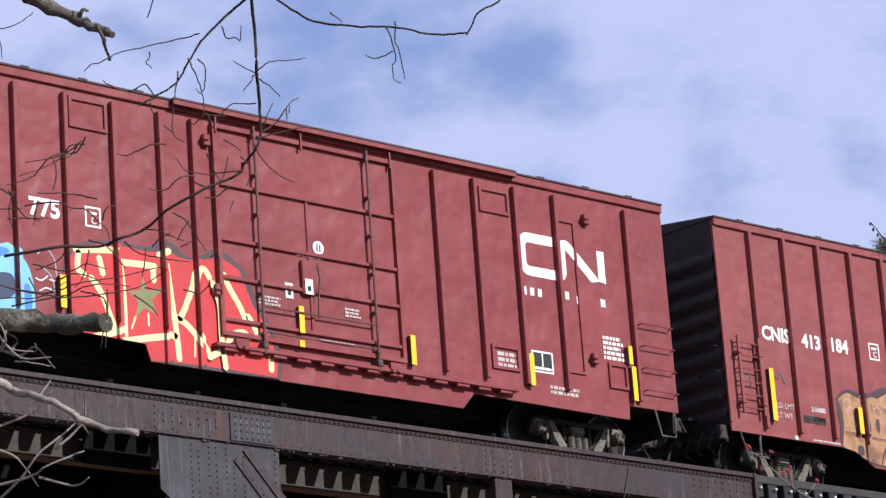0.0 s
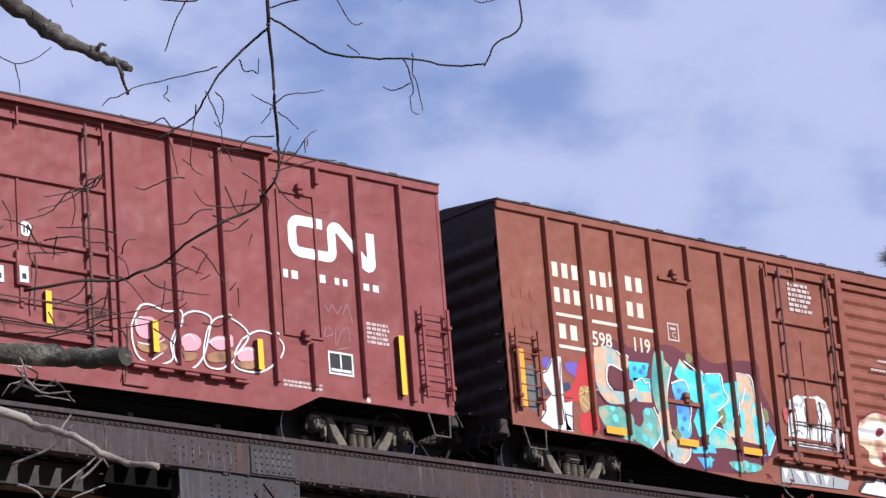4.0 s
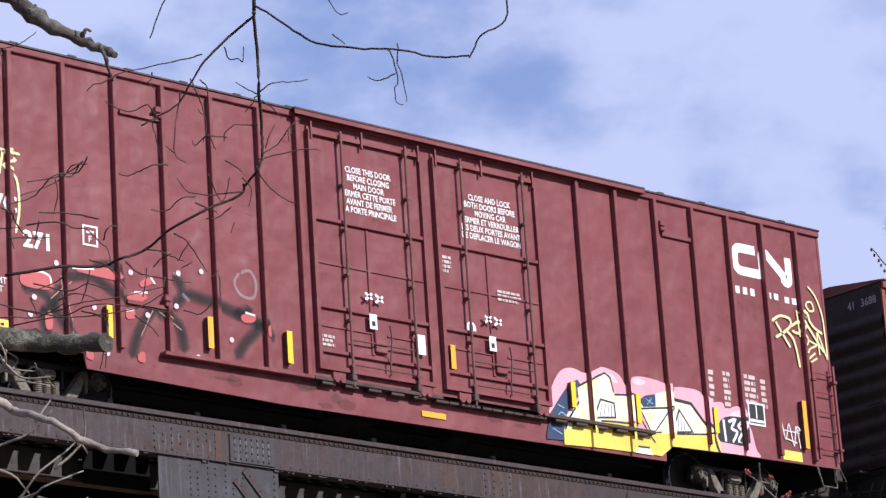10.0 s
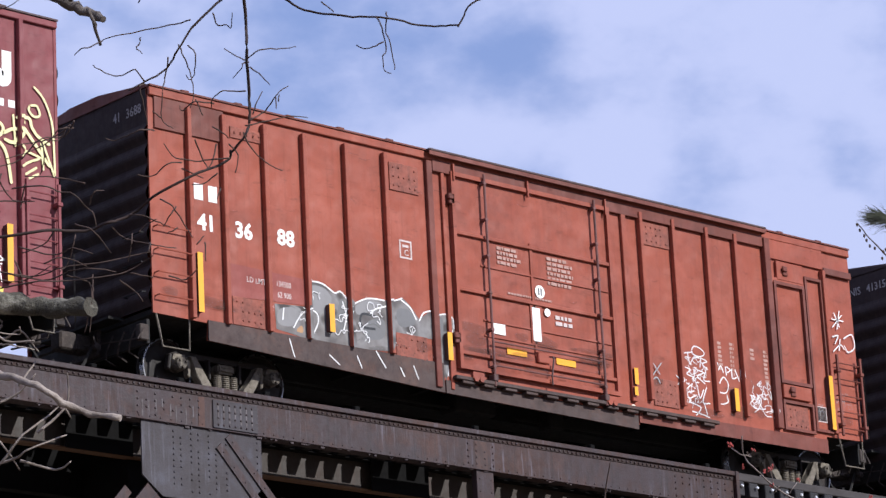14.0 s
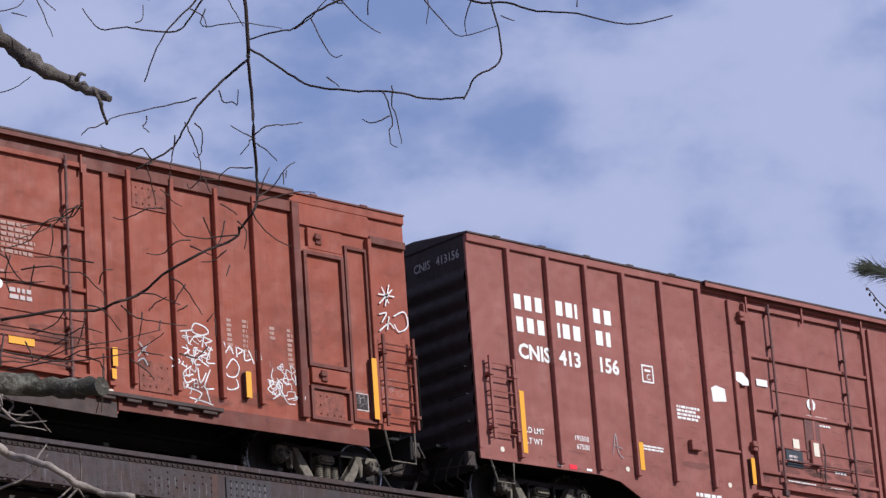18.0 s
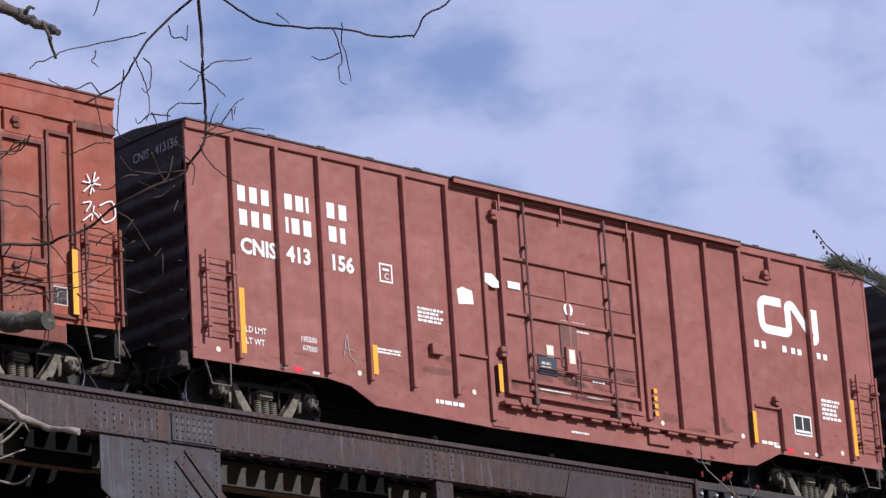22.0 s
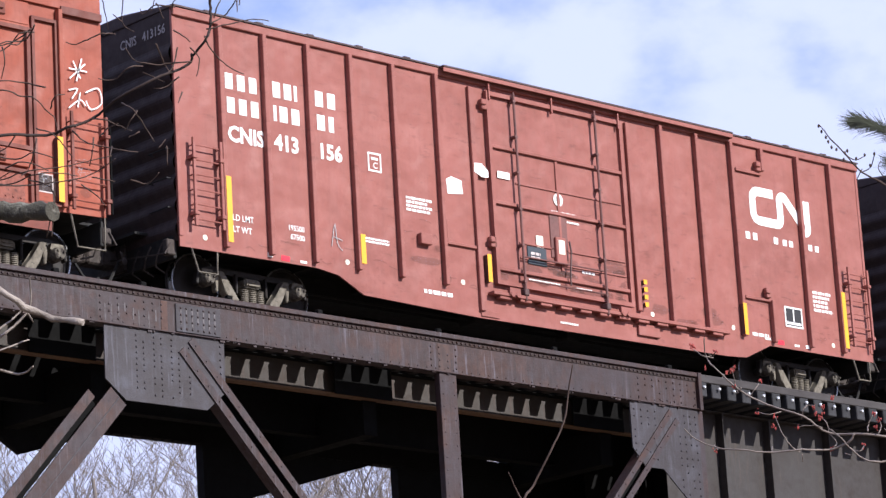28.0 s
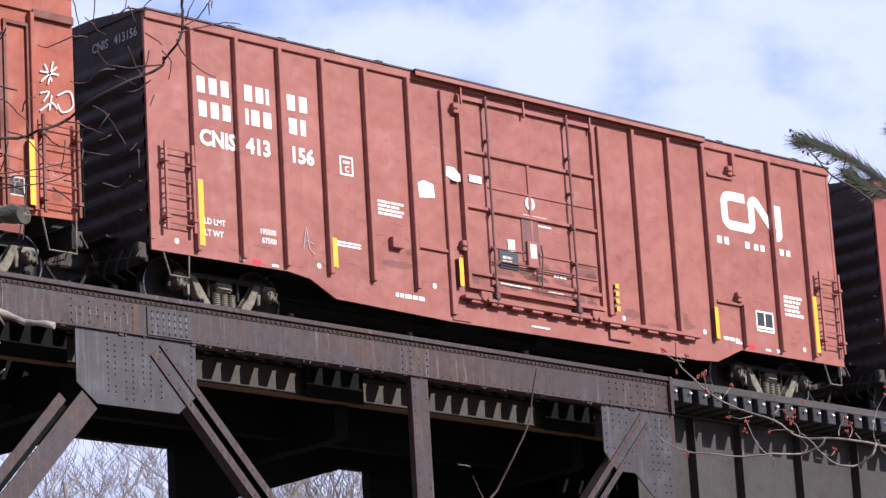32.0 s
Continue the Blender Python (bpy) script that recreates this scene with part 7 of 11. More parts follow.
    s.fill("aqua_fade", [(3.95, 2.31), (4.16, 2.15), (4.32, 2.13), (4.49, 1.95), (4.52, 2.13), (4.89, 2.16), (4.93, 1.9), (5.04, 1.72), (4.73, 1.5), (4.85, 1.43), (4.68, 1.27), (4.46, 1.07), (4.24, 1), (4.14, 1.27), (4.3, 1.55), (4.07, 1.65), (4.03, 1.91), (3.87, 1.96), (3.78, 2.03)], sharp=True)
    s.fill("teal_fade", [(4.38, 1.02), (4.64, 1.22), (4.87, 1.18), (5.04, 1.03), (5.15, 0.86), (4.84, 0.88), (4.56, 0.84), (4.33, 0.88)], [(4.89, 1.99), (5.2, 2.06), (5.28, 1.95), (5.19, 1.67), (5.09, 1.39), (5.15, 1.22), (5.28, 1.24), (5.27, 1.08), (5.02, 1.08), (4.85, 1.16), (4.81, 1.44), (4.95, 1.64)], [(4.52, 1.76), (4.88, 1.85), (4.93, 1.71), (4.7, 1.55)])
    s.fill("peach_fade", [(5.22, 2.23), (5.63, 2.23), (5.71, 1.83), (5.76, 1.48), (5.77, 1.01), (5.53, 1.03), (5.3, 1.04), (5.27, 1.41), (5.28, 1.77)], sharp=True)
    s.fill("aqua_fade", [(5.61, 1.81), (5.74, 1.65), (5.77, 1.01), (5.62, 1.03), (5.61, 1.46)], [(5.29, 1.59), (5.4, 1.63), (5.39, 1.25), (5.3, 1.08)])
    s.fill("azure_fade", [(5.82, 1.2), (5.97, 1.41), (6.13, 1.21), (5.92, 0.85), (5.78, 0.83)], [(4.14, 0.65), (4.56, 0.66), (4.31, 0.44)], [(4.01, 0.79), (4.58, 0.9), (4.62, 0.76), (4.05, 0.7)], sharp=True)
    s.fill("moss_fade", [(4.85, 0.67), (5.74, 0.69), (5.68, 0.56), (5.2, 0.48), (4.98, 0.53)])
    for x, z in ((2.25, 1.28), (2.3, 1.11), (3.05, 1.3), (3.08, 1.06), (2.94, 0.85), (3.09, 0.79), (5.09, 0.58), (5.32, 0.64), (5.5, 0.59)):
        s.fill("aqua", disc(x, z, 0.07, 9), wrap=False)
    for x, z in ((2.85, 2.01), (2.99, 1.98), (3.07, 2.06), (3.86, 1.75), (3.91, 1.59), (3.83, 1.4), (3.93, 1.28), (3.85, 1.1)):
        s.fill("blue", disc(x, z, 0.045, 9), wrap=False)
    for x, z in ((4.85, 1.47), (4.84, 1.37), (5.91, 1.6), (5.92, 1.51), (3.68, 1.05), (3.72, 0.98), (4.17, 2.35)):
        s.fill("olive", disc(x, z, 0.09, 9), wrap=False)
    s.fill("plum", [(2.31, 2.01), (2.56, 1.94), (2.57, 1.71), (2.48, 1.59), (2.29, 1.61), (2.2, 1.74), (2.22, 1.92)], [(3.61, 1.63), (3.75, 1.63), (3.73, 1.21), (3.68, 1.03), (3.56, 1.1), (3.54, 1.36)])
    s.stroke("white", 0.03, [(2.56, 1.94), (2.3, 2.01), (2.2, 1.91), (2.18, 1.7), (2.28, 1.58)], [(2.46, 2.26), (2.67, 2.12)], [(3.72, 2.13), (3.57, 1.72), (3.52, 1.36), (3.57, 1.02)], [(3.69, 1.86), (3.98, 1.95), (4.09, 1.79)], [(4.04, 2.28), (4.28, 2.16), (4.48, 1.93)], [(4.54, 2.12), (4.89, 2.16), (4.94, 1.9), (5.03, 1.72), (4.74, 1.5)])
    s.stroke("white", 0.028, [(4.85, 1.43), (4.46, 1.09)], [(5.22, 2.22), (5.63, 2.22), (5.71, 1.83), (5.78, 1.21)], [(4.03, 0.93), (3.95, 0.63), (3.79, 0.5)], [(3.21, 1.39), (3.31, 1.16), (3.31, 0.92), (3.09, 0.68)], [(5.35, 1.69), (5.42, 1.83), (5.48, 1.98), (5.47, 1.62), (5.51, 1.26), (5.53, 1.04)], [(6.12, 1.2), (5.92, 0.86)])
    s.stroke("white", 0.022, [(5.21, 1.94), (5.18, 1.58), (5.07, 1.3)], [(2.78, 1.64), (2.56, 1.57)], [(2.83, 1.79), (3, 1.86), (3.06, 1.78), (3.15, 1.81), (3.16, 1.69)], [(1.9, 2.17), (1.88, 1.83), (1.93, 1.53)], [(4.64, 1.22), (4.87, 1.17), (5.04, 1.01)], [(3.98, 1.07), (4.1, 1.44), (4.07, 1.7)])
    s.stroke("plum", 0.03, [(1.93, 2.23), (1.89, 2), (1.91, 1.66), (1.99, 1.48), (2.19, 1.33), (2.55, 1.36), (2.82, 1.5)], [(5.24, 2.25), (5.65, 2.26)], [(4.52, 2.15), (4.91, 2.19)])
    # white and silver drips on the plug door and the sill under it
    s.fill("coral", [(6.32, 1.74), (6.57, 1.74), (6.55, 1.5), (6.37, 1.44)], y=-0.032)
    s.fill("drip_fade", [(6.51, 1.88), (6.73, 2), (7.03, 2), (7.27, 2.05), (7.47, 1.96), (7.57, 1.7), (7.54, 1.04), (6.94, 1.03), (6.39, 1.03), (6.44, 1.46)], y=-0.034, sharp=True)
    s.fill("white", [(6.59, 1.76), (6.83, 1.82), (6.85, 1.43), (6.71, 1.14), (6.57, 1.14)], [(7.06, 1.77), (7.3, 1.74), (7.35, 1.4), (7.2, 1.11), (7.01, 1.12)], y=-0.036)
    s.stroke("black", 0.018, [(6.65, 1.76), (6.66, 1.4), (6.54, 1.1)], [(6.89, 1.81), (6.92, 1.43), (6.8, 1.09)], [(7.05, 1.8), (6.96, 1.35), (7.01, 1.08)], [(7.21, 1.78), (7.27, 1.39), (7.15, 1.06)], [(7.42, 1.68), (7.36, 1.31), (7.43, 1.06)], [(6.49, 1.29), (6.67, 1.36), (6.78, 1.31)], y=-0.039)
    s.stroke("white", 0.03, [(6.73, 1.91), (6.77, 1.6), (6.69, 1.22)], [(6.97, 1.9), (7.13, 1.64), (7.02, 1.22)], [(7.34, 1.85), (7.45, 1.5), (7.39, 1.13)], [(6.45, 1.12), (6.82, 1.09), (7.48, 1.08)], y=-0.041)
    s.fill("silver", [(6.18, 0.7), (7.52, 0.65), (7.9, 0.61), (7.82, 0.44), (6.91, 0.43), (6.16, 0.42)], sharp=True)
    s.fill("white", [(6.21, 0.67), (6.35, 0.67), (6.26, 0.46)], [(6.52, 0.65), (6.7, 0.66), (6.74, 0.46)], [(6.87, 0.64), (7.02, 0.64), (7.05, 0.46)], [(7.23, 0.63), (7.38, 0.63), (7.29, 0.47)], sharp=True)
    s.stroke("black", 0.025, [(6.42, 0.66), (6.47, 0.45)], [(6.77, 0.65), (6.82, 0.46)], [(7.12, 0.63), (7.15, 0.47)], [(7.49, 0.62), (7.46, 0.47)])
    s.fill("silver", [(7.53, 1.49), (7.62, 1.45), (7.58, 1.04), (7.5, 1.05)], y=-0.132)
    s.fill("white", [(7.66, 1.37), (7.76, 1.43), (7.7, 1.05)], y=-0.134)
    # cream bubble letters on the sliding door, their feet on the sill
    on_corrugated(slide, [[(8.14, 1.45), (8.2, 1.67), (8.57, 1.91), (8.89, 1.98), (9.17, 1.9), (9.3, 1.76), (9.59, 1.85), (9.8, 1.75), (9.85, 1.54), (10.16, 1.72), (10.4, 1.59), (10.41, 1.35), (10.52, 1.18), (10.65, 0.9), (9.96, 0.91), (9.15, 0.94), (8.53, 0.93), (8.46, 1.09), (8.45, 1.24), (8.16, 1.33)]], can("cream_fade"), prof)
    on_corrugated(slide, [[(8.2, 1.5), (8.49, 1.72), (8.93, 1.8), (9.1, 1.66), (8.89, 1.42), (8.33, 1.41)], [(9.35, 1.65), (9.49, 1.76), (9.64, 1.68), (9.59, 1.39), (9.42, 1.28), (9.33, 1.36)], [(9.88, 1.34), (10.1, 1.6), (10.21, 1.55), (10.16, 1.27), (9.94, 1.25)], [(8.55, 1.08), (8.76, 1.09), (8.78, 0.98), (8.55, 0.97)]], can("white"), prof)
    on_corrugated(slide, [[(9.98, 1.11), (10.19, 1.11), (10.25, 0.95), (9.99, 0.95)]], can("white"), prof)
    on_corrugated(slide, [[(9.17, 1.9), (9.24, 1.77), (9.34, 1.69), (9.28, 1.47), (9.2, 1.35), (9.33, 1.23), (9.24, 1.25), (9.03, 1.37), (9.15, 1.53)], [(9.68, 1.8), (9.8, 1.7), (9.84, 1.5), (9.7, 1.26), (9.6, 1.3), (9.67, 1.54)], [(10.24, 1.66), (10.39, 1.54), (10.36, 1.35), (10.24, 1.23), (10.11, 1.3), (10.23, 1.47)], [(8.72, 1.61), (8.85, 1.66), (8.95, 1.6), (8.86, 1.49), (8.73, 1.48)]], can("maroon"), prof)
    on_corrugated(slide, [[(8.8, 1.21), (8.93, 1.22), (8.97, 0.93), (8.84, 0.95)], [(10.15, 1.21), (10.31, 1.2), (10.56, 0.91), (10.41, 0.91)], [(8.14, 1.45), (8.2, 1.67), (8.57, 1.91), (8.89, 1.98), (9.17, 1.9), (9.13, 1.85), (8.86, 1.93), (8.59, 1.87), (8.26, 1.65), (8.21, 1.46)]], can("maroon"), prof)
    s.fill("smoke", [(8.07, 0.42), (8.32, 0.68), (8.75, 0.86), (10.77, 0.81), (10.74, 0.41), (9.32, 0.39), (8.58, 0.4)])
    s.fill("white", [(8.16, 0.43), (8.34, 0.61), (8.55, 0.63), (8.72, 0.79), (8.85, 0.62), (8.99, 0.76), (9.24, 0.74), (9.08, 0.44), (8.83, 0.41), (8.46, 0.42)], [(9.14, 0.42), (9.34, 0.75), (9.51, 0.77), (9.57, 0.59), (9.73, 0.64), (9.76, 0.42), (9.32, 0.4)], [(9.94, 0.84), (10.38, 0.82), (10.52, 0.43), (9.95, 0.37)], sharp=True)
    s.fill("maroon", [(9.21, 0.76), (9.34, 0.77), (9.05, 0.42)], [(9.59, 0.8), (9.8, 0.73), (9.85, 0.39), (9.99, 0.4), (9.93, 0.65), (9.77, 0.81)], [(10.43, 0.8), (10.54, 0.44), (10.75, 0.46), (10.62, 0.77)], [(8.68, 0.79), (8.79, 0.78), (8.75, 0.64)], sharp=True)
    s.fill("lemon", [(10.71, 0.8), (11.07, 0.78), (11.09, 0.47), (10.75, 0.43)])
    s.fill("yellow", [(9.99, 0.7), (10.44, 0.7), (10.45, 0.61), (9.99, 0.61)])
    s.smudges(sx0 + 0.1, 2.2, sx1 - 0.2, 2.95, 16, 11, -0.07), s.smudges(sx0 + 0.1, 0.9, sx1 - 0.2, 2.0, 14, 12, -0.07)
    # yellow rim, then the blue and lilac letters with black outlines and tan shadows
    s.fill("lemon", [(11.68, 2.07), (11.84, 2.23), (12.02, 2.32), (12.26, 2.31), (12.42, 2.15), (12.06, 2.05)], [(11.12, 1.48), (11.27, 1.67), (11.43, 1.63), (11.39, 1.16), (11.1, 1.3)], [(13.02, 2.22), (13.38, 2.12), (13.86, 2.06), (14.61, 2.08), (15.15, 2.02), (15.16, 2.16), (14.5, 2.26), (13.64, 2.25), (13.09, 2.28)], [(15.87, 2.16), (16.09, 2.17), (16.37, 2.08), (16.51, 2), (16.07, 1.98)])
    s.fill("lemon", [(16.95, 1.78), (17.12, 1.76), (17.16, 1.44), (17.21, 1.31), (17.03, 1.41)], [(17.19, 1.57), (17.36, 1.54), (17.42, 1.38), (17.56, 1.22), (17.32, 1.31)], [(17.24, 1.24), (17.46, 1.17), (17.56, 0.86), (17.68, 0.75), (17.2, 0.7)], [(10.86, 1.07), (11.24, 1.18), (11.29, 0.91), (10.9, 0.86)])
    s.fill("black", [(11.26, 1.16), (11.42, 1.54), (11.49, 2.04), (11.89, 2.12), (12.54, 2.17), (13.1, 2.16), (13.39, 2.01), (13.86, 1.98), (14.3, 2.09), (14.61, 2.04), (15.11, 2.01), (15.5, 2.06), (16.01, 1.99), (16.49, 2), (16.81, 1.9), (16.97, 1.52), (17.12, 1.15), (17.2, 0.7), (16.13, 0.72), (15.94, 0.74), (14.95, 0.44), (14.32, 0.42), (13.35, 0.44), (12.51, 0.43), (12.04, 0.44), (11.21, 0.46)], sharp=True)
    s.fill("blue_fade", [(11.35, 1.17), (11.47, 1.55), (11.55, 1.99), (11.88, 2.07), (12.54, 2.11), (13.04, 2.1), (13.34, 1.95), (13.83, 1.92), (14.28, 2.03), (14.58, 1.98), (15.11, 1.95), (15.47, 2), (15.98, 1.93), (16.43, 1.94), (16.73, 1.84), (16.88, 1.49), (17.04, 1.12), (17.11, 0.76), (16.16, 0.79), (15.94, 0.81), (14.96, 0.52), (14.35, 0.49), (13.35, 0.51), (12.51, 0.5), (12.07, 0.51), (11.3, 0.53)], sharp=True)
    s.fill("lilac_fade", [(11.84, 2.01), (12.08, 1.97), (12.02, 1.24), (11.69, 1.27), (11.68, 1.58)], [(13.07, 2.04), (13.32, 2.05), (13.57, 1.9), (13.61, 1.7), (13.57, 1.51), (13.83, 1.4), (13.99, 1.24), (14.23, 0.97), (13.82, 0.97), (13.71, 1.2), (13.43, 1.31), (12.99, 1.25), (13.13, 1.54), (13, 1.71)], [(13.6, 1.83), (13.85, 1.95), (14.17, 2.02), (14.44, 1.97), (14.55, 1.8), (14.09, 1.79), (13.64, 1.68)], [(14.66, 2.01), (15, 2.04), (15.12, 1.85), (15.02, 1.46), (15.11, 1.17), (14.82, 1.18), (14.72, 1.42), (14.72, 1.75)], sharp=True)
    s.fill("blue_fade", [(12.13, 1.93), (12.35, 1.85), (12.5, 1.6), (12.78, 1.27), (12.85, 1.03), (12.24, 0.91), (12.22, 1.28), (12.1, 1.54)], [(14.82, 1.03), (15.28, 1.04), (15.36, 0.55), (14.95, 0.5), (14.85, 0.78)], [(11.62, 0.76), (12.06, 0.74), (12.56, 0.75), (12.59, 0.45), (12.1, 0.46)], [(12.59, 2.08), (12.81, 2.09), (12.8, 1.57), (12.6, 1.57)], sharp=True)
    s.fill("azure_fade", [(12.88, 2.08), (13.05, 2.06), (13, 1.28), (12.83, 1.21)], [(16.22, 1.74), (16.53, 1.94), (16.81, 1.85), (16.83, 1.5), (16.72, 1.2), (16.95, 0.82), (16.53, 0.81), (16.42, 1.26), (16.55, 1.61), (16.3, 1.65)], [(11.29, 0.74), (11.61, 0.82), (11.89, 0.52), (12.01, 0.45), (11.27, 0.47)])
    s.fill("frost", [(14.11, 1.83), (14.48, 1.9), (14.37, 1.41), (14.04, 1.41)], [(15.04, 1.56), (15.34, 1.76), (15.49, 1.73), (15.5, 1.22), (15.34, 1.03), (15.15, 1.29)], [(16.92, 1.67), (17.08, 1.45), (17.11, 0.96), (17.14, 0.75), (16.85, 0.76), (16.84, 1.21)], [(13.97, 1.39), (14.43, 1.4), (14.33, 1.03), (14.19, 1.06)], sharp=True)
    s.fill("lilac_fade", [(15.51, 2.03), (16.02, 2.01), (15.95, 1.61), (15.51, 1.65)], [(13.78, 0.81), (14.32, 0.88), (14.37, 0.66), (14.02, 0.48), (13.77, 0.64)], [(14.39, 0.73), (14.75, 0.87), (14.79, 0.62), (14.52, 0.52)], [(16.49, 1.36), (16.65, 1.4), (16.68, 1.17), (16.51, 1.11)], sharp=True)
    s.fill("moss_fade", [(12.86, 1.2), (13.12, 1.28), (13.31, 1.06), (13.21, 0.85), (12.96, 0.91)], [(15.53, 1.17), (15.93, 1.31), (16.17, 0.89), (16.08, 0.77), (15.49, 0.79), (15.1, 0.91)], [(12.66, 0.69), (13.02, 0.81), (13.39, 0.77), (13.5, 0.51), (13.1, 0.42), (12.64, 0.46)])
    s.fill("sand", [(11.51, 1.98), (11.74, 2.04), (11.76, 1.91), (11.65, 1.48), (11.53, 1.27), (11.42, 1.3), (11.46, 1.73)], [(12.28, 2.06), (12.48, 2.07), (12.59, 1.79), (12.56, 1.59), (12.4, 1.67), (12.34, 1.94)], [(13.79, 1.67), (13.98, 1.74), (14.02, 1.47), (13.86, 1.39), (13.74, 1.48)], [(14.57, 1.98), (14.68, 1.79), (14.68, 1.42), (14.77, 1.13), (14.58, 1.11), (14.47, 1.39)])
    s.fill("sand", [(13.3, 1.24), (13.54, 1.22), (13.69, 1.01), (13.4, 1.05)], [(15.47, 1.28), (15.81, 1.43), (15.79, 1.31), (15.49, 1.17)], [(16.05, 1.91), (16.34, 1.94), (16.26, 1.78), (16.05, 1.77)], [(13.5, 0.81), (13.73, 0.81), (13.68, 0.63), (13.53, 0.59)])
    s.fill("sand", [(14.02, 0.46), (14.84, 0.64), (14.9, 0.47), (14.32, 0.4)], [(16.3, 1.67), (16.43, 1.52), (16.46, 1.36), (16.31, 1.43)], [(11.78, 0.87), (12.07, 0.85), (12.04, 0.72), (11.76, 0.76)], [(10.91, 0.67), (11.25, 0.68), (11.26, 0.52), (10.94, 0.52)])
    s.fill("lemon", [(15.31, 0.64), (15.76, 0.8), (15.81, 0.64), (15.32, 0.52)], [(12.68, 2), (12.78, 2), (12.77, 1.9), (12.67, 1.88)], [(12.66, 1.81), (12.76, 1.81), (12.75, 1.73), (12.66, 1.73)])
    s.fill("pink", [(15.5, 1.49), (15.73, 1.47), (15.48, 1.27)])
    for x, z in ((13.19, 1.81), (13.26, 1.71), (13.39, 1.81), (13.44, 1.64), (13.31, 1.67), (13.44, 1.75), (15.68, 1.92), (15.73, 1.73), (15.87, 1.71), (14.19, 1.62), (14.3, 1.74), (14.82, 1.89), (14.89, 1.73), (14.83, 1.48), (11.86, 1.78), (11.93, 1.61), (11.87, 1.44)):
        s.fill("violet", disc(x, z, 0.06, 8), wrap=False)
    for x, z in ((13.92, 0.73), (14.03, 0.63), (14.15, 0.77), (14.54, 0.68), (14.67, 0.76), (13.84, 1.14), (16.52, 1.27)):
        s.fill("violet", disc(x, z, 0.07, 8), wrap=False)
    for x, z in ((12.33, 1.33), (13.39, 0.61), (12.4, 0.54), (16.66, 1.05)):
        s.stroke("sky", 0.02, disc(x, z, 0.11, 10), wrap=False)
    for x, z in ((11.83, 1.49), (11.88, 1.38), (13.07, 1.95), (14.97, 1.88), (16.54, 0.94), (16.67, 0.89)):
        s.fill("silver", disc(x, z, 0.03, 7), wrap=False)
    s.stroke("black", 0.045, [(12.12, 2), (12.09, 1.45), (12.24, 1.24), (12.28, 0.93)], [(12.85, 2.1), (12.84, 1.55), (12.92, 1.19)], [(13, 1.24), (13.43, 1.29), (13.71, 1.09), (13.82, 0.94)], [(13.63, 1.68), (13.81, 1.47), (14.16, 1.01)], [(14.54, 1.87), (14.42, 1.38), (14.52, 1)], [(15.05, 1.56), (15.27, 1.38), (15.09, 1.23), (15.34, 1.05)])
    s.stroke("black", 0.04, [(15.48, 1.23), (15.82, 1.45), (16.15, 1.47)], [(16.29, 1.66), (16.54, 1.44), (16.71, 1.22)], [(11.62, 0.76), (11.88, 0.59), (12.04, 0.46)], [(11.65, 0.76), (11.58, 0.63), (11.72, 0.63)], [(13.04, 1.7), (13.17, 1.55), (13.01, 1.28)], [(16.05, 1.97), (16, 1.68), (16.14, 1.41), (16.17, 0.89)])
    s.stroke("black", 0.02, [(11.49, 1.64), (11.7, 1.65)], [(11.47, 1.58), (11.68, 1.59)], [(12.28, 1.89), (12.47, 1.89)], [(13.77, 1.6), (13.99, 1.6)], [(13.77, 1.54), (14, 1.54)], [(13.32, 1.17), (13.58, 1.15)])
    s.stroke("white", 0.025, [(15.77, 1.25), (15.65, 1.05), (15.57, 0.82)], [(15.96, 1.28), (15.91, 1.08), (15.75, 0.82)], [(15.85, 1.28), (15.75, 1.03), (15.66, 0.81)], [(11.41, 0.64), (11.49, 0.58), (11.42, 0.52)], [(13.07, 2.02), (13.32, 2.02), (13.58, 1.87)], [(15.53, 2.02), (16.01, 1.99)])
    s.stroke("pink", 0.02, [(13.06, 2.07), (13.34, 2.07), (13.6, 1.91)], [(12.35, 1.85), (12.51, 1.58), (12.79, 1.25)])
    s.stroke("black", 0.03, [(11.84, 2.01), (12.08, 1.97), (12.02, 1.24), (11.69, 1.27), (11.68, 1.58), (11.84, 2.01)], [(13.07, 2.04), (13.32, 2.05), (13.57, 1.9), (13.61, 1.7), (13.57, 1.51), (13.83, 1.4), (13.99, 1.24), (14.23, 0.97), (13.82, 0.97), (13.71, 1.2), (13.43, 1.31), (12.99, 1.25), (13.13, 1.54), (13, 1.71), (13.07, 2.04)], [(13.6, 1.83), (13.85, 1.95), (14.17, 2.02), (14.44, 1.97), (14.55, 1.8), (14.09, 1.79), (13.64, 1.68), (13.6, 1.83)], [(14.66, 2.01), (15, 2.04), (15.12, 1.85), (15.02, 1.46), (15.11, 1.17), (14.82, 1.18), (14.72, 1.42), (14.72, 1.75), (14.66, 2.01)], [(12.88, 2.08), (13.05, 2.06), (13, 1.28), (12.83, 1.21), (12.88, 2.08)], [(16.22, 1.74), (16.53, 1.94), (16.81, 1.85), (16.83, 1.5), (16.72, 1.2), (16.95, 0.82), (16.53, 0.81), (16.42, 1.26), (16.55, 1.61), (16.3, 1.65), (16.22, 1.74)], sharp=True)
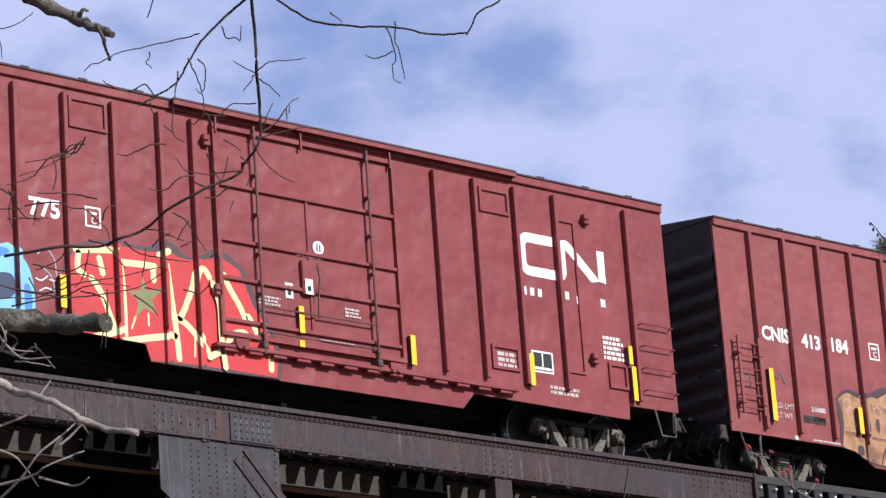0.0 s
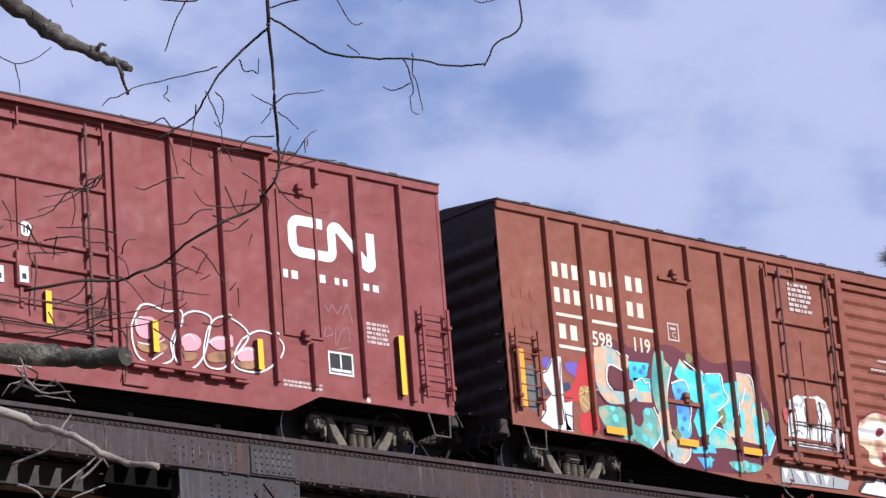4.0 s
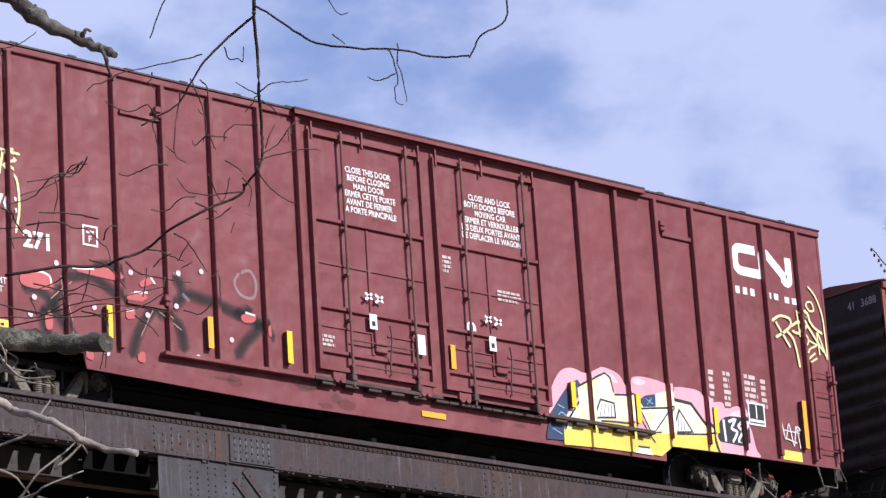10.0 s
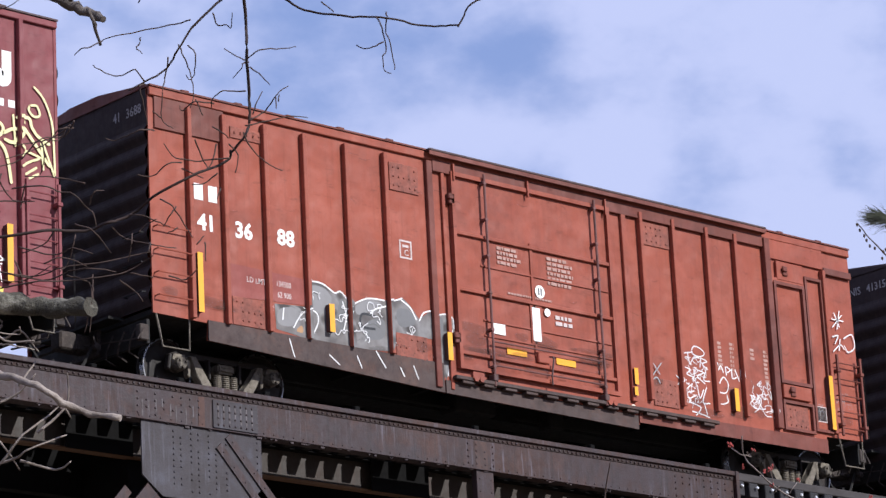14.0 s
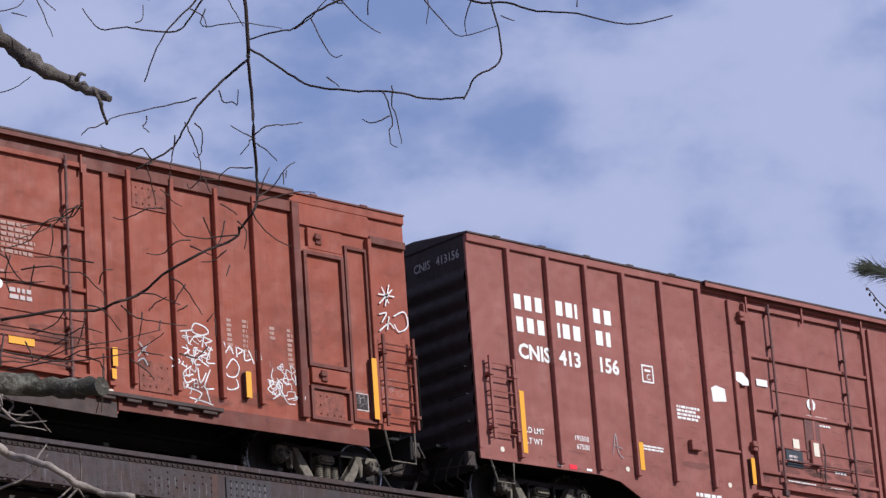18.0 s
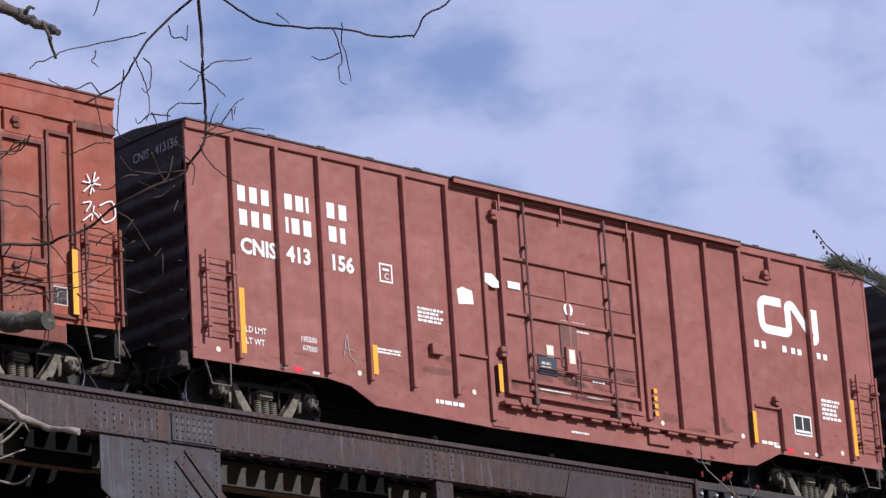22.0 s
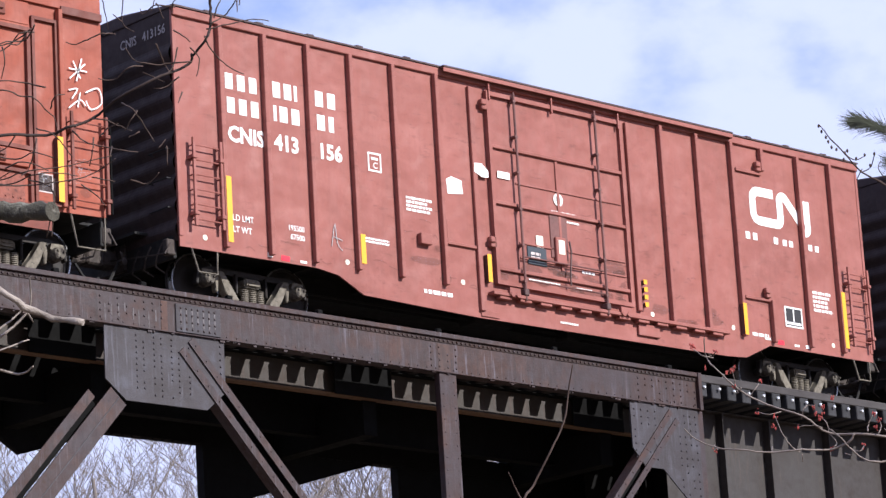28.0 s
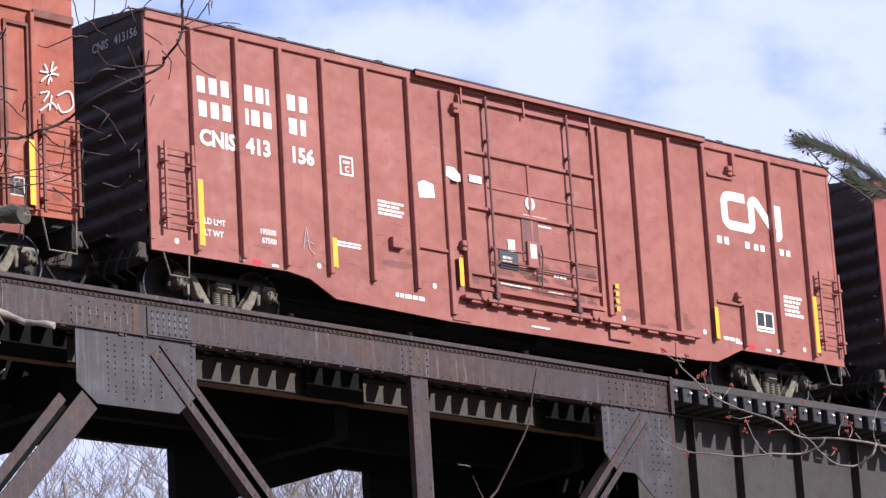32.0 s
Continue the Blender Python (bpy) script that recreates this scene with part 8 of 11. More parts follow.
    s.stroke("black", 0.03, [(11.29, 0.74), (11.61, 0.82), (11.89, 0.52), (12.01, 0.45), (11.27, 0.47), (11.29, 0.74)], [(14.11, 1.83), (14.48, 1.9), (14.37, 1.41), (14.04, 1.41), (14.11, 1.83)], [(15.04, 1.56), (15.34, 1.76), (15.49, 1.73), (15.5, 1.22), (15.34, 1.03), (15.15, 1.29), (15.04, 1.56)], [(16.92, 1.67), (17.08, 1.45), (17.11, 0.96), (17.14, 0.75), (16.85, 0.76), (16.84, 1.21), (16.92, 1.67)], [(13.97, 1.39), (14.43, 1.4), (14.33, 1.03), (14.19, 1.06), (13.97, 1.39)], [(15.51, 2.03), (16.02, 2.01), (15.95, 1.61), (15.51, 1.65), (15.51, 2.03)], sharp=True)
    s.stroke("black", 0.03, [(13.78, 0.81), (14.32, 0.88), (14.37, 0.66), (14.02, 0.48), (13.77, 0.64), (13.78, 0.81)], [(14.39, 0.73), (14.75, 0.87), (14.79, 0.62), (14.52, 0.52), (14.39, 0.73)], [(16.49, 1.36), (16.65, 1.4), (16.68, 1.17), (16.51, 1.11), (16.49, 1.36)], [(12.86, 1.2), (13.12, 1.28), (13.31, 1.06), (13.21, 0.85), (12.96, 0.91), (12.86, 1.2)], [(15.53, 1.17), (15.93, 1.31), (16.17, 0.89), (16.08, 0.77), (15.49, 0.79), (15.1, 0.91), (15.53, 1.17)], [(12.66, 0.69), (13.02, 0.81), (13.39, 0.77), (13.5, 0.51), (13.1, 0.42), (12.64, 0.46), (12.66, 0.69)], sharp=True)
    s.stroke("black", 0.03, [(11.51, 1.98), (11.74, 2.04), (11.76, 1.91), (11.65, 1.48), (11.53, 1.27), (11.42, 1.3), (11.46, 1.73), (11.51, 1.98)], [(12.28, 2.06), (12.48, 2.07), (12.59, 1.79), (12.56, 1.59), (12.4, 1.67), (12.34, 1.94), (12.28, 2.06)], [(13.79, 1.67), (13.98, 1.74), (14.02, 1.47), (13.86, 1.39), (13.74, 1.48), (13.79, 1.67)], [(14.57, 1.98), (14.68, 1.79), (14.68, 1.42), (14.77, 1.13), (14.58, 1.11), (14.47, 1.39), (14.57, 1.98)], [(13.3, 1.24), (13.54, 1.22), (13.69, 1.01), (13.4, 1.05), (13.3, 1.24)], [(15.47, 1.28), (15.81, 1.43), (15.79, 1.31), (15.49, 1.17), (15.47, 1.28)], sharp=True)
    s.stroke("black", 0.03, [(16.05, 1.91), (16.34, 1.94), (16.26, 1.78), (16.05, 1.77), (16.05, 1.91)], [(13.5, 0.81), (13.73, 0.81), (13.68, 0.63), (13.53, 0.59), (13.5, 0.81)], [(14.02, 0.46), (14.84, 0.64), (14.9, 0.47), (14.32, 0.4), (14.02, 0.46)], [(16.3, 1.67), (16.43, 1.52), (16.46, 1.36), (16.31, 1.43), (16.3, 1.67)], [(11.78, 0.87), (12.07, 0.85), (12.04, 0.72), (11.76, 0.76), (11.78, 0.87)], [(10.91, 0.67), (11.25, 0.68), (11.26, 0.52), (10.94, 0.52), (10.91, 0.67)], sharp=True)
    part("door_track_cover", boxes((11.5, 15.32, -0.130, -0.1205, 0.735, 0.79)), can("silver"), car, "spray-painted length of the lower track")
    for a, b in ((11.48, 1.07), (14.69, 1.07)):
        part("reflector_strip", boxes((a, a + 0.44, -0.085, -0.081, b - 0.07, b + 0.05)), M_YELLOW, car, "yellow reflective strip")
    part("reflector_strip", boxes((17.97, L - 0.02, -0.03, -0.02, 0.79, 0.92)), M_YELLOW, car, "yellow reflective strip")
    logo(car, 13.85, 2.21, 17.79 - 13.85, 3.66 - 2.21, 0.30, M_CREAM)
    ladder(car, 18.29, 18.84, 0.95, 2.39, 5, m)
    s.stroke("silver", 0.016, [(18.13, 3.53), (18.25, 3.45), (18.34, 3.62)], [(18.48, 3.59), (18.68, 3.57), (18.53, 3.44)], [(18.74, 3.67), (18.77, 3.43), (18.91, 3.65)], [(18.2, 3.35), (18.14, 3.09), (18.27, 3.01)], [(18.41, 3.23), (18.39, 2.88), (18.57, 2.95), (18.57, 3.2)], [(18.68, 3.22), (18.7, 2.92), (18.82, 2.99)])
    s.stroke("white", 0.016, [(18.39, 1.59), (18.39, 1.45)], [(18.48, 1.61), (18.64, 1.61), (18.49, 1.51)], [(18.53, 1.56), (18.6, 1.5)])
    panel_frame(car, 17.4, 17.7, 1.1, 1.46, M_CREAM, 0.006, 0.02)
    sill_step(car, 0.22, 0.72, 0.76), sill_step(car, L - 0.6, L - 0.12, 0.77)
    truck(car, (0.79 + 2.66) / 2, 0.5), truck(car, L - 2.3, 0.5)
    end_gear(car, 0, -1, 0.8, m, 1), end_gear(car, L, 1, 0.8, m)


car_c()


# -- the tall dark maroon car with two plug doors --
D_STAKES = [0.69, 1.57, 2.51, 3.43, 4.31, 5.22, 6.14, 6.9]
D_STAKES += [12.9, 13.8, 14.75, 15.66, 16.55, 17.42, 18.31]


def car_d():
    L, ze, m = 18.98, 5.12, CAR_PAINT["d"]
    car = new_car("d", -37.75, "tall dark maroon boxcar with twin plug doors and yellow graffiti")
    low = [(0, 0.74), (2.79, 0.72), (2.84, 0.50), (6.47, 0.42), (14.6, 0.46), (14.62, 0.72), (16.2, 0.76), (L, 0.80)]
    shell(car, L, ze, low, m, M_ROOF, M_END, M_GALV, 0.10)
    part("end_panel", chamfered((-0.03, 0.0, 0.04, 3.06, ze - 0.42, ze - 0.004), r=0.006), M_GALV, car, "bare galvanised top of the end")
    end_text(car, "DWC 794271", ze + 0.05, 0.17, -0.037)
    stakes(car, D_STAKES, 0.86, ze - 0.10, m)
    s = Side(car, D_STAKES, low)
    x0, x1, x2, x3 = 7.11, 9.46, 9.68, 11.96
    for a, b, rods, seed in ((x0, x1, [7.73, 9.06], 1), (x2, x3, [10.24, 11.59], 2)):
        door = plug_door(car, a, b, 1.05, 4.86, m, rods, [3.45, 2.05, 1.35], [((a + b) / 2 - 0.05, 1.4, 3.4)], M_SILL)
        lever_box(car, door, (a + b) / 2 + 0.08, 1.45, 1.95, m)
        for z in (2.75, 1.75):
            part("door_rail", chamfered((a + 0.1, b - 0.1, -0.05, -0.03, z - 0.015, z + 0.015), r=0.004), m, door)
    hood(car, x0 - 0.3, x3 + 2.5, ze, m)
    part("side_bar", chamfered((3.55, 4.28, -0.045, 0, 4.45, 4.51), r=0.004), m, car)
    s.grease(5.0, 0.5, 14.4, 0.95, 22, 93)
    latch(car, 4.24, 4.58, m), latch(car, 4.29, 1.69, m)
    part("side_bar", chamfered((3.57, 4.29, -0.045, 0, 1.56, 1.62), r=0.004), m, car)
    yellow(car, 0.88, 0.99, 1.93, 0.10, M_LEMON), yellow(car, 3.18, 0.98, 1.46, 0.10, M_LEMON), yellow(car, 5.01, 1.07, 1.55, 0.10)
    yellow(car, 6.51, 1.04, 1.54, 0.10, M_LEMON), yellow(car, 9.83, 1.39, 1.78, 0.10)
    part("reflector_strip", boxes((9.18, 9.68, -0.02, -0.01, 0.57, 0.66)), M_YELLOW, car, "yellow reflective strip")
    decal(car, "orange_label", [rect(1, 0.84, 1.51, 1.02)], can("yellow"))
    bars(car, 1.09, 0.98, 0.42, 0.12, 2, M_BLACK, y=LIFT - 0.004, seed=51)
    write(car, "DWC", 0.85, 2.62, 0.25, M_WHITE, 1.0, 0.045)
    write(car, "794", 0.88, 2.15, 0.25, M_WHITE, 1.0, 0.045), write(car, "271", 1.79, 2.15, 0.25, M_WHITE, 1.0, 0.045)
    square_mark(car, 2.83, 2.33, 0.27, 0.31, "F")
    write(car, "LD LMT", 1.08, 1.54, 0.10, M_WHITE, 0.9), write(car, "T", 1.36, 1.42, 0.09, M_WHITE)
    write(car, "CLOSE THIS DOOR\nBEFORE CLOSING\nMAIN DOOR\nFERMER CETTE PORTE\nAVANT DE FERMER\nLA PORTE PRINCIPALE", 8.33, 4.31, 0.10, M_WHITE, 0.80, 0.03, y=-0.04, line=0.95, align="CENTER")
    write(car, "CLOSE AND LOCK\nBOTH DOORS BEFORE\nMOVING CAR\nFERMER ET VERROUILLER\nLES DEUX PORTES AVANT\nDE DEPLACER LE WAGON", 10.91, 4.29, 0.10, M_WHITE, 0.80, 0.03, y=-0.04, line=0.95, align="CENTER")
    bars(car, 9.74, 3.27, 0.24, 0.3, 4, M_FADED, y=-0.045, seed=52), bars(car, 10.95, 2.87, 0.55, 0.2, 3, M_FADED, y=-0.045, seed=53), bars(car, 7.19, 1.62, 0.28, 0.2, 3, M_FADED, y=-0.045, seed=54)
    for a, b in ((8.22, 1.9), (10.72, 1.89)):
        cards(car, a, b - 0.1)
        s.stroke("white", 0.045, [(a - 0.14, b + 0.36), (a - 0.02, b + 0.46)], [(a - 0.14, b + 0.46), (a - 0.02, b + 0.38)], [(a + 0.06, b + 0.34), (a + 0.2, b + 0.44)], [(a + 0.06, b + 0.46), (a + 0.2, b + 0.36)], y=-0.105)
    decal(car, "paper", [rect(9.11, 1.53, 9.27, 1.85)], M_WHITE, -0.1)
    door_dot(car, 10.32, 2.13)
    s.stroke("silver", 0.014, [(10.33, 1.61), (10.48, 1.73), (10.43, 1.53)], [(11.16, 1.67), (11.33, 1.64), (11.21, 1.5), (11.13, 1.58)])
    # cream tag above the number
    s.stroke("cream", 0.03, [(0.03, 3.43), (0.35, 3.44), (0.66, 3.4), (0.39, 3.22), (0.04, 2.99)], [(0.35, 3.48), (0.63, 3.44), (0.95, 3.67), (1.09, 3.88)], [(0.16, 2.88), (0.38, 2.98)], [(0.26, 2.79), (0.5, 2.91)], [(0.56, 3.38), (0.7, 3.01), (0.89, 3.53), (1.22, 3.63)])
    s.stroke("cream", 0.04, [(1.24, 3.54), (1.07, 3.56), (0.95, 3.32), (0.96, 3.14), (1.08, 3.13), (1.2, 3.27)], [(1.38, 3.61), (1.26, 3.1)], [(1.21, 3.54), (1.76, 3.5)], [(1.48, 3.5), (1.41, 3.15)], [(1.48, 3.5), (1.69, 3.4), (1.49, 3.29), (1.7, 3.13), (1.74, 2.69), (1.67, 2.33)])
    # black and red piece, faded
    s.haze("soot", 0.12, [(1.8, 1.55), (2.12, 1.51), (2.33, 1.27), (2.53, 1.03), (2.85, 0.72)], [(2.47, 1.78), (2.93, 1.89), (3.26, 1.75), (3.54, 1.61)], [(2.41, 1.63), (2.28, 1.35), (2.11, 1.24)], [(3.05, 2.04), (3.34, 2.08), (3.5, 1.88)], [(2.11, 1.24), (2.14, 0.98), (2.35, 0.75)], [(4.05, 1.55), (3.79, 1.2), (3.65, 0.82)])
    s.haze("soot", 0.13, [(4.5, 2.11), (4.6, 1.85), (4.41, 1.64)], [(4.72, 1.87), (5.25, 1.8), (5.6, 1.71), (5.85, 1.79)], [(4.16, 1.52), (4.5, 1.38), (4.59, 1.03)], [(5.6, 1.71), (6.08, 1.59), (6.25, 1.42)], [(1.02, 1.27), (1.18, 1.25), (1.01, 1.01)], [(6.08, 1.59), (5.74, 1.27), (5.6, 1.07)])
    s.fill("coral", [(1.7, 1.71), (1.92, 1.82), (2.21, 1.81), (2.32, 1.62), (2.13, 1.54), (1.73, 1.56)], [(2.6, 1.92), (3.05, 2.05), (3.35, 2.04), (3.51, 1.87), (3.04, 1.89)], [(3.58, 1.71), (3.81, 1.79), (3.98, 1.72), (3.82, 1.6), (3.58, 1.58)], [(3.79, 1.91), (4.04, 2.05), (4.09, 1.96), (3.86, 1.83)])
    s.fill("coral", [(2.12, 1.2), (2.25, 1.29), (2.27, 0.99), (2.14, 0.97)], [(3.54, 1.43), (3.71, 1.51), (3.73, 1.36), (3.56, 1.32)], [(5.66, 1.7), (5.96, 1.75), (5.95, 1.61), (5.7, 1.57)], [(2.84, 0.77), (2.97, 0.74), (2.94, 0.62), (2.81, 0.66)])
    s.fill("coral", [(3.73, 0.83), (3.87, 0.9), (3.88, 0.71), (3.74, 0.72)], [(1.13, 1.46), (1.31, 1.47), (1.27, 1.29), (1.12, 1.29)], [(0.83, 0.85), (0.99, 0.93), (0.98, 0.74), (0.82, 0.73)], [(6.15, 1.6), (6.24, 1.52), (6.18, 1.38), (6.06, 1.45)])
    s.stroke("white", 0.03, [(1.75, 1.74), (2.03, 1.81), (2.22, 1.77), (2.25, 1.66)], [(2.63, 1.95), (3, 1.99)], [(4.02, 2.03), (4.09, 1.94)], [(3.72, 1.75), (3.95, 1.78)], [(5.77, 1.74), (5.94, 1.72)], [(3.56, 1.45), (3.7, 1.49)])
    s.stroke("mist", 0.05, [(5.66, 2.32), (5.58, 2.17), (5.69, 2), (5.93, 1.99), (5.99, 2.23), (5.88, 2.4), (5.72, 2.35)], [(4.6, 1.85), (4.71, 1.77)], [(4.45, 2.15), (4.56, 2.12)])
    s.stroke("blush", 0.012, [(2.42, 1.81), (2.54, 1.12), (2.85, 0.72)], [(4.05, 1.55), (3.81, 1.11)], [(4.16, 1.52), (4.55, 1.3)], [(2.23, 1.43), (2.58, 1.75)])
    for x, z in ((2.35, 1.98), (2.99, 1.42), (1.88, 1.16), (3.66, 2.04), (4.96, 2.25), (3.94, 1.44), (3.2, 0.77), (5.48, 1.28), (4.84, 0.93), (0.29, 1.37), (4.53, 2.16), (4.47, 1.65), (1.95, 1.42)):
        s.fill("rose", disc(x, z, 0.045, 7), wrap=False)
    part("door_track", chamfered((4.15, x0 - 0.16, -0.14, 0, 0.85, 0.91), r=0.008), m, car, "lower door track")
    # yellow and pink piece at the tail
    s.fill("pink", [(11.89, 1.17), (12.21, 1.69), (12.51, 1.8), (12.83, 1.71), (13.11, 1.84), (13.23, 1.9), (13.62, 1.83), (13.75, 1.61), (13.79, 1.76), (14.07, 1.85), (14.52, 1.83), (14.89, 1.75), (15.03, 1.78), (15.5, 1.79), (15.68, 1.63), (15.78, 1.6), (16.08, 1.66), (16.12, 1.51), (16.47, 1.65), (16.6, 1.47), (16.76, 1.21), (16.81, 0.9), (16.97, 0.77), (16.27, 0.63), (15.91, 0.54), (15.87, 0.78), (14.77, 0.82), (12.02, 0.61)])
    s.fill("rose", [(13.82, 1.75), (14.05, 1.81), (14.27, 1.77), (14.09, 1.66)], [(16.15, 1.41), (16.46, 1.58), (16.57, 1.42), (16.32, 1.29)], [(13.16, 1.81), (13.49, 1.79), (13.59, 1.63), (13.37, 1.69)])
    s.fill("navy", [(11.85, 0.59), (11.97, 0.97), (12.21, 1.26), (12.44, 1.51), (12.63, 1.6), (12.78, 1.43), (12.47, 1.17), (12.3, 0.93), (12.25, 0.54), (11.85, 0.52)], sharp=True)
    s.fill("yellow", [(12.25, 0.75), (12.23, 0.47), (13.09, 0.51), (14.19, 0.53), (15.33, 0.53), (15.93, 0.57), (15.92, 0.98), (15.77, 1.08), (14.67, 0.94), (14.21, 0.92), (13.77, 0.99), (13.11, 0.97)], sharp=True)
    s.fill("lemon_fade", [(12.62, 1.47), (12.88, 1.61), (13.27, 1.79), (13.39, 1.73), (13.45, 1.5), (13.48, 1.46), (13.88, 1.49), (13.89, 1.04), (13.33, 1.01), (12.34, 0.73), (12.3, 0.93), (12.64, 1.23)], [(14.39, 1.57), (14.72, 1.67), (14.84, 1.54), (15.28, 1.52), (15.4, 1.35), (15.64, 1.16), (15.79, 1.05), (14.78, 0.94), (14.27, 0.91), (14.12, 1.16), (13.94, 1.24), (13.97, 1.38)], sharp=True)
    s.fill("navy", [(14.03, 1.43), (14.2, 1.53), (14.44, 1.58), (14.42, 1.36), (14.12, 1.32)], sharp=True)
    s.fill("white", [(12.95, 1), (13.13, 1.33), (13.44, 1.3), (13.45, 1.06)], [(14.78, 0.97), (14.98, 1.38), (15.27, 1.03)], [(14.49, 1.31), (14.79, 1.39), (14.37, 0.93)], [(13.85, 0.64), (14.2, 0.65), (14.26, 0.52), (13.87, 0.52)], sharp=True)
    s.stroke("black", 0.035, [(12.62, 1.47), (12.88, 1.61), (13.27, 1.79), (13.39, 1.73), (13.45, 1.48)], [(12.95, 1), (13.13, 1.33), (13.44, 1.3), (13.45, 1.06), (12.95, 1)], [(13.46, 1.45), (13.88, 1.49)], [(12.64, 1.23), (12.35, 0.89), (12.27, 0.72)], [(14.02, 1.28), (14.79, 1.39)], [(14.78, 0.97), (14.98, 1.38), (15.27, 1.03), (14.78, 0.97)], sharp=True)
    s.stroke("black", 0.06, [(14.81, 1.65), (14.88, 1.54), (15.28, 1.52), (15.55, 1.25), (15.79, 1.06), (15.93, 0.57)], [(14.8, 1.63), (14.89, 1.75)], sharp=True)
    s.stroke("black", 0.03, [(14.79, 1.38), (14.35, 0.92), (14.52, 0.94)], [(13.95, 1.24), (14.21, 0.89), (14.34, 0.74)], [(13.11, 0.97), (13.8, 1)], [(14.78, 0.94), (15.78, 1.05)], [(13.86, 0.63), (14.2, 0.64)], [(13.97, 1.38), (14.14, 1.13), (14.27, 0.91)], sharp=True)
    s.stroke("black", 0.012, [(13.08, 1.01), (13.16, 1.26)], [(13.17, 1.02), (13.24, 1.27)], [(13.26, 1.03), (13.32, 1.27)], [(13.35, 1.04), (13.38, 1.27)], [(14.9, 0.99), (14.97, 1.29)], [(14.99, 1), (15.01, 1.28)], sharp=True)
    s.stroke("black", 0.012, [(15.08, 1), (15.07, 1.2)], sharp=True)
    s.stroke("sky", 0.014, [(12.09, 0.88), (12.2, 1), (12.31, 0.96)], [(12, 0.71), (12.19, 0.64)], [(12.15, 1.12), (12.28, 1.08)], [(14.2, 1.47), (14.36, 1.4)], [(14.22, 1.38), (14.34, 1.5)], wrap=False)
    s.fill("black", [(15.86, 0.94), (15.93, 1.3), (16.15, 1.42), (16.64, 1.44), (16.71, 1.16), (16.54, 0.92), (16.17, 0.94)])
    s.stroke("white", 0.05, [(16.05, 1.33), (16.07, 0.97)], [(16.18, 1.32), (16.34, 1.37), (16.24, 1.21), (16.37, 1.16), (16.25, 0.98)], [(16.48, 1.33), (16.57, 1.31), (16.49, 1.18), (16.59, 1.1), (16.51, 0.96), (16.39, 1.01), (16.5, 1.18), (16.41, 1.26), (16.48, 1.33)])
    for px in ((12.43, 1.09, 1.52), (13.92, 1.01, 1.51), (15.78, 1.06, 1.51)):
        yellow(car, px[0], px[1], px[2], 0.10, M_LEMON)
    logo(car, 16.65, 4.01, 18.19 - 16.65, 4.59 - 4.01, 0.165, M_WHITE)
    letter_blocks(car, [(16.67, 3.67, 0.12, 0.13, 3, 0.19), (17.48, 3.69, 0.12, 0.11, 2, 0.18), (17.93, 3.67, 0.13, 0.11, 2, 0.19)], M_WHITE)
    part("side_bar", chamfered((14.92, 15.64, -0.045, 0, 4.4, 4.47), r=0.004), m, car)
    latch(car, 14.91, 4.57, m)
    bars(car, 15.79, 2.21, 0.14, 0.75, 6, M_FADED, seed=61), bars(car, 16.15, 2.22, 0.18, 0.75, 7, M_FADED, seed=62), bars(car, 16.68, 2.24, 0.36, 0.55, 5, M_FADED, seed=63), bars(car, 17.09, 2.2, 0.14, 0.55, 5, M_FADED, seed=64)
    repack_label(car, 16.71, 1.34, 0.42, 0.40)
    yellow(car, 18.05, 1.05, 1.9, 0.10)
    decal(car, "orange_label", [rect(17.51, 0.82, 18, 0.99)], can("yellow"))
    s.stroke("white", 0.02, [(17.53, 1.47), (17.6, 1.18), (17.71, 1.46), (17.8, 1.08), (17.89, 1.44), (17.96, 1.06)], [(17.55, 1.34), (17.97, 1.32)], [(17.63, 1.19), (17.88, 1.14)], [(18.03, 1.37), (17.92, 1.44)], [(17.89, 1.35), (18.02, 1.39)])
    s.stroke("cream", 0.05, [(17.54, 3.29), (17.74, 3.4), (17.98, 3.39), (18.01, 3.27), (17.84, 3.13), (17.6, 3)], [(17.63, 3.27), (17.76, 3.1), (17.94, 2.87)], [(17.9, 3.14), (18.04, 3.03), (18.11, 2.81), (18.15, 2.54)], [(18.03, 3.26), (18.22, 3.36), (18.33, 3.31), (18.2, 3.15), (18.05, 3.17)], [(18.26, 3.53), (18.47, 3.56), (18.52, 3.43), (18.63, 3.31), (18.82, 3.23)], [(18.34, 3.45), (18.56, 3.2), (18.73, 3), (18.82, 2.9)])
    s.stroke("cream", 0.035, [(18.2, 3.56), (18.23, 3.1)], [(18.57, 4.05), (18.74, 3.89), (18.87, 3.58), (18.9, 3.21), (18.91, 2.78)], [(18.49, 3.75), (18.61, 3.77), (18.66, 3.64), (18.56, 3.6), (18.47, 3.68), (18.49, 3.75)], [(18.41, 3.06), (18.67, 3)], [(18.68, 3.22), (18.7, 2.99), (18.71, 2.83)], [(18.71, 3.23), (18.9, 2.77)], [(18.29, 2.79), (18.48, 2.91), (18.64, 2.98)], [(18.4, 2.71), (18.59, 2.84)], [(18.46, 2.66), (18.62, 2.75)], [(18.28, 3.11), (18.35, 3.03), (18.29, 2.93)])
    ladder(car, 0.30, 0.78, 0.95, 2.75, 6, m, False), ladder(car, L - 0.62, L - 0.07, 0.9, 2.62, 5, m)
    part("ladder_rail", chamfered((0.92, 0.97, -0.13, -0.09, 0.9, 2.6), r=0.006), m, car)
    part("corner_post", chamfered((L - 0.05, L + 0.006, -0.012, 0.04, 0.9, ze - 0.05), r=0.006), m, car)
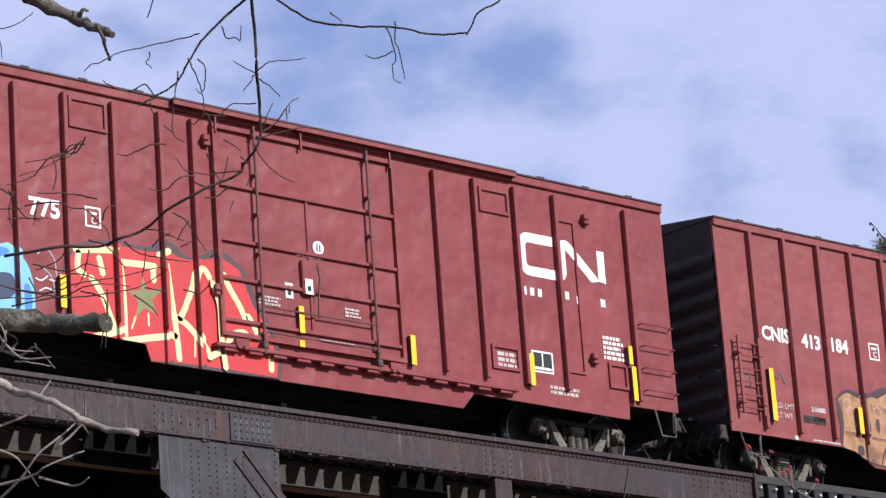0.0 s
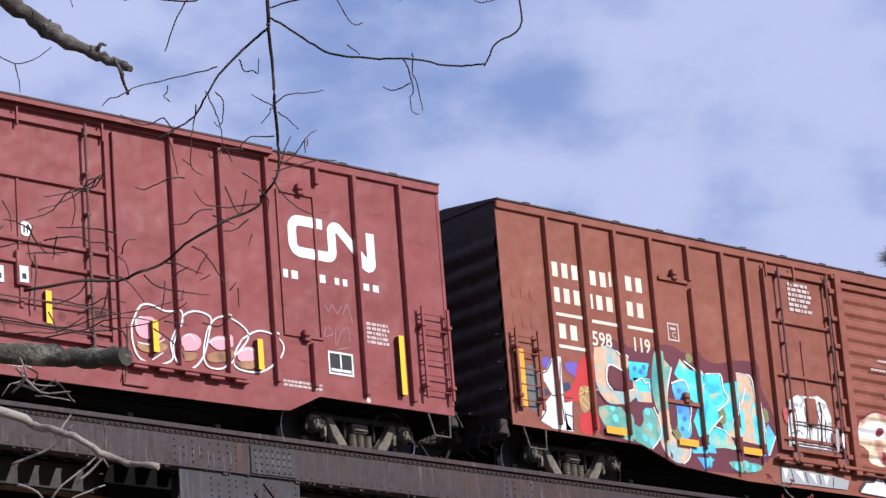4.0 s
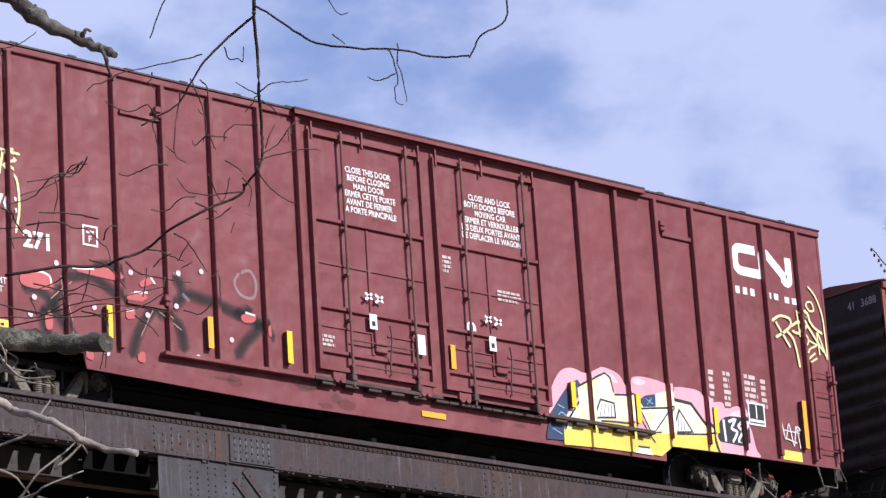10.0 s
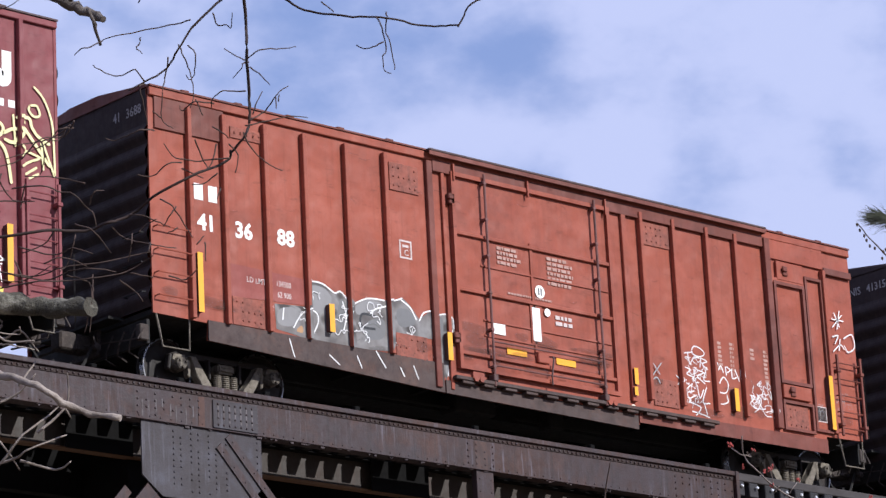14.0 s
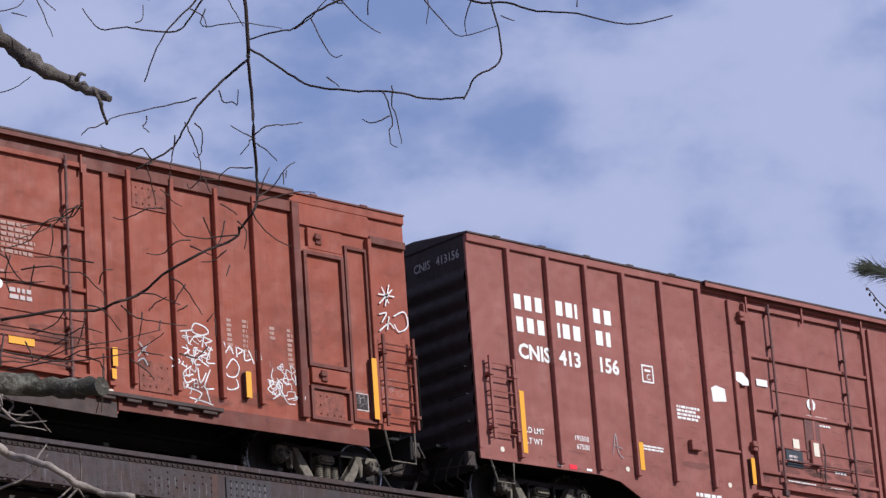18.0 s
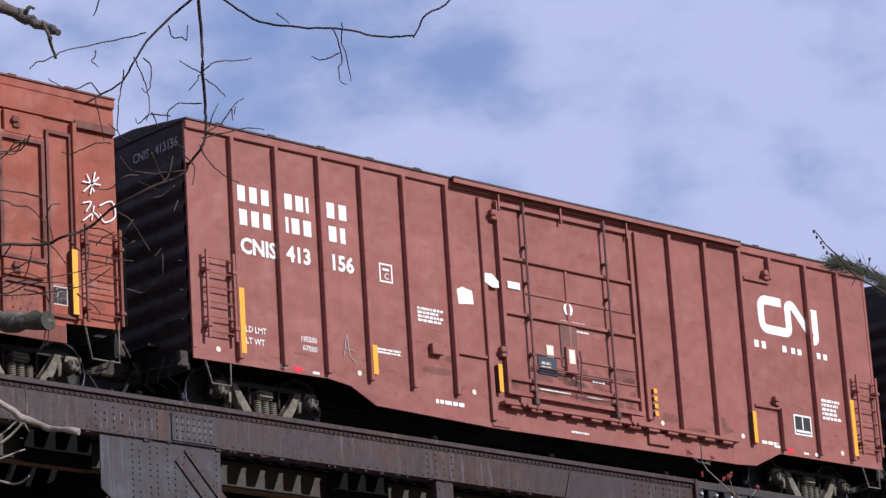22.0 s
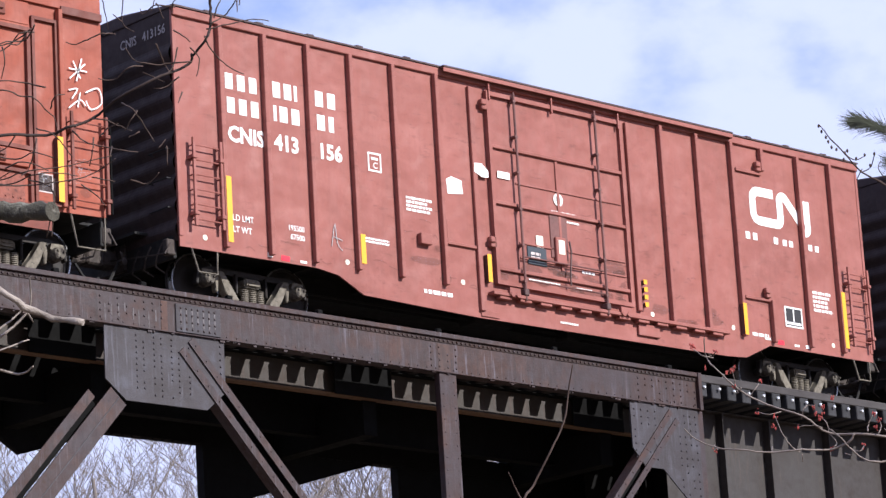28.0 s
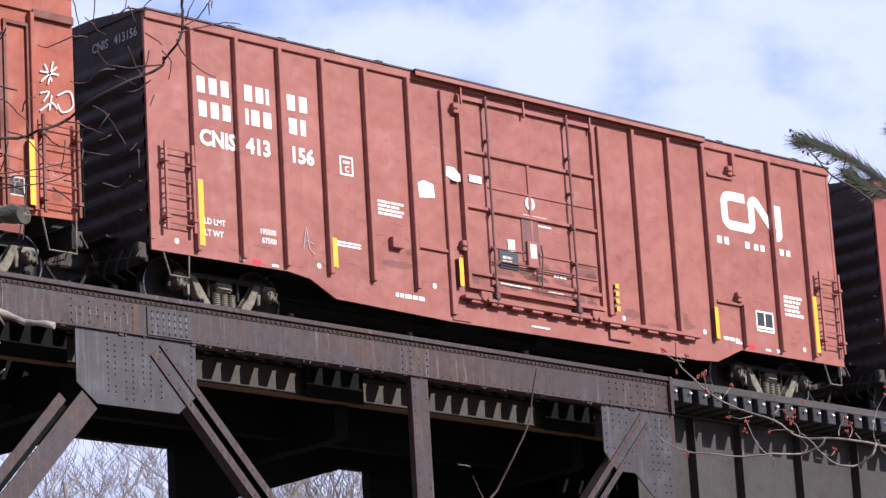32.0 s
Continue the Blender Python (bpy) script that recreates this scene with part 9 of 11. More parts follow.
    sill_step(car, 0.1, 0.56, 0.78, 0.30), sill_step(car, L - 0.6, L - 0.1, 0.8)
    truck(car, (1.57 + 3.39) / 2, 0.5)
    truck(car, (15.88 + 17.62) / 2, 0.5)
    end_gear(car, 0, -1, 0.8, m, 1), end_gear(car, L, 1, 0.8, m)


car_d()


# -- the orange-red car with the grey piece --
E_STAKES = [0.71, 1.37, 2.17, 2.95, 3.8, 4.61, 10.35, 11.14, 11.97, 12.7, 13.51, 14.99]


def car_e():
    L, ze, m = 15.78, 4.475, CAR_PAINT["e"]
    car = new_car("e", -17.12, "orange red weathered boxcar with grey and white graffiti tags")
    low = [(0, 1.02), (1.02, 1.0), (1, 0.74), (5.68, 0.56), (10.01, 0.50), (10.09, 0.62), (13.41, 0.66), (14.76, 0.64), (14.8, 0.94), (L, 0.97)]
    shell(car, L, ze, low, m, CAR_PAINT["trim"], M_END, CAR_PAINT["trim"])
    stakes(car, [x for x in E_STAKES[:-1]], 1.02, ze - 0.2, m)
    stakes(car, [E_STAKES[-1]], 1.0, ze - 0.5, m)
    s = Side(car, E_STAKES, low)
    part("header_plate", chamfered((0.1, 1.41, -0.03, 0, 3.85, ze - 0.13), r=0.006), CAR_PAINT["trim"], car)
    part("header_plate", chamfered((13.62, L - 0.75, -0.045, 0, 4.0, ze - 0.13), r=0.006), CAR_PAINT["e"], car)
    for edge in ([(1.0, 1.04), (5.69, 1.02), (5.69, 0.55), (1.0, 0.73)], [(10.05, 0.84), (14.78, 0.88), (14.78, 0.63), (10.05, 0.61)],
                 [(5.72, 0.76), (10.02, 0.72), (10.02, 0.49), (5.72, 0.55)]):
        bm = bmesh.new()
        slab(bm, edge, -0.03, -0.004)
        part("sill_plate", bm, M_SILL if edge[0][0] < 9 else CAR_PAINT["trim"], car, "weathered sill plate")
    x0, x1 = 6, 9.59
    door = plug_door(car, x0, x1, 0.98, 4.22, m, [6.69, 9.19], [3.22, 2.29, 1.25], [(7.73, 1.4, 3.3)], M_SILL)
    for z in (2.75, 1.85, 1.6):
        part("door_rail", chamfered((x0 + 0.6, x1 - 0.1, -0.05, -0.03, z - 0.015, z + 0.015), r=0.004), m, door)
    part("door_post", chamfered((5.5, 5.62, -0.07, 0, 0.62, ze - 0.15), r=0.008), CAR_PAINT["trim"], car)
    part("door_post", chamfered((5.82, 5.89, -0.05, 0, 0.62, ze - 0.15), r=0.006), m, car)
    part("door_post", chamfered((9.9, 10.01, -0.06, 0, 0.95, ze - 0.2), r=0.008), m, car)
    for x, z in ((6, 3.76), (5.98, 1.47), (13.96, 3.8), (13.92, 1.62)):
        latch(car, x, z, CAR_PAINT["trim"])
    for q in (((1.54), 3.97, 2.18, 4.15), (4.74, 3.71, 5.35, 4.17), (10.45, 3.74, 11.08, 4.14), (1.48, 1.05, 2.09, 1.49),
              (4.72, 0.94, 5.37, 1.39), (10.45, 0.96, 11.05, 1.43), (13.65, 0.96, 14.33, 1.4)):
        part("riveted_patch", chamfered((q[0], q[2], -0.02, 0, q[1], q[3]), r=0.005), M_PATCH, car, "rust-stained riveted patch")
        rivets("rivet_field", grid(q[0] + 0.08, q[2] - 0.08, 5, q[1] + 0.08, q[3] - 0.08, 3, 0.3), car, -0.02, 0.02, M_PATCH)
    part("track_header", chamfered((5.64, 13.46, -0.062, -0.002, ze - 0.31, ze - 0.115), r=0.006), CAR_PAINT["trim"], car, "grimy band under the track hood")
    part("frame_post", chamfered((13.44, 13.58, -0.10, -0.002, 0.92, ze - 0.14), r=0.008), CAR_PAINT["trim"], car)
    panel_frame(car, 13.66, 14.46, 1.76, 3.60, CAR_PAINT["trim"], 0.06, 0.06, "side_panel_frame")
    panel_frame(car, 13.66, 14.46, 0.93, 1.46, CAR_PAINT["trim"], 0.06, 0.05, "side_panel_frame")
    panel_frame(car, 14.50, 14.96, 1.0, 3.80, CAR_PAINT["trim"], 0.05, 0.05, "side_panel_frame")
    part("side_bar", chamfered((15.02, L - 0.02, -0.07, -0.002, 3.92, 4.04), r=0.006), CAR_PAINT["trim"], car)
    part("side_bar", chamfered((13.61, 14.46, -0.05, 0, 3.57, 3.66), r=0.004), m, car)
    part("bracket_plate", chamfered((13.69, 14.4, -0.06, 0, 1.5, 1.74), r=0.008), m, car)
    part("bracket_plate", chamfered((13.76, 14.45, -0.06, 0, 3.63, 3.97), r=0.008), m, car)
    for a, b, c, d in ((0.81, 2.03, 1.12, 0.10), (3.34, 1.62, 1.18, 0.10), (5.77, 1.52, 1.07, 0.10), (9.96, 1.51, 1.23, 0.09), (9.94, 1.19, 1.04, 0.08),
                       (12.4, 1.48, 1.08, 0.10), (14.9, 2.03, 1.06, 0.10)):
        yellow(car, a, c, b, d)
    for a, b in ((7.07, 1.41), (8.17, 1.39)):
        part("reflector_strip", boxes((a, a + 0.44, -0.048, -0.044, b - 0.05, b + 0.06)), M_YELLOW, car, "yellow reflective strip")
    decal(car, "paper", [rect(6.79, 1.66, 7.06, 1.85)], M_WHITE, -0.045), decal(car, "paper", [rect(7.67, 1.66, 7.85, 2.22)], M_WHITE, -0.06), decal(car, "paper", [disc(8.02, 2.18, 0.07)], M_WHITE, -0.06)
    part("gear_box", chamfered((7.64, 7.91, -0.055, -0.03, 1.61, 2.27), r=0.006), m, door)
    hood(car, 5.5, 13.45, ze, CAR_PAINT["trim"])
    lever_box(car, door, 7.84, 1.3, 1.48, m)
    door_dot(car, 7.89, 2.51)
    bars(car, 6.97, 3.15, 0.55, 0.32, 4, M_STENCIL, y=-0.045, seed=71), bars(car, 8.09, 3.15, 0.62, 0.5, 6, M_STENCIL, y=-0.045, seed=72), bars(car, 7.17, 2.41, 1.2, 0.05, 1, M_STENCIL, y=-0.045, seed=73), bars(car, 8.21, 2.18, 0.4, 0.2, 2, M_FADED, y=-0.045, seed=74)
    letter_blocks(car, [(0.81, 2.88, 0.19, 0.25, 2, 0.27)], M_WHITE)
    write(car, "41", 0.87, 2.43, 0.25, M_WHITE, 1.0, 0.045), write(car, "36", 1.58, 2.42, 0.25, M_WHITE, 1.0, 0.045), write(car, "88", 2.4, 2.44, 0.25, M_WHITE, 1.0, 0.045)
    square_mark(car, 4.89, 2.62, 0.26, 0.30, "C", M_FADED)
    decal(car, "repainted_patch", [[(1.48, 1.99), (2.91, 1.96), (2.91, 1.55), (1.45, 1.48)]], CAR_PAINT["g"])
    write(car, "LD LMT", 1.77, 1.75, 0.09, M_FADED, 0.9, y=LIFT - 0.003), write(car, "134500", 2.34, 1.77, 0.09, M_FADED, 0.8, y=LIFT - 0.003), write(car, "62 900", 2.36, 1.6, 0.09, M_FADED, 0.8, y=LIFT - 0.003)
    for x, z, n in ((12.12, 2.3, 7), (12.42, 2.32, 8), (12.94, 2.29, 3), (13.28, 2.3, 8)):
        bars(car, x, z, 0.11, 0.075 * n, n, M_STENCIL, seed=int(x * 10))
    # grey and silver piece
    s.fill("ash_fade", [(2.98, 1.95), (3.23, 1.95), (3.5, 1.84), (3.62, 1.89), (3.78, 1.76), (3.85, 1.72), (4.17, 1.86), (4.52, 1.87), (4.76, 1.92), (4.9, 1.97), (5.07, 1.86), (5.23, 1.68), (5.47, 1.83), (5.6, 1.8), (5.89, 1.85), (5.99, 1.72), (5.92, 1.09), (5.75, 0.77), (5.65, 0.96), (5.55, 1.39), (4.72, 1.36), (4.59, 1.07), (3.78, 1), (2.93, 1.02), (2.66, 1.06), (2.32, 1.1), (2.3, 1.49), (2.96, 1.54)], sharp=True)
    s.fill("grey", [(4.75, 1.79), (5.05, 1.81), (5.2, 1.57), (4.78, 1.46)], [(3.6, 1.8), (3.77, 1.69), (3.69, 1.21), (3.5, 1.29)], [(4.09, 1.47), (4.52, 1.62), (4.52, 1.24), (4.08, 1.18)], [(5.6, 1.76), (5.76, 1.78), (5.73, 1.43), (5.61, 1.43)])
    s.fill("pewter", [(2.35, 1.43), (2.79, 1.52), (2.84, 1.41), (2.66, 1.17), (2.33, 1.17)], [(3.01, 1.91), (3.32, 1.89), (3.48, 1.73), (3.24, 1.43), (2.99, 1.53)], [(3.88, 1.69), (4.17, 1.82), (4.5, 1.83), (4.28, 1.69), (3.95, 1.53)], [(5.77, 1.07), (5.89, 1.04), (5.83, 0.86), (5.73, 0.86)])
    s.fill("tan", [(2.68, 1.12), (2.83, 1.25), (2.86, 1.1)])
    s.stroke("white", 0.024, [(2.98, 1.95), (3.26, 1.95), (3.5, 1.84), (3.62, 1.88), (3.74, 1.79)], [(3.85, 1.7), (4.17, 1.85), (4.52, 1.87)], [(4.22, 1.62), (4.34, 1.71), (4.55, 1.78)], [(4.58, 1.87), (4.76, 1.91), (4.89, 1.96)], [(4.87, 1.93), (5.06, 1.83), (5.17, 1.66)], [(5.24, 1.65), (5.34, 1.79), (5.54, 1.86)])
    s.stroke("white", 0.022, [(5.64, 1.8), (5.83, 1.84), (5.96, 1.78), (5.97, 1.63)], [(2.66, 1.17), (2.79, 1.36), (2.96, 1.49), (3.13, 1.46), (3.15, 1.32), (3.05, 1.13)], [(2.48, 1.45), (2.45, 1.26)], [(2.27, 1.46), (2.26, 1.19)], [(3.66, 1.72), (3.72, 1.5), (3.66, 1.27)], [(5.93, 1.6), (5.89, 1.18), (5.79, 0.84)])
    s.stroke("white", 0.02, [(2.54, 0.97), (2.63, 0.7)], [(3.32, 0.83), (3.52, 0.7)], [(3.88, 0.89), (3.97, 0.71)], [(4.27, 1.02), (4.46, 0.78)], [(4.76, 0.83), (4.84, 0.69)], [(5.04, 0.89), (5.13, 0.69)], y=-0.032)
    s.stroke("black", 0.04, [(4.3, 1.59), (4.04, 1.58), (4.03, 1.39), (4.3, 1.38)])
    # white tags
    s.stroke("white", 0.021, [(11.46, 2.04), (11.53, 2.12), (11.7, 2.09), (11.77, 2.01), (11.63, 1.95), (11.48, 1.98), (11.46, 2.04)], [(11.24, 1.96), (11.48, 2.01)], [(11.35, 1.98), (11.39, 1.79)], [(11.51, 1.93), (11.41, 1.79), (11.55, 1.78), (11.65, 1.91), (11.51, 1.93)], [(11.68, 1.95), (11.64, 1.77)], [(11.68, 1.93), (11.82, 1.89), (11.7, 1.83), (11.83, 1.75)])
    s.stroke("white", 0.021, [(11.27, 1.72), (11.4, 1.69), (11.3, 1.61), (11.47, 1.57)], [(11.52, 1.7), (11.44, 1.5)], [(11.55, 1.71), (11.72, 1.68), (11.56, 1.6), (11.74, 1.49)], [(11.81, 1.79), (11.71, 1.56), (11.86, 1.55)], [(11.04, 1.54), (11.14, 1.46), (11.03, 1.38)], [(11.19, 1.49), (11.32, 1.43)])
    s.stroke("white", 0.021, [(11.42, 1.45), (11.27, 1.33), (11.32, 1.19), (11.47, 1.26)], [(11.26, 1.28), (11.45, 1.33)], [(11.54, 1.44), (11.58, 1.22), (11.69, 1.38)], [(11.77, 1.44), (11.65, 1.16), (11.82, 1.16)], [(11.34, 1.12), (11.59, 1.06), (11.46, 0.91)], [(11.37, 0.97), (11.64, 0.94), (11.79, 0.91)])
    s.stroke("white", 0.021, [(11.68, 1.14), (11.74, 0.95)], [(11.98, 1.87), (12.05, 1.73), (12.16, 1.86), (12.22, 1.75)], [(12.09, 1.53), (12.21, 1.67), (12.32, 1.56), (12.26, 1.41), (12.11, 1.39), (12.05, 1.48), (12.09, 1.53)], [(12.04, 1.33), (12.09, 1.19), (12.28, 1.24), (12.26, 1.36)], [(12.28, 1.86), (12.29, 1.71)], [(12.31, 1.86), (12.4, 1.82), (12.31, 1.76)])
    s.stroke("white", 0.021, [(12.43, 1.83), (12.44, 1.68), (12.55, 1.71)], [(12.52, 1.84), (12.61, 1.65)], [(12.66, 1.86), (12.67, 1.69)])
    s.stroke("white", 0.016, [(12.86, 1.44), (12.97, 1.4), (12.85, 1.29), (13.02, 1.21)], [(13.05, 1.46), (13.1, 1.27), (12.94, 1.15)], [(13.1, 1.32), (13.22, 1.13), (13.37, 1.12)], [(13.23, 1.18), (13.48, 1.24), (13.44, 1.11)])
    s.stroke("mist", 0.013, [(12.9, 1.72), (12.99, 1.6), (13.14, 1.67), (13.28, 1.59)], [(13.08, 1.71), (13.22, 1.48), (13.14, 1.27)], [(13.29, 1.69), (13.36, 1.4)])
    # thin dense scribbles
    s.scrawl("white", 0.012, 12.88, 1.18, 13.40, 1.72, 9, 88), s.scrawl("white", 0.012, 11.2, 0.98, 11.85, 1.9, 9, 89)
    s.scrawl("mist", 0.010, 15.12, 1.3, 15.62, 1.85, 7, 90), s.scrawl("mist", 0.012, 14.5, 1.15, 14.9, 1.5, 4, 91)
    s.scrawl("white", 0.012, 2.4, 1.1, 5.5, 1.8, 12, 92)
    s.grease(6.1, 1.05, 9.5, 1.7, 24, 84, -0.03), s.grease(10.1, 0.95, 15.5, 1.5, 9, 85), s.grease(0.1, 1.05, 5.6, 1.4, 5, 86)
    s.smudges(0.3, 1.05, 15.2, 1.6, 22, 13), s.smudges(0.3, 3.7, 15.2, 4.25, 18, 14), s.smudges(0.3, 1.6, 15.2, 3.7, 14, 15)
    s.stroke("silver", 0.02, [(10.47, 1.67), (10.61, 1.5)], [(10.66, 1.7), (10.43, 1.46)], [(10.42, 1.38), (10.53, 1.44), (10.6, 1.35)])
    s.stroke("white", 0.022, [(15.24, 3.24), (15.36, 3)], [(15.39, 3.3), (15.29, 2.95)], [(15.16, 3.12), (15.48, 3.12)], [(15.17, 2.97), (15.45, 3.23)], [(15.15, 2.79), (15.3, 2.83), (15.2, 2.67)], [(15.35, 2.78), (15.3, 2.56)], [(15.14, 2.52), (15.34, 2.67), (15.44, 2.6)], [(15.45, 2.8), (15.68, 2.9), (15.73, 2.68), (15.54, 2.56), (15.45, 2.67)])
    ladder(car, 15.12, L - 0.04, 0.98, 2.45, 5, CAR_PAINT["trim"]), ladder(car, 0.05, 0.68, 1.1, 2.5, 4, m, False)
    bm = bmesh.new()
    pipe(bm, [(L + 0.03, -0.1, 2.3), (L + 0.03, -0.1, 1.0)], 0.018, 6)
    part("corner_rail", bm, M_DARK, car)
    panel_frame(car, 14.54, 14.84, 1.19, 1.47, M_FADED, 0.006, 0.018, "white_mark")
    part("patch", boxes((14.56, 14.82, -0.004, -0.0005, 1.21, 1.45)), M_END, car, "dark painted square")
    dots(car, [(14.51, 0.83), (9.95, 0.85)], 0.06)
    sill_step(car, 0.05, 0.68, 1.04, 0.5), sill_step(car, L - 0.65, L - 0.02, 0.98, 0.5)
    truck(car, (0.82 + 2.59) / 2, 0.5)
    truck(car, (13.44 + 15.22) / 2, 0.5)
    end_gear(car, 0, -1, 0.8, m, 1), end_gear(car, L, 1, 0.8, m)
    end_text(car, "41 3688", ze)


car_e()


# -- the next car, of which the head shows beyond the gap --
def car_g():
    L, ze, m = 15.9, 4.45, CAR_PAINT["g"]
    car = new_car("g", 17.2, "rust red boxcar coupled behind, mostly out of view")
    shell(car, L, ze, [(0, 0.74), (2.65, 0.76), (3.6, 0.46), (12.4, 0.46), (13.1, 0.74), (L, 0.75)], m, M_ROOF, M_END)
    xs = [0.9 * k + 0.86 for k in range(6)] + [10.6, 11.5, 12.4, 13.3, 14.2, 15.06]
    stakes(car, xs, 0.82, ze - 0.13, m)
    twin_side(car, m, ze, L)
    plug_door(car, 6.44, 9.62, 0.98, 4.22, m, [7.02, 8.92], [3.3, 2.36, 1.25], [(8.0, 1.4, 3.28)])
    truck(car, 1.76, 0.5), truck(car, 14.4, 0.5)
    end_gear(car, 0, -1, 0.8, m, 1), end_gear(car, L, 1, 0.8, m)


car_g()


# ---- trees by the camera ----
def smooth(pts, n=4):
    """A finer line through the points (Catmull-Rom)."""
    out = []
    for i in range(len(pts) - 1):
        p = [Vector(pts[max(0, min(len(pts) - 1, k))]) for k in (i - 1, i, i + 1, i + 2)]
        for j in range(n):
            u = j / n
            out.append(0.5 * (2 * p[1] + (p[2] - p[0]) * u + (2 * p[0] - 5 * p[1] + 4 * p[2] - p[3]) * u * u
                              + (3 * p[1] - p[0] - 3 * p[2] + p[3]) * u ** 3))
    return out + [Vector(pts[-1])]


def limb(tree, name, pts, r0, r1, mat, depth=0.0, wig=0.0016, sides=6, knots=0.0, seed=0, label=""):
    """A bough in the tree's upright plane: (across, height) points, tapered, with a slight wander and knots."""
    rnd = random.Random(len(pts) * 7 + seed + int(pts[0][0] * 1000))
    line = smooth([(u, depth + rnd.uniform(-0.05, 0.05), z) for u, z in pts])
    n = len(line)
    radii = []
    for i, p in enumerate(line):
        if 0 < i < n - 1:
            p += Vector((rnd.uniform(-wig, wig), rnd.uniform(-wig, wig), rnd.uniform(-wig, wig)))
        k = 1 + (rnd.uniform(-knots, knots * 1.6) if knots else 0)
        radii.append((r0 + (r1 - r0) * i / (n - 1)) * k)
    bm = bmesh.new()
    pipe(bm, line, radii, sides)
    for f in bm.faces:
        f.smooth = len(f.verts) == 4
    return part(name, bm, mat, tree, label)


PX = 13.2 / 5763.0  # metres across at ten metres for the thinnest twig's unit
VIEW_TURN = radians(-43.5)


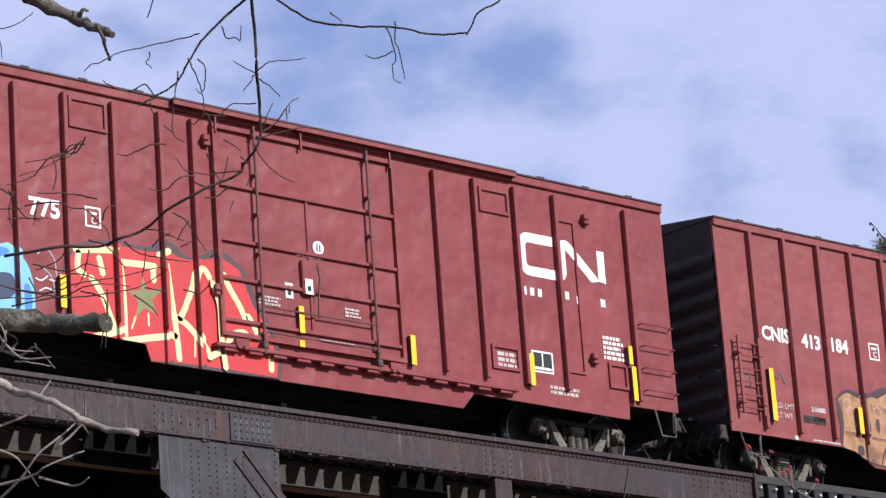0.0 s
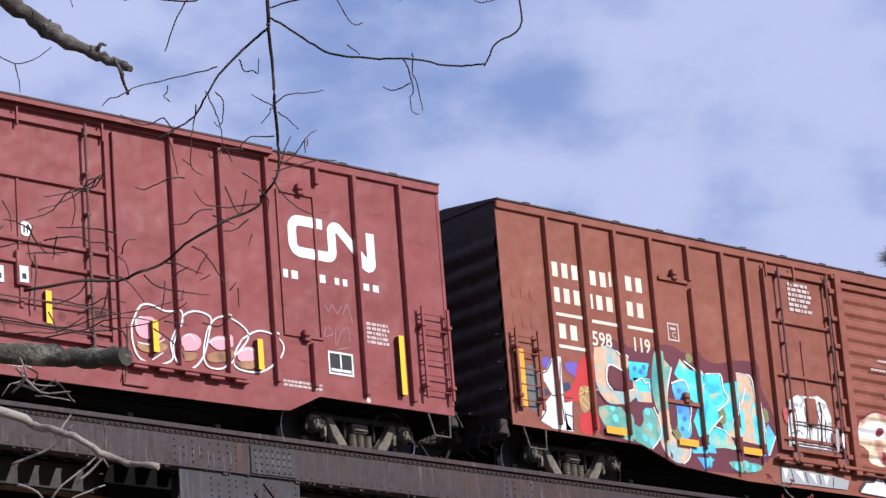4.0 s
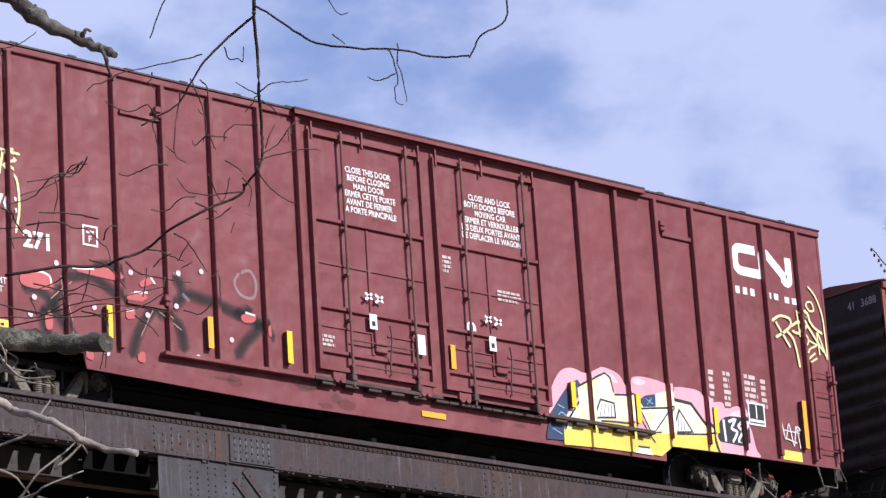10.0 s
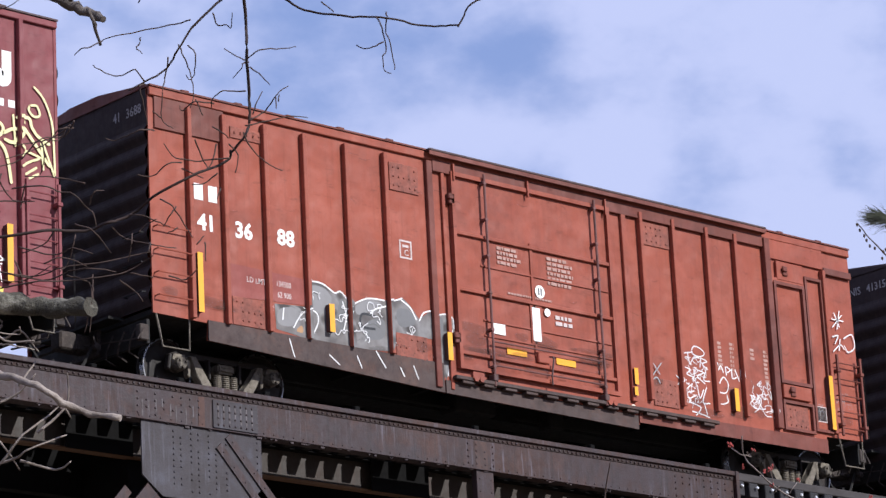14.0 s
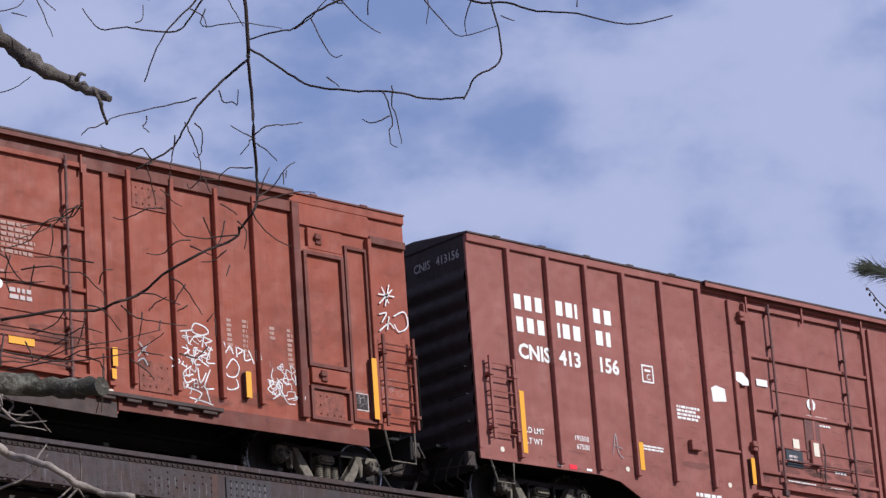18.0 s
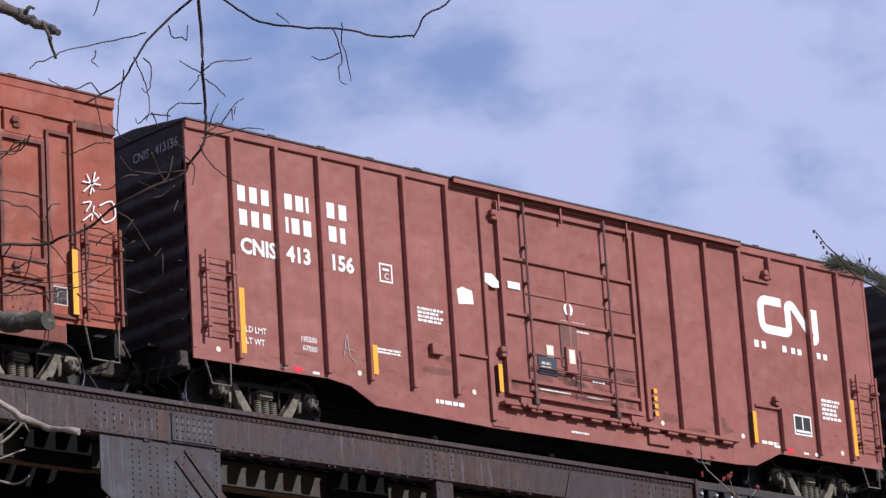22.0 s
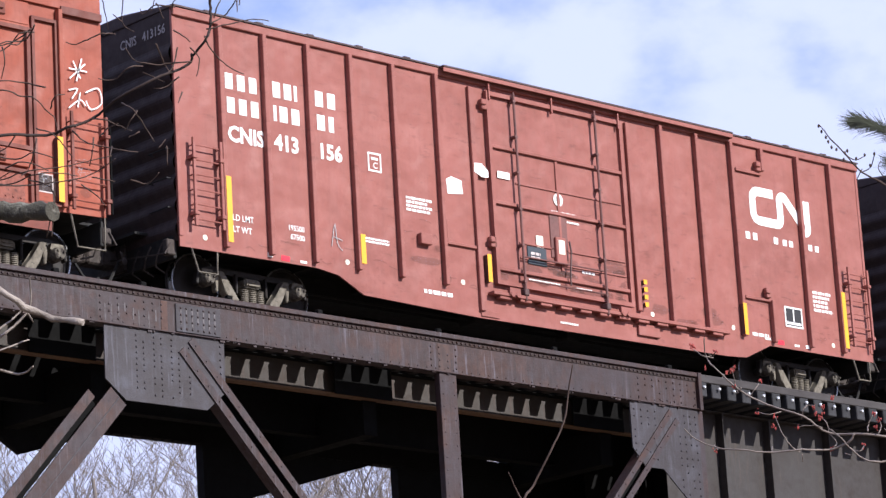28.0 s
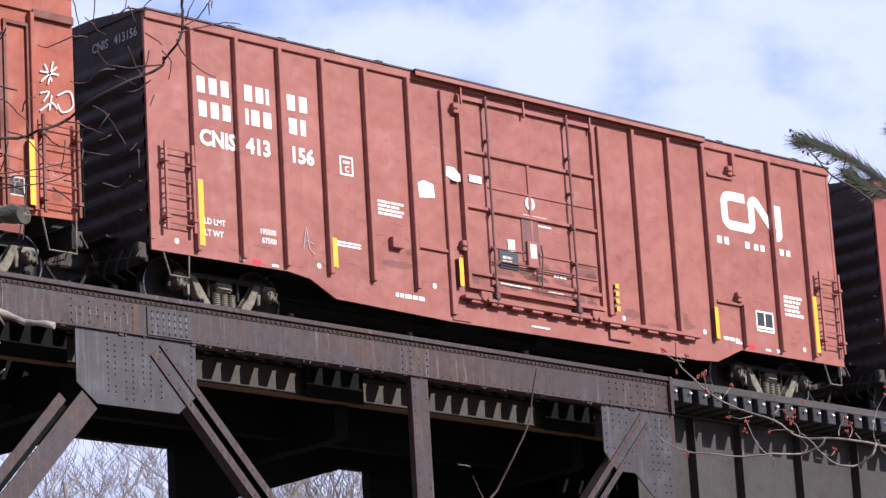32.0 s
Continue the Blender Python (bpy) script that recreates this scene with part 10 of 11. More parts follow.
def hardwood():
    """The bare tree whose boughs hang before the camera."""
    t = thing("bare_tree", (-22.391, -28.595, 0), "bare grey hardwood tree with thin hanging twigs", "tree")
    t.rotation_euler.z = VIEW_TURN
    bm = bmesh.new()
    pts = [Vector((-3.1 + 0.05 * math.sin(i * 0.9), 0.25 + 0.03 * i, i * 0.75)) for i in range(14)]
    pipe(bm, pts, [0.20 - 0.011 * i + (0.06 if i == 0 else 0) for i in range(14)], 12)
    part("trunk", bm, M_BARK, t)
    bm = bmesh.new()
    pipe(bm, smooth([(-3.1, 0.4, 5.6), (-2.3, 0.2, 6.35), (-1.2, 0.1, 6.6), (0.2, 0, 6.55), (1.3, 0, 6.4)]), [0.05 - 0.0026 * i for i in range(17)], 8)
    part("overhead_bough", bm, M_BARK, t)
    c = 1.1 * PX
    tw = M_STEM
    limb(t, "bough", [(-0.45, 6.57), (-0.455, 6.1), (-0.616, 5.899), (-0.622, 5.656), (-0.624, 5.511)], 3.3 * PX, 2.8 * PX, tw)
    limb(t, "bough", [(-0.624, 5.511), (-0.624, 5.474), (-0.620, 5.355), (-0.618, 5.237), (-0.621, 5.120), (-0.620, 5.052), (-0.624, 5.004), (-0.639, 4.947), (-0.686, 4.921)], 2.6 * PX, 1.9 * PX, tw, seed=1)
    limb(t, "bough", [(-0.624, 5.511), (-0.663, 5.477), (-0.731, 5.406), (-0.795, 5.337), (-0.842, 5.268), (-0.886, 5.212), (-0.952, 5.165), (-1.008, 5.132)], 2.0 * PX, 1.2 * PX, tw, seed=3)
    limb(t, "bough", [(-0.620, 5.511), (-0.569, 5.490), (-0.497, 5.447), (-0.426, 5.393), (-0.336, 5.359), (-0.244, 5.336), (-0.152, 5.326), (-0.059, 5.329), (0.015, 5.320), (0.072, 5.299)], 1.7 * PX, c * 1.2, tw, seed=4)
    limb(t, "bough", [(0.072, 5.299), (0.094, 5.338), (0.121, 5.375), (0.200, 5.424), (0.204, 5.537), (0.186, 5.629), (0.184, 5.781)], c * 1.2, c * 1.3, tw, seed=5)
    limb(t, "bough", [(-0.172, 5.795), (-0.131, 5.726), (-0.048, 5.698), (0.044, 5.677), (0.135, 5.648), (0.237, 5.635), (0.336, 5.595), (0.463, 5.549), (0.627, 5.513), (0.778, 5.529)], 2.4 * PX, c * 0.8, tw, seed=6)
    limb(t, "bough", [(-0.624, 5.565), (-0.526, 5.570), (-0.469, 5.591), (-0.411, 5.619), (-0.333, 5.658), (-0.275, 5.683), (-0.210, 5.748), (-0.171, 5.815)], c, 1.9 * PX, tw, seed=7)
    limb(t, "bough", [(-0.973, 5.452), (-0.921, 5.543), (-0.860, 5.638), (-0.799, 5.713), (-0.747, 5.799), (-0.713, 5.888)], c * 0.8, c * 1.5, tw, seed=8)
    limb(t, "bough", [(-1.163, 5.711), (-1.113, 5.652), (-1.030, 5.620), (-0.965, 5.614), (-0.861, 5.622), (-0.812, 5.661), (-0.741, 5.738), (-0.678, 5.793), (-0.658, 5.862)], c * 0.7, c * 1.7, tw, seed=9)
    for k, q in enumerate(([(-0.305, 5.656), (-0.245, 5.580), (-0.183, 5.528)], [(-0.411, 5.619), (-0.379, 5.532), (-0.346, 5.473), (-0.313, 5.466)], [(-0.469, 5.591), (-0.409, 5.635), (-0.351, 5.670), (-0.293, 5.685)], [(-0.304, 5.666), (-0.339, 5.710), (-0.381, 5.774)], [(-0.224, 5.658), (-0.213, 5.708), (-0.196, 5.777)], [(-0.755, 5.668), (-0.768, 5.609), (-0.638, 5.585), (-0.507, 5.584)], [(-0.983, 5.625), (-0.967, 5.668), (-0.965, 5.718)], [(-0.896, 5.742), (-0.797, 5.743), (-0.748, 5.779)],
                           [(-0.702, 5.764), (-0.669, 5.690), (-0.638, 5.637)], [(-0.952, 5.849), (-0.948, 5.747)], [(-0.666, 5.737), (-0.582, 5.723), (-0.477, 5.753)], [(-0.030, 5.696), (-0.021, 5.619), (-0.031, 5.539)], [(-0.041, 5.677), (0.018, 5.595), (0.078, 5.519), (0.201, 5.546)], [(0.126, 5.649), (0.096, 5.588), (0.098, 5.537)], [(0.217, 5.616), (0.260, 5.582)], [(0.463, 5.549), (0.474, 5.632)], [(-0.802, 5.661), (-0.765, 5.649), (-0.753, 5.598)],
                           [(-1.628, 5.739), (-1.496, 5.728), (-1.402, 5.730), (-1.362, 5.766), (-1.320, 5.864)], [(-1.402, 5.730), (-1.347, 5.694)], [(-1.362, 5.868), (-1.307, 5.741), (-1.273, 5.647)], [(-1.297, 5.750), (-1.243, 5.684)], [(-1.631, 5.640), (-1.536, 5.682), (-1.496, 5.734)], [(-1.634, 5.554), (-1.543, 5.492), (-1.469, 5.451), (-1.394, 5.448), (-1.337, 5.472)], [(-1.469, 5.451), (-1.456, 5.394), (-1.451, 5.338)], [(-1.626, 5.808), (-1.512, 5.801), (-1.444, 5.866)], [(-1.567, 5.847), (-1.519, 5.863)])):
        limb(t, "twig", q, c, c * 0.55, M_TWIG, depth=0.03 * (k % 5 - 2), sides=5, seed=20 + k)
    for k, q in enumerate(([(-0.795, 5.341), (-0.844, 5.348), (-0.969, 5.327), (-1.049, 5.303), (-1.086, 5.305)],
                           [(-1.086, 5.301), (-1.124, 5.274), (-1.155, 5.269), (-1.183, 5.270)],
                           [(-0.969, 5.327), (-0.972, 5.300), (-0.980, 5.281), (-0.962, 5.268)],
                           [(-0.729, 5.402), (-0.719, 5.377), (-0.686, 5.363), (-0.672, 5.353), (-0.663, 5.386)],
                           [(-0.815, 5.297), (-0.797, 5.278), (-0.791, 5.249), (-0.800, 5.210), (-0.813, 5.191), (-0.822, 5.188)],
                           [(-0.838, 5.267), (-0.821, 5.221), (-0.808, 5.187), (-0.798, 5.142), (-0.795, 5.093), (-0.806, 5.047)],
                           [(-0.873, 5.225), (-0.888, 5.167), (-0.892, 5.099), (-0.902, 5.026), (-0.866, 4.997)],)):
        limb(t, "twig", q, c * 1.05, c * 0.6, M_TWIG, depth=0.03 * (k % 5 - 2), sides=5, seed=300 + k)
    for k, q in enumerate(([(-0.902, 5.026), (-0.925, 5.032)],
                           [(-0.956, 5.164), (-0.979, 5.183), (-1.016, 5.191), (-1.058, 5.188), (-1.104, 5.197), (-1.120, 5.221)],
                           [(-0.956, 5.158), (-0.968, 5.133), (-0.962, 5.094), (-0.952, 5.016)],
                           [(-0.617, 5.223), (-0.655, 5.240), (-0.694, 5.262)],
                           [(-0.617, 5.221), (-0.587, 5.190), (-0.553, 5.155)],
                           [(-0.616, 5.198), (-0.572, 5.220), (-0.507, 5.242), (-0.458, 5.252)],
                           [(-0.619, 5.218), (-0.634, 5.199), (-0.632, 5.170), (-0.667, 5.156)],)):
        limb(t, "twig", q, c * 1.05, c * 0.6, M_TWIG, depth=0.03 * (k % 5 - 2), sides=5, seed=307 + k)
    for k, q in enumerate(([(-0.623, 5.081), (-0.661, 5.090), (-0.698, 5.081), (-0.730, 5.065), (-0.740, 5.046)],
                           [(-0.730, 5.065), (-0.790, 5.061), (-0.836, 5.059), (-0.845, 5.077)],
                           [(-0.608, 5.032), (-0.592, 5.070), (-0.575, 5.117)],
                           [(-0.618, 5.013), (-0.570, 5.059), (-0.528, 5.099), (-0.493, 5.143)],
                           [(-0.528, 5.099), (-0.525, 5.126)],
                           [(-0.528, 5.069), (-0.526, 5.013)],
                           [(-0.629, 4.970), (-0.555, 4.990), (-0.481, 5.008), (-0.431, 5.016)],)):
        limb(t, "twig", q, c * 1.05, c * 0.6, M_TWIG, depth=0.03 * (k % 5 - 2), sides=5, seed=314 + k)
    for k, q in enumerate(([(-0.159, 5.335), (-0.157, 5.301), (-0.164, 5.276), (-0.153, 5.226), (-0.142, 5.167), (-0.140, 5.133)],
                           [(-0.192, 5.331), (-0.176, 5.287), (-0.166, 5.231), (-0.177, 5.208), (-0.175, 5.165), (-0.153, 5.136)],
                           [(-0.173, 5.275), (-0.211, 5.259), (-0.239, 5.253), (-0.264, 5.259)],
                           [(-0.370, 5.406), (-0.331, 5.372)],)):
        limb(t, "twig", q, c * 1.05, c * 0.6, M_TWIG, depth=0.03 * (k % 5 - 2), sides=5, seed=321 + k)
    limb(t, "bough", [(-0.686, 4.921), (-0.702, 4.893), (-0.818, 4.819), (-0.938, 4.765), (-0.994, 4.740), (-1.058, 4.707), (-1.086, 4.693), (-1.150, 4.686), (-1.223, 4.679), (-1.295, 4.665), (-1.459, 4.647)], 1.9 * PX, 2.2 * PX, tw, seed=2)
    # twigs that cross the cars on the trunk's side
    for k, q in enumerate(([(-0.634, 4.937), (-0.614, 4.897), (-0.570, 4.856), (-0.517, 4.828)],
                           [(-0.687, 4.893), (-0.742, 4.887), (-0.797, 4.881), (-0.843, 4.882), (-0.870, 4.899), (-0.893, 4.925)],
                           [(-0.795, 4.944), (-0.775, 4.898), (-0.756, 4.862)],
                           [(-0.844, 4.861), (-0.780, 4.845)],
                           [(-0.731, 4.857), (-0.781, 4.826), (-0.814, 4.815)],
                           [(-0.840, 4.868), (-0.881, 4.848), (-0.936, 4.832), (-0.982, 4.831)],
                           [(-0.930, 5.001), (-0.967, 4.980), (-1.014, 4.972), (-1.059, 4.973), (-1.090, 4.981)],)):
        limb(t, "twig", q, c * 1.1, c * 0.65, M_TWIG, depth=0.03 * (k % 5 - 2), sides=5, seed=400 + k)
    for k, q in enumerate(([(-1.186, 5.008), (-1.232, 4.996), (-1.288, 4.961), (-1.399, 4.901)],
                           [(-1.195, 5.013), (-1.269, 4.988), (-1.380, 4.957)],
                           [(-1.400, 4.840), (-1.292, 4.821), (-1.237, 4.810), (-1.192, 4.788), (-1.157, 4.761), (-1.134, 4.731), (-1.128, 4.683)],
                           [(-1.151, 4.775), (-1.128, 4.799), (-1.104, 4.820)],
                           [(-1.081, 4.693), (-1.050, 4.668), (-0.988, 4.641), (-0.925, 4.616), (-0.876, 4.619)],
                           [(-0.915, 4.758), (-0.868, 4.704), (-0.833, 4.654), (-0.811, 4.611)],
                           [(-0.862, 4.717), (-0.881, 4.680), (-0.906, 4.659)],)):
        limb(t, "twig", q, c * 1.1, c * 0.65, M_TWIG, depth=0.03 * (k % 5 - 2), sides=5, seed=407 + k)
    for k, q in enumerate(([(-1.184, 4.639), (-1.192, 4.592), (-1.217, 4.556), (-1.231, 4.510)],
                           [(-0.775, 4.603), (-0.774, 4.540)],
                           [(-0.860, 4.656), (-0.894, 4.635)],
                           [(-0.807, 4.618), (-0.783, 4.647)],
                           [(-0.727, 4.818), (-0.736, 4.765)],
                           [(-1.006, 4.642), (-1.008, 4.590), (-1.023, 4.553)],
                           [(-0.954, 4.624), (-0.950, 4.567)],)):
        limb(t, "twig", q, c * 1.1, c * 0.65, M_TWIG, depth=0.03 * (k % 5 - 2), sides=5, seed=414 + k)
    for k, q in enumerate(([(-1.444, 4.486), (-1.300, 4.486), (-1.219, 4.490), (-1.137, 4.496), (-1.056, 4.506), (-1.000, 4.533), (-0.936, 4.557)],
                           [(-1.443, 4.533), (-1.299, 4.514), (-1.209, 4.524), (-1.136, 4.523), (-1.064, 4.527)],
                           [(-1.140, 4.523), (-1.137, 4.485), (-1.134, 4.429), (-1.150, 4.374), (-1.156, 4.337)],
                           [(-0.901, 4.520), (-0.848, 4.511), (-0.807, 4.529)],
                           [(-1.027, 4.544), (-0.955, 4.530)],
                           [(-0.787, 5.069), (-0.765, 5.017)],
                           [(-0.738, 4.990), (-0.706, 4.961), (-0.685, 4.946)],)):
        limb(t, "twig", q, c * 1.1, c * 0.65, M_TWIG, depth=0.03 * (k % 5 - 2), sides=5, seed=421 + k)
    for k, q in enumerate(([(-0.686, 4.921), (-0.660, 4.891), (-0.671, 4.834)],
                           [(-1.186, 4.677), (-1.124, 4.644), (-1.080, 4.594)],
                           [(-1.259, 4.670), (-1.296, 4.637), (-1.369, 4.613)],
                           [(-1.021, 4.727), (-0.976, 4.711), (-0.923, 4.694), (-0.887, 4.667)],
                           [(-1.056, 4.506), (-1.011, 4.477), (-0.986, 4.438)],
                           [(-1.369, 4.613), (-1.261, 4.587), (-1.189, 4.586), (-1.126, 4.560)],
                           [(-1.289, 4.551), (-1.226, 4.566), (-1.154, 4.543)],)):
        limb(t, "twig", q, c * 1.1, c * 0.65, M_TWIG, depth=0.03 * (k % 5 - 2), sides=5, seed=428 + k)
    for k, q in enumerate(([(-0.984, 4.645), (-0.960, 4.672), (-0.923, 4.679)],)):
        limb(t, "twig", q, c * 1.1, c * 0.65, M_TWIG, depth=0.03 * (k % 5 - 2), sides=5, seed=435 + k)
    for k, q in enumerate(([(-1.178, 5.013), (-1.219, 4.986), (-1.286, 4.951), (-1.354, 4.911), (-1.407, 4.888), (-1.441, 4.878)],
                           [(-1.211, 5.018), (-1.239, 4.984), (-1.273, 4.959)],
                           [(-1.441, 4.878), (-1.486, 4.903), (-1.525, 4.913)],
                           [(-1.434, 4.891), (-1.450, 4.817), (-1.439, 4.761)],
                           [(-1.659, 4.863), (-1.568, 4.827), (-1.489, 4.827), (-1.410, 4.834)],
                           [(-1.511, 4.946), (-1.486, 4.889), (-1.482, 4.833)],
                           [(-1.668, 4.961), (-1.578, 4.904), (-1.540, 4.852)],)):
        limb(t, "twig", q, c * 1.15, c * 0.65, M_TWIG, depth=0.03 * (k % 5 - 2), sides=5, seed=500 + k)
    for k, q in enumerate(([(-1.149, 4.803), (-1.226, 4.835), (-1.278, 4.831), (-1.343, 4.848)],
                           [(-1.657, 4.904), (-1.597, 4.926), (-1.569, 4.965)],
                           [(-1.445, 4.775), (-1.385, 4.790), (-1.320, 4.778)],
                           [(-0.733, 4.958), (-0.750, 4.891), (-0.779, 4.852)],
                           [(-1.357, 4.849), (-1.378, 4.810), (-1.373, 4.769)],
                           [(-1.669, 4.567), (-1.590, 4.573), (-1.500, 4.552), (-1.410, 4.524), (-1.318, 4.522), (-1.227, 4.528), (-1.122, 4.538), (-1.030, 4.564), (-0.951, 4.584)],
                           [(-1.658, 4.505), (-1.540, 4.515), (-1.437, 4.499), (-1.358, 4.512), (-1.265, 4.544)],)):
        limb(t, "twig", q, c * 1.15, c * 0.65, M_TWIG, depth=0.03 * (k % 5 - 2), sides=5, seed=507 + k)
    for k, q in enumerate(([(-1.215, 4.506), (-1.151, 4.491), (-1.135, 4.425), (-1.151, 4.360), (-1.166, 4.321)],
                           [(-1.388, 4.582), (-1.370, 4.540), (-1.359, 4.492)],
                           [(-1.563, 4.612), (-1.538, 4.569), (-1.527, 4.514)],
                           [(-1.441, 4.878), (-1.411, 4.813), (-1.347, 4.773)],
                           [(-1.538, 4.914), (-1.580, 4.842), (-1.622, 4.791)],
                           [(-1.286, 4.951), (-1.275, 4.897), (-1.297, 4.858)],
                           [(-1.615, 4.970), (-1.587, 5.022), (-1.546, 5.046)],)):
        limb(t, "twig", q, c * 1.15, c * 0.65, M_TWIG, depth=0.03 * (k % 5 - 2), sides=5, seed=514 + k)
    for k, q in enumerate(([(-1.454, 4.387), (-1.475, 4.348), (-1.508, 4.325), (-1.536, 4.294)],
                           [(-1.462, 4.354), (-1.431, 4.331), (-1.378, 4.340), (-1.371, 4.350)],
                           [(-1.444, 4.312), (-1.400, 4.295), (-1.329, 4.282)],
                           [(-1.675, 4.380), (-1.612, 4.321), (-1.572, 4.357)],)):
        limb(t, "pale_twig", q, c * 1.3, c * 0.7, M_PALE, depth=0.03 * (k % 5 - 2), sides=5, seed=540 + k)
    # the barked boughs
    limb(t, "broken_bough", [(-3.05, 6.55), (-2.2, 6.16), (-1.622, 5.786), (-1.494, 5.684), (-1.403, 5.610), (-1.313, 5.537), (-1.222, 5.492), (-1.149, 5.456), (-1.092, 5.409)], 17 * PX, 5.5 * PX, M_BARK, 0.05, 0.006, 9, 0.22, 5, "broken bough with flaking grey bark")
    limb(t, "stub", [(-1.134, 5.432), (-1.119, 5.383), (-1.107, 5.332)], 4 * PX, 2 * PX, M_BARK, 0.05, 0.003, 6, 0.2)
    limb(t, "stub", [(-1.367, 5.568), (-1.351, 5.590), (-1.354, 5.606)], 4 * PX, 2.4 * PX, M_BARK, 0.03, 0.003, 6, 0.2)
    limb(t, "stub", [(-1.194, 5.470), (-1.180, 5.484), (-1.165, 5.487)], 3.4 * PX, 2 * PX, M_BARK, 0.03, 0.003, 6, 0.2)
    limb(t, "sawn_bough", [(-3.1, 4.66), (-2.2, 4.53), (-1.677, 4.465), (-1.532, 4.440), (-1.369, 4.427), (-1.243, 4.408), (-1.139, 4.394)], 19 * PX, 12 * PX, M_LOG, -0.05, 0.006, 9, 0.14, 6, "sawn mossy bough with grey bark")
    limb(t, "bare_bough", [(-3.05, 4.62), (-2.2, 4.46), (-1.528, 4.236), (-1.457, 4.201), (-1.386, 4.170), (-1.280, 4.110), (-1.175, 4.054), (-1.048, 4.017)], 7 * PX, 4 * PX, M_PALE, -0.1, 0.006, 8, 0.16, 7, "pale bough that lost its bark")
    for k, q in enumerate(([(-1.522, 3.836), (-1.431, 3.893), (-1.348, 3.978), (-1.264, 4.063), (-1.234, 4.103)], [(-1.320, 4.003), (-1.228, 4.084), (-1.215, 4.179)], [(-1.382, 4.170), (-1.329, 4.253)], [(-1.245, 4.104), (-1.225, 4.069)], [(-1.515, 4.073), (-1.388, 4.118), (-1.314, 4.177)], [(-1.520, 3.909), (-1.395, 3.917), (-1.340, 3.941), (-1.231, 3.996)], [(-1.377, 3.920), (-1.271, 3.893), (-1.217, 3.904)],
                           [(-1.506, 4.369), (-1.434, 4.341), (-1.379, 4.359), (-1.327, 4.299)], [(-1.507, 4.313), (-1.452, 4.346), (-1.468, 4.403)], [(-1.487, 4.386), (-1.417, 4.306), (-1.320, 4.295)], [(-1.453, 4.337), (-1.433, 4.382), (-1.477, 4.413)], [(-1.516, 4.036), (-1.446, 3.994), (-1.395, 3.917)])):
        limb(t, "pale_twig", q, 2.2 * PX, 1.0 * PX, M_PALE, depth=0.05 * (k % 4 - 2), sides=5, seed=130 + k)


hardwood()


def bud_cluster(bm, at, rnd, r):
    for _ in range(7):
        c = Vector(at) + Vector([rnd.uniform(-1, 1) for _ in range(3)]) * r
        s = r * rnd.uniform(0.3, 0.6)
        bmesh.ops.create_icosphere(bm, subdivisions=1, radius=s, matrix=Matrix.Translation(c) @ Matrix.Diagonal((0.7, 0.7, 1.3, 1)))


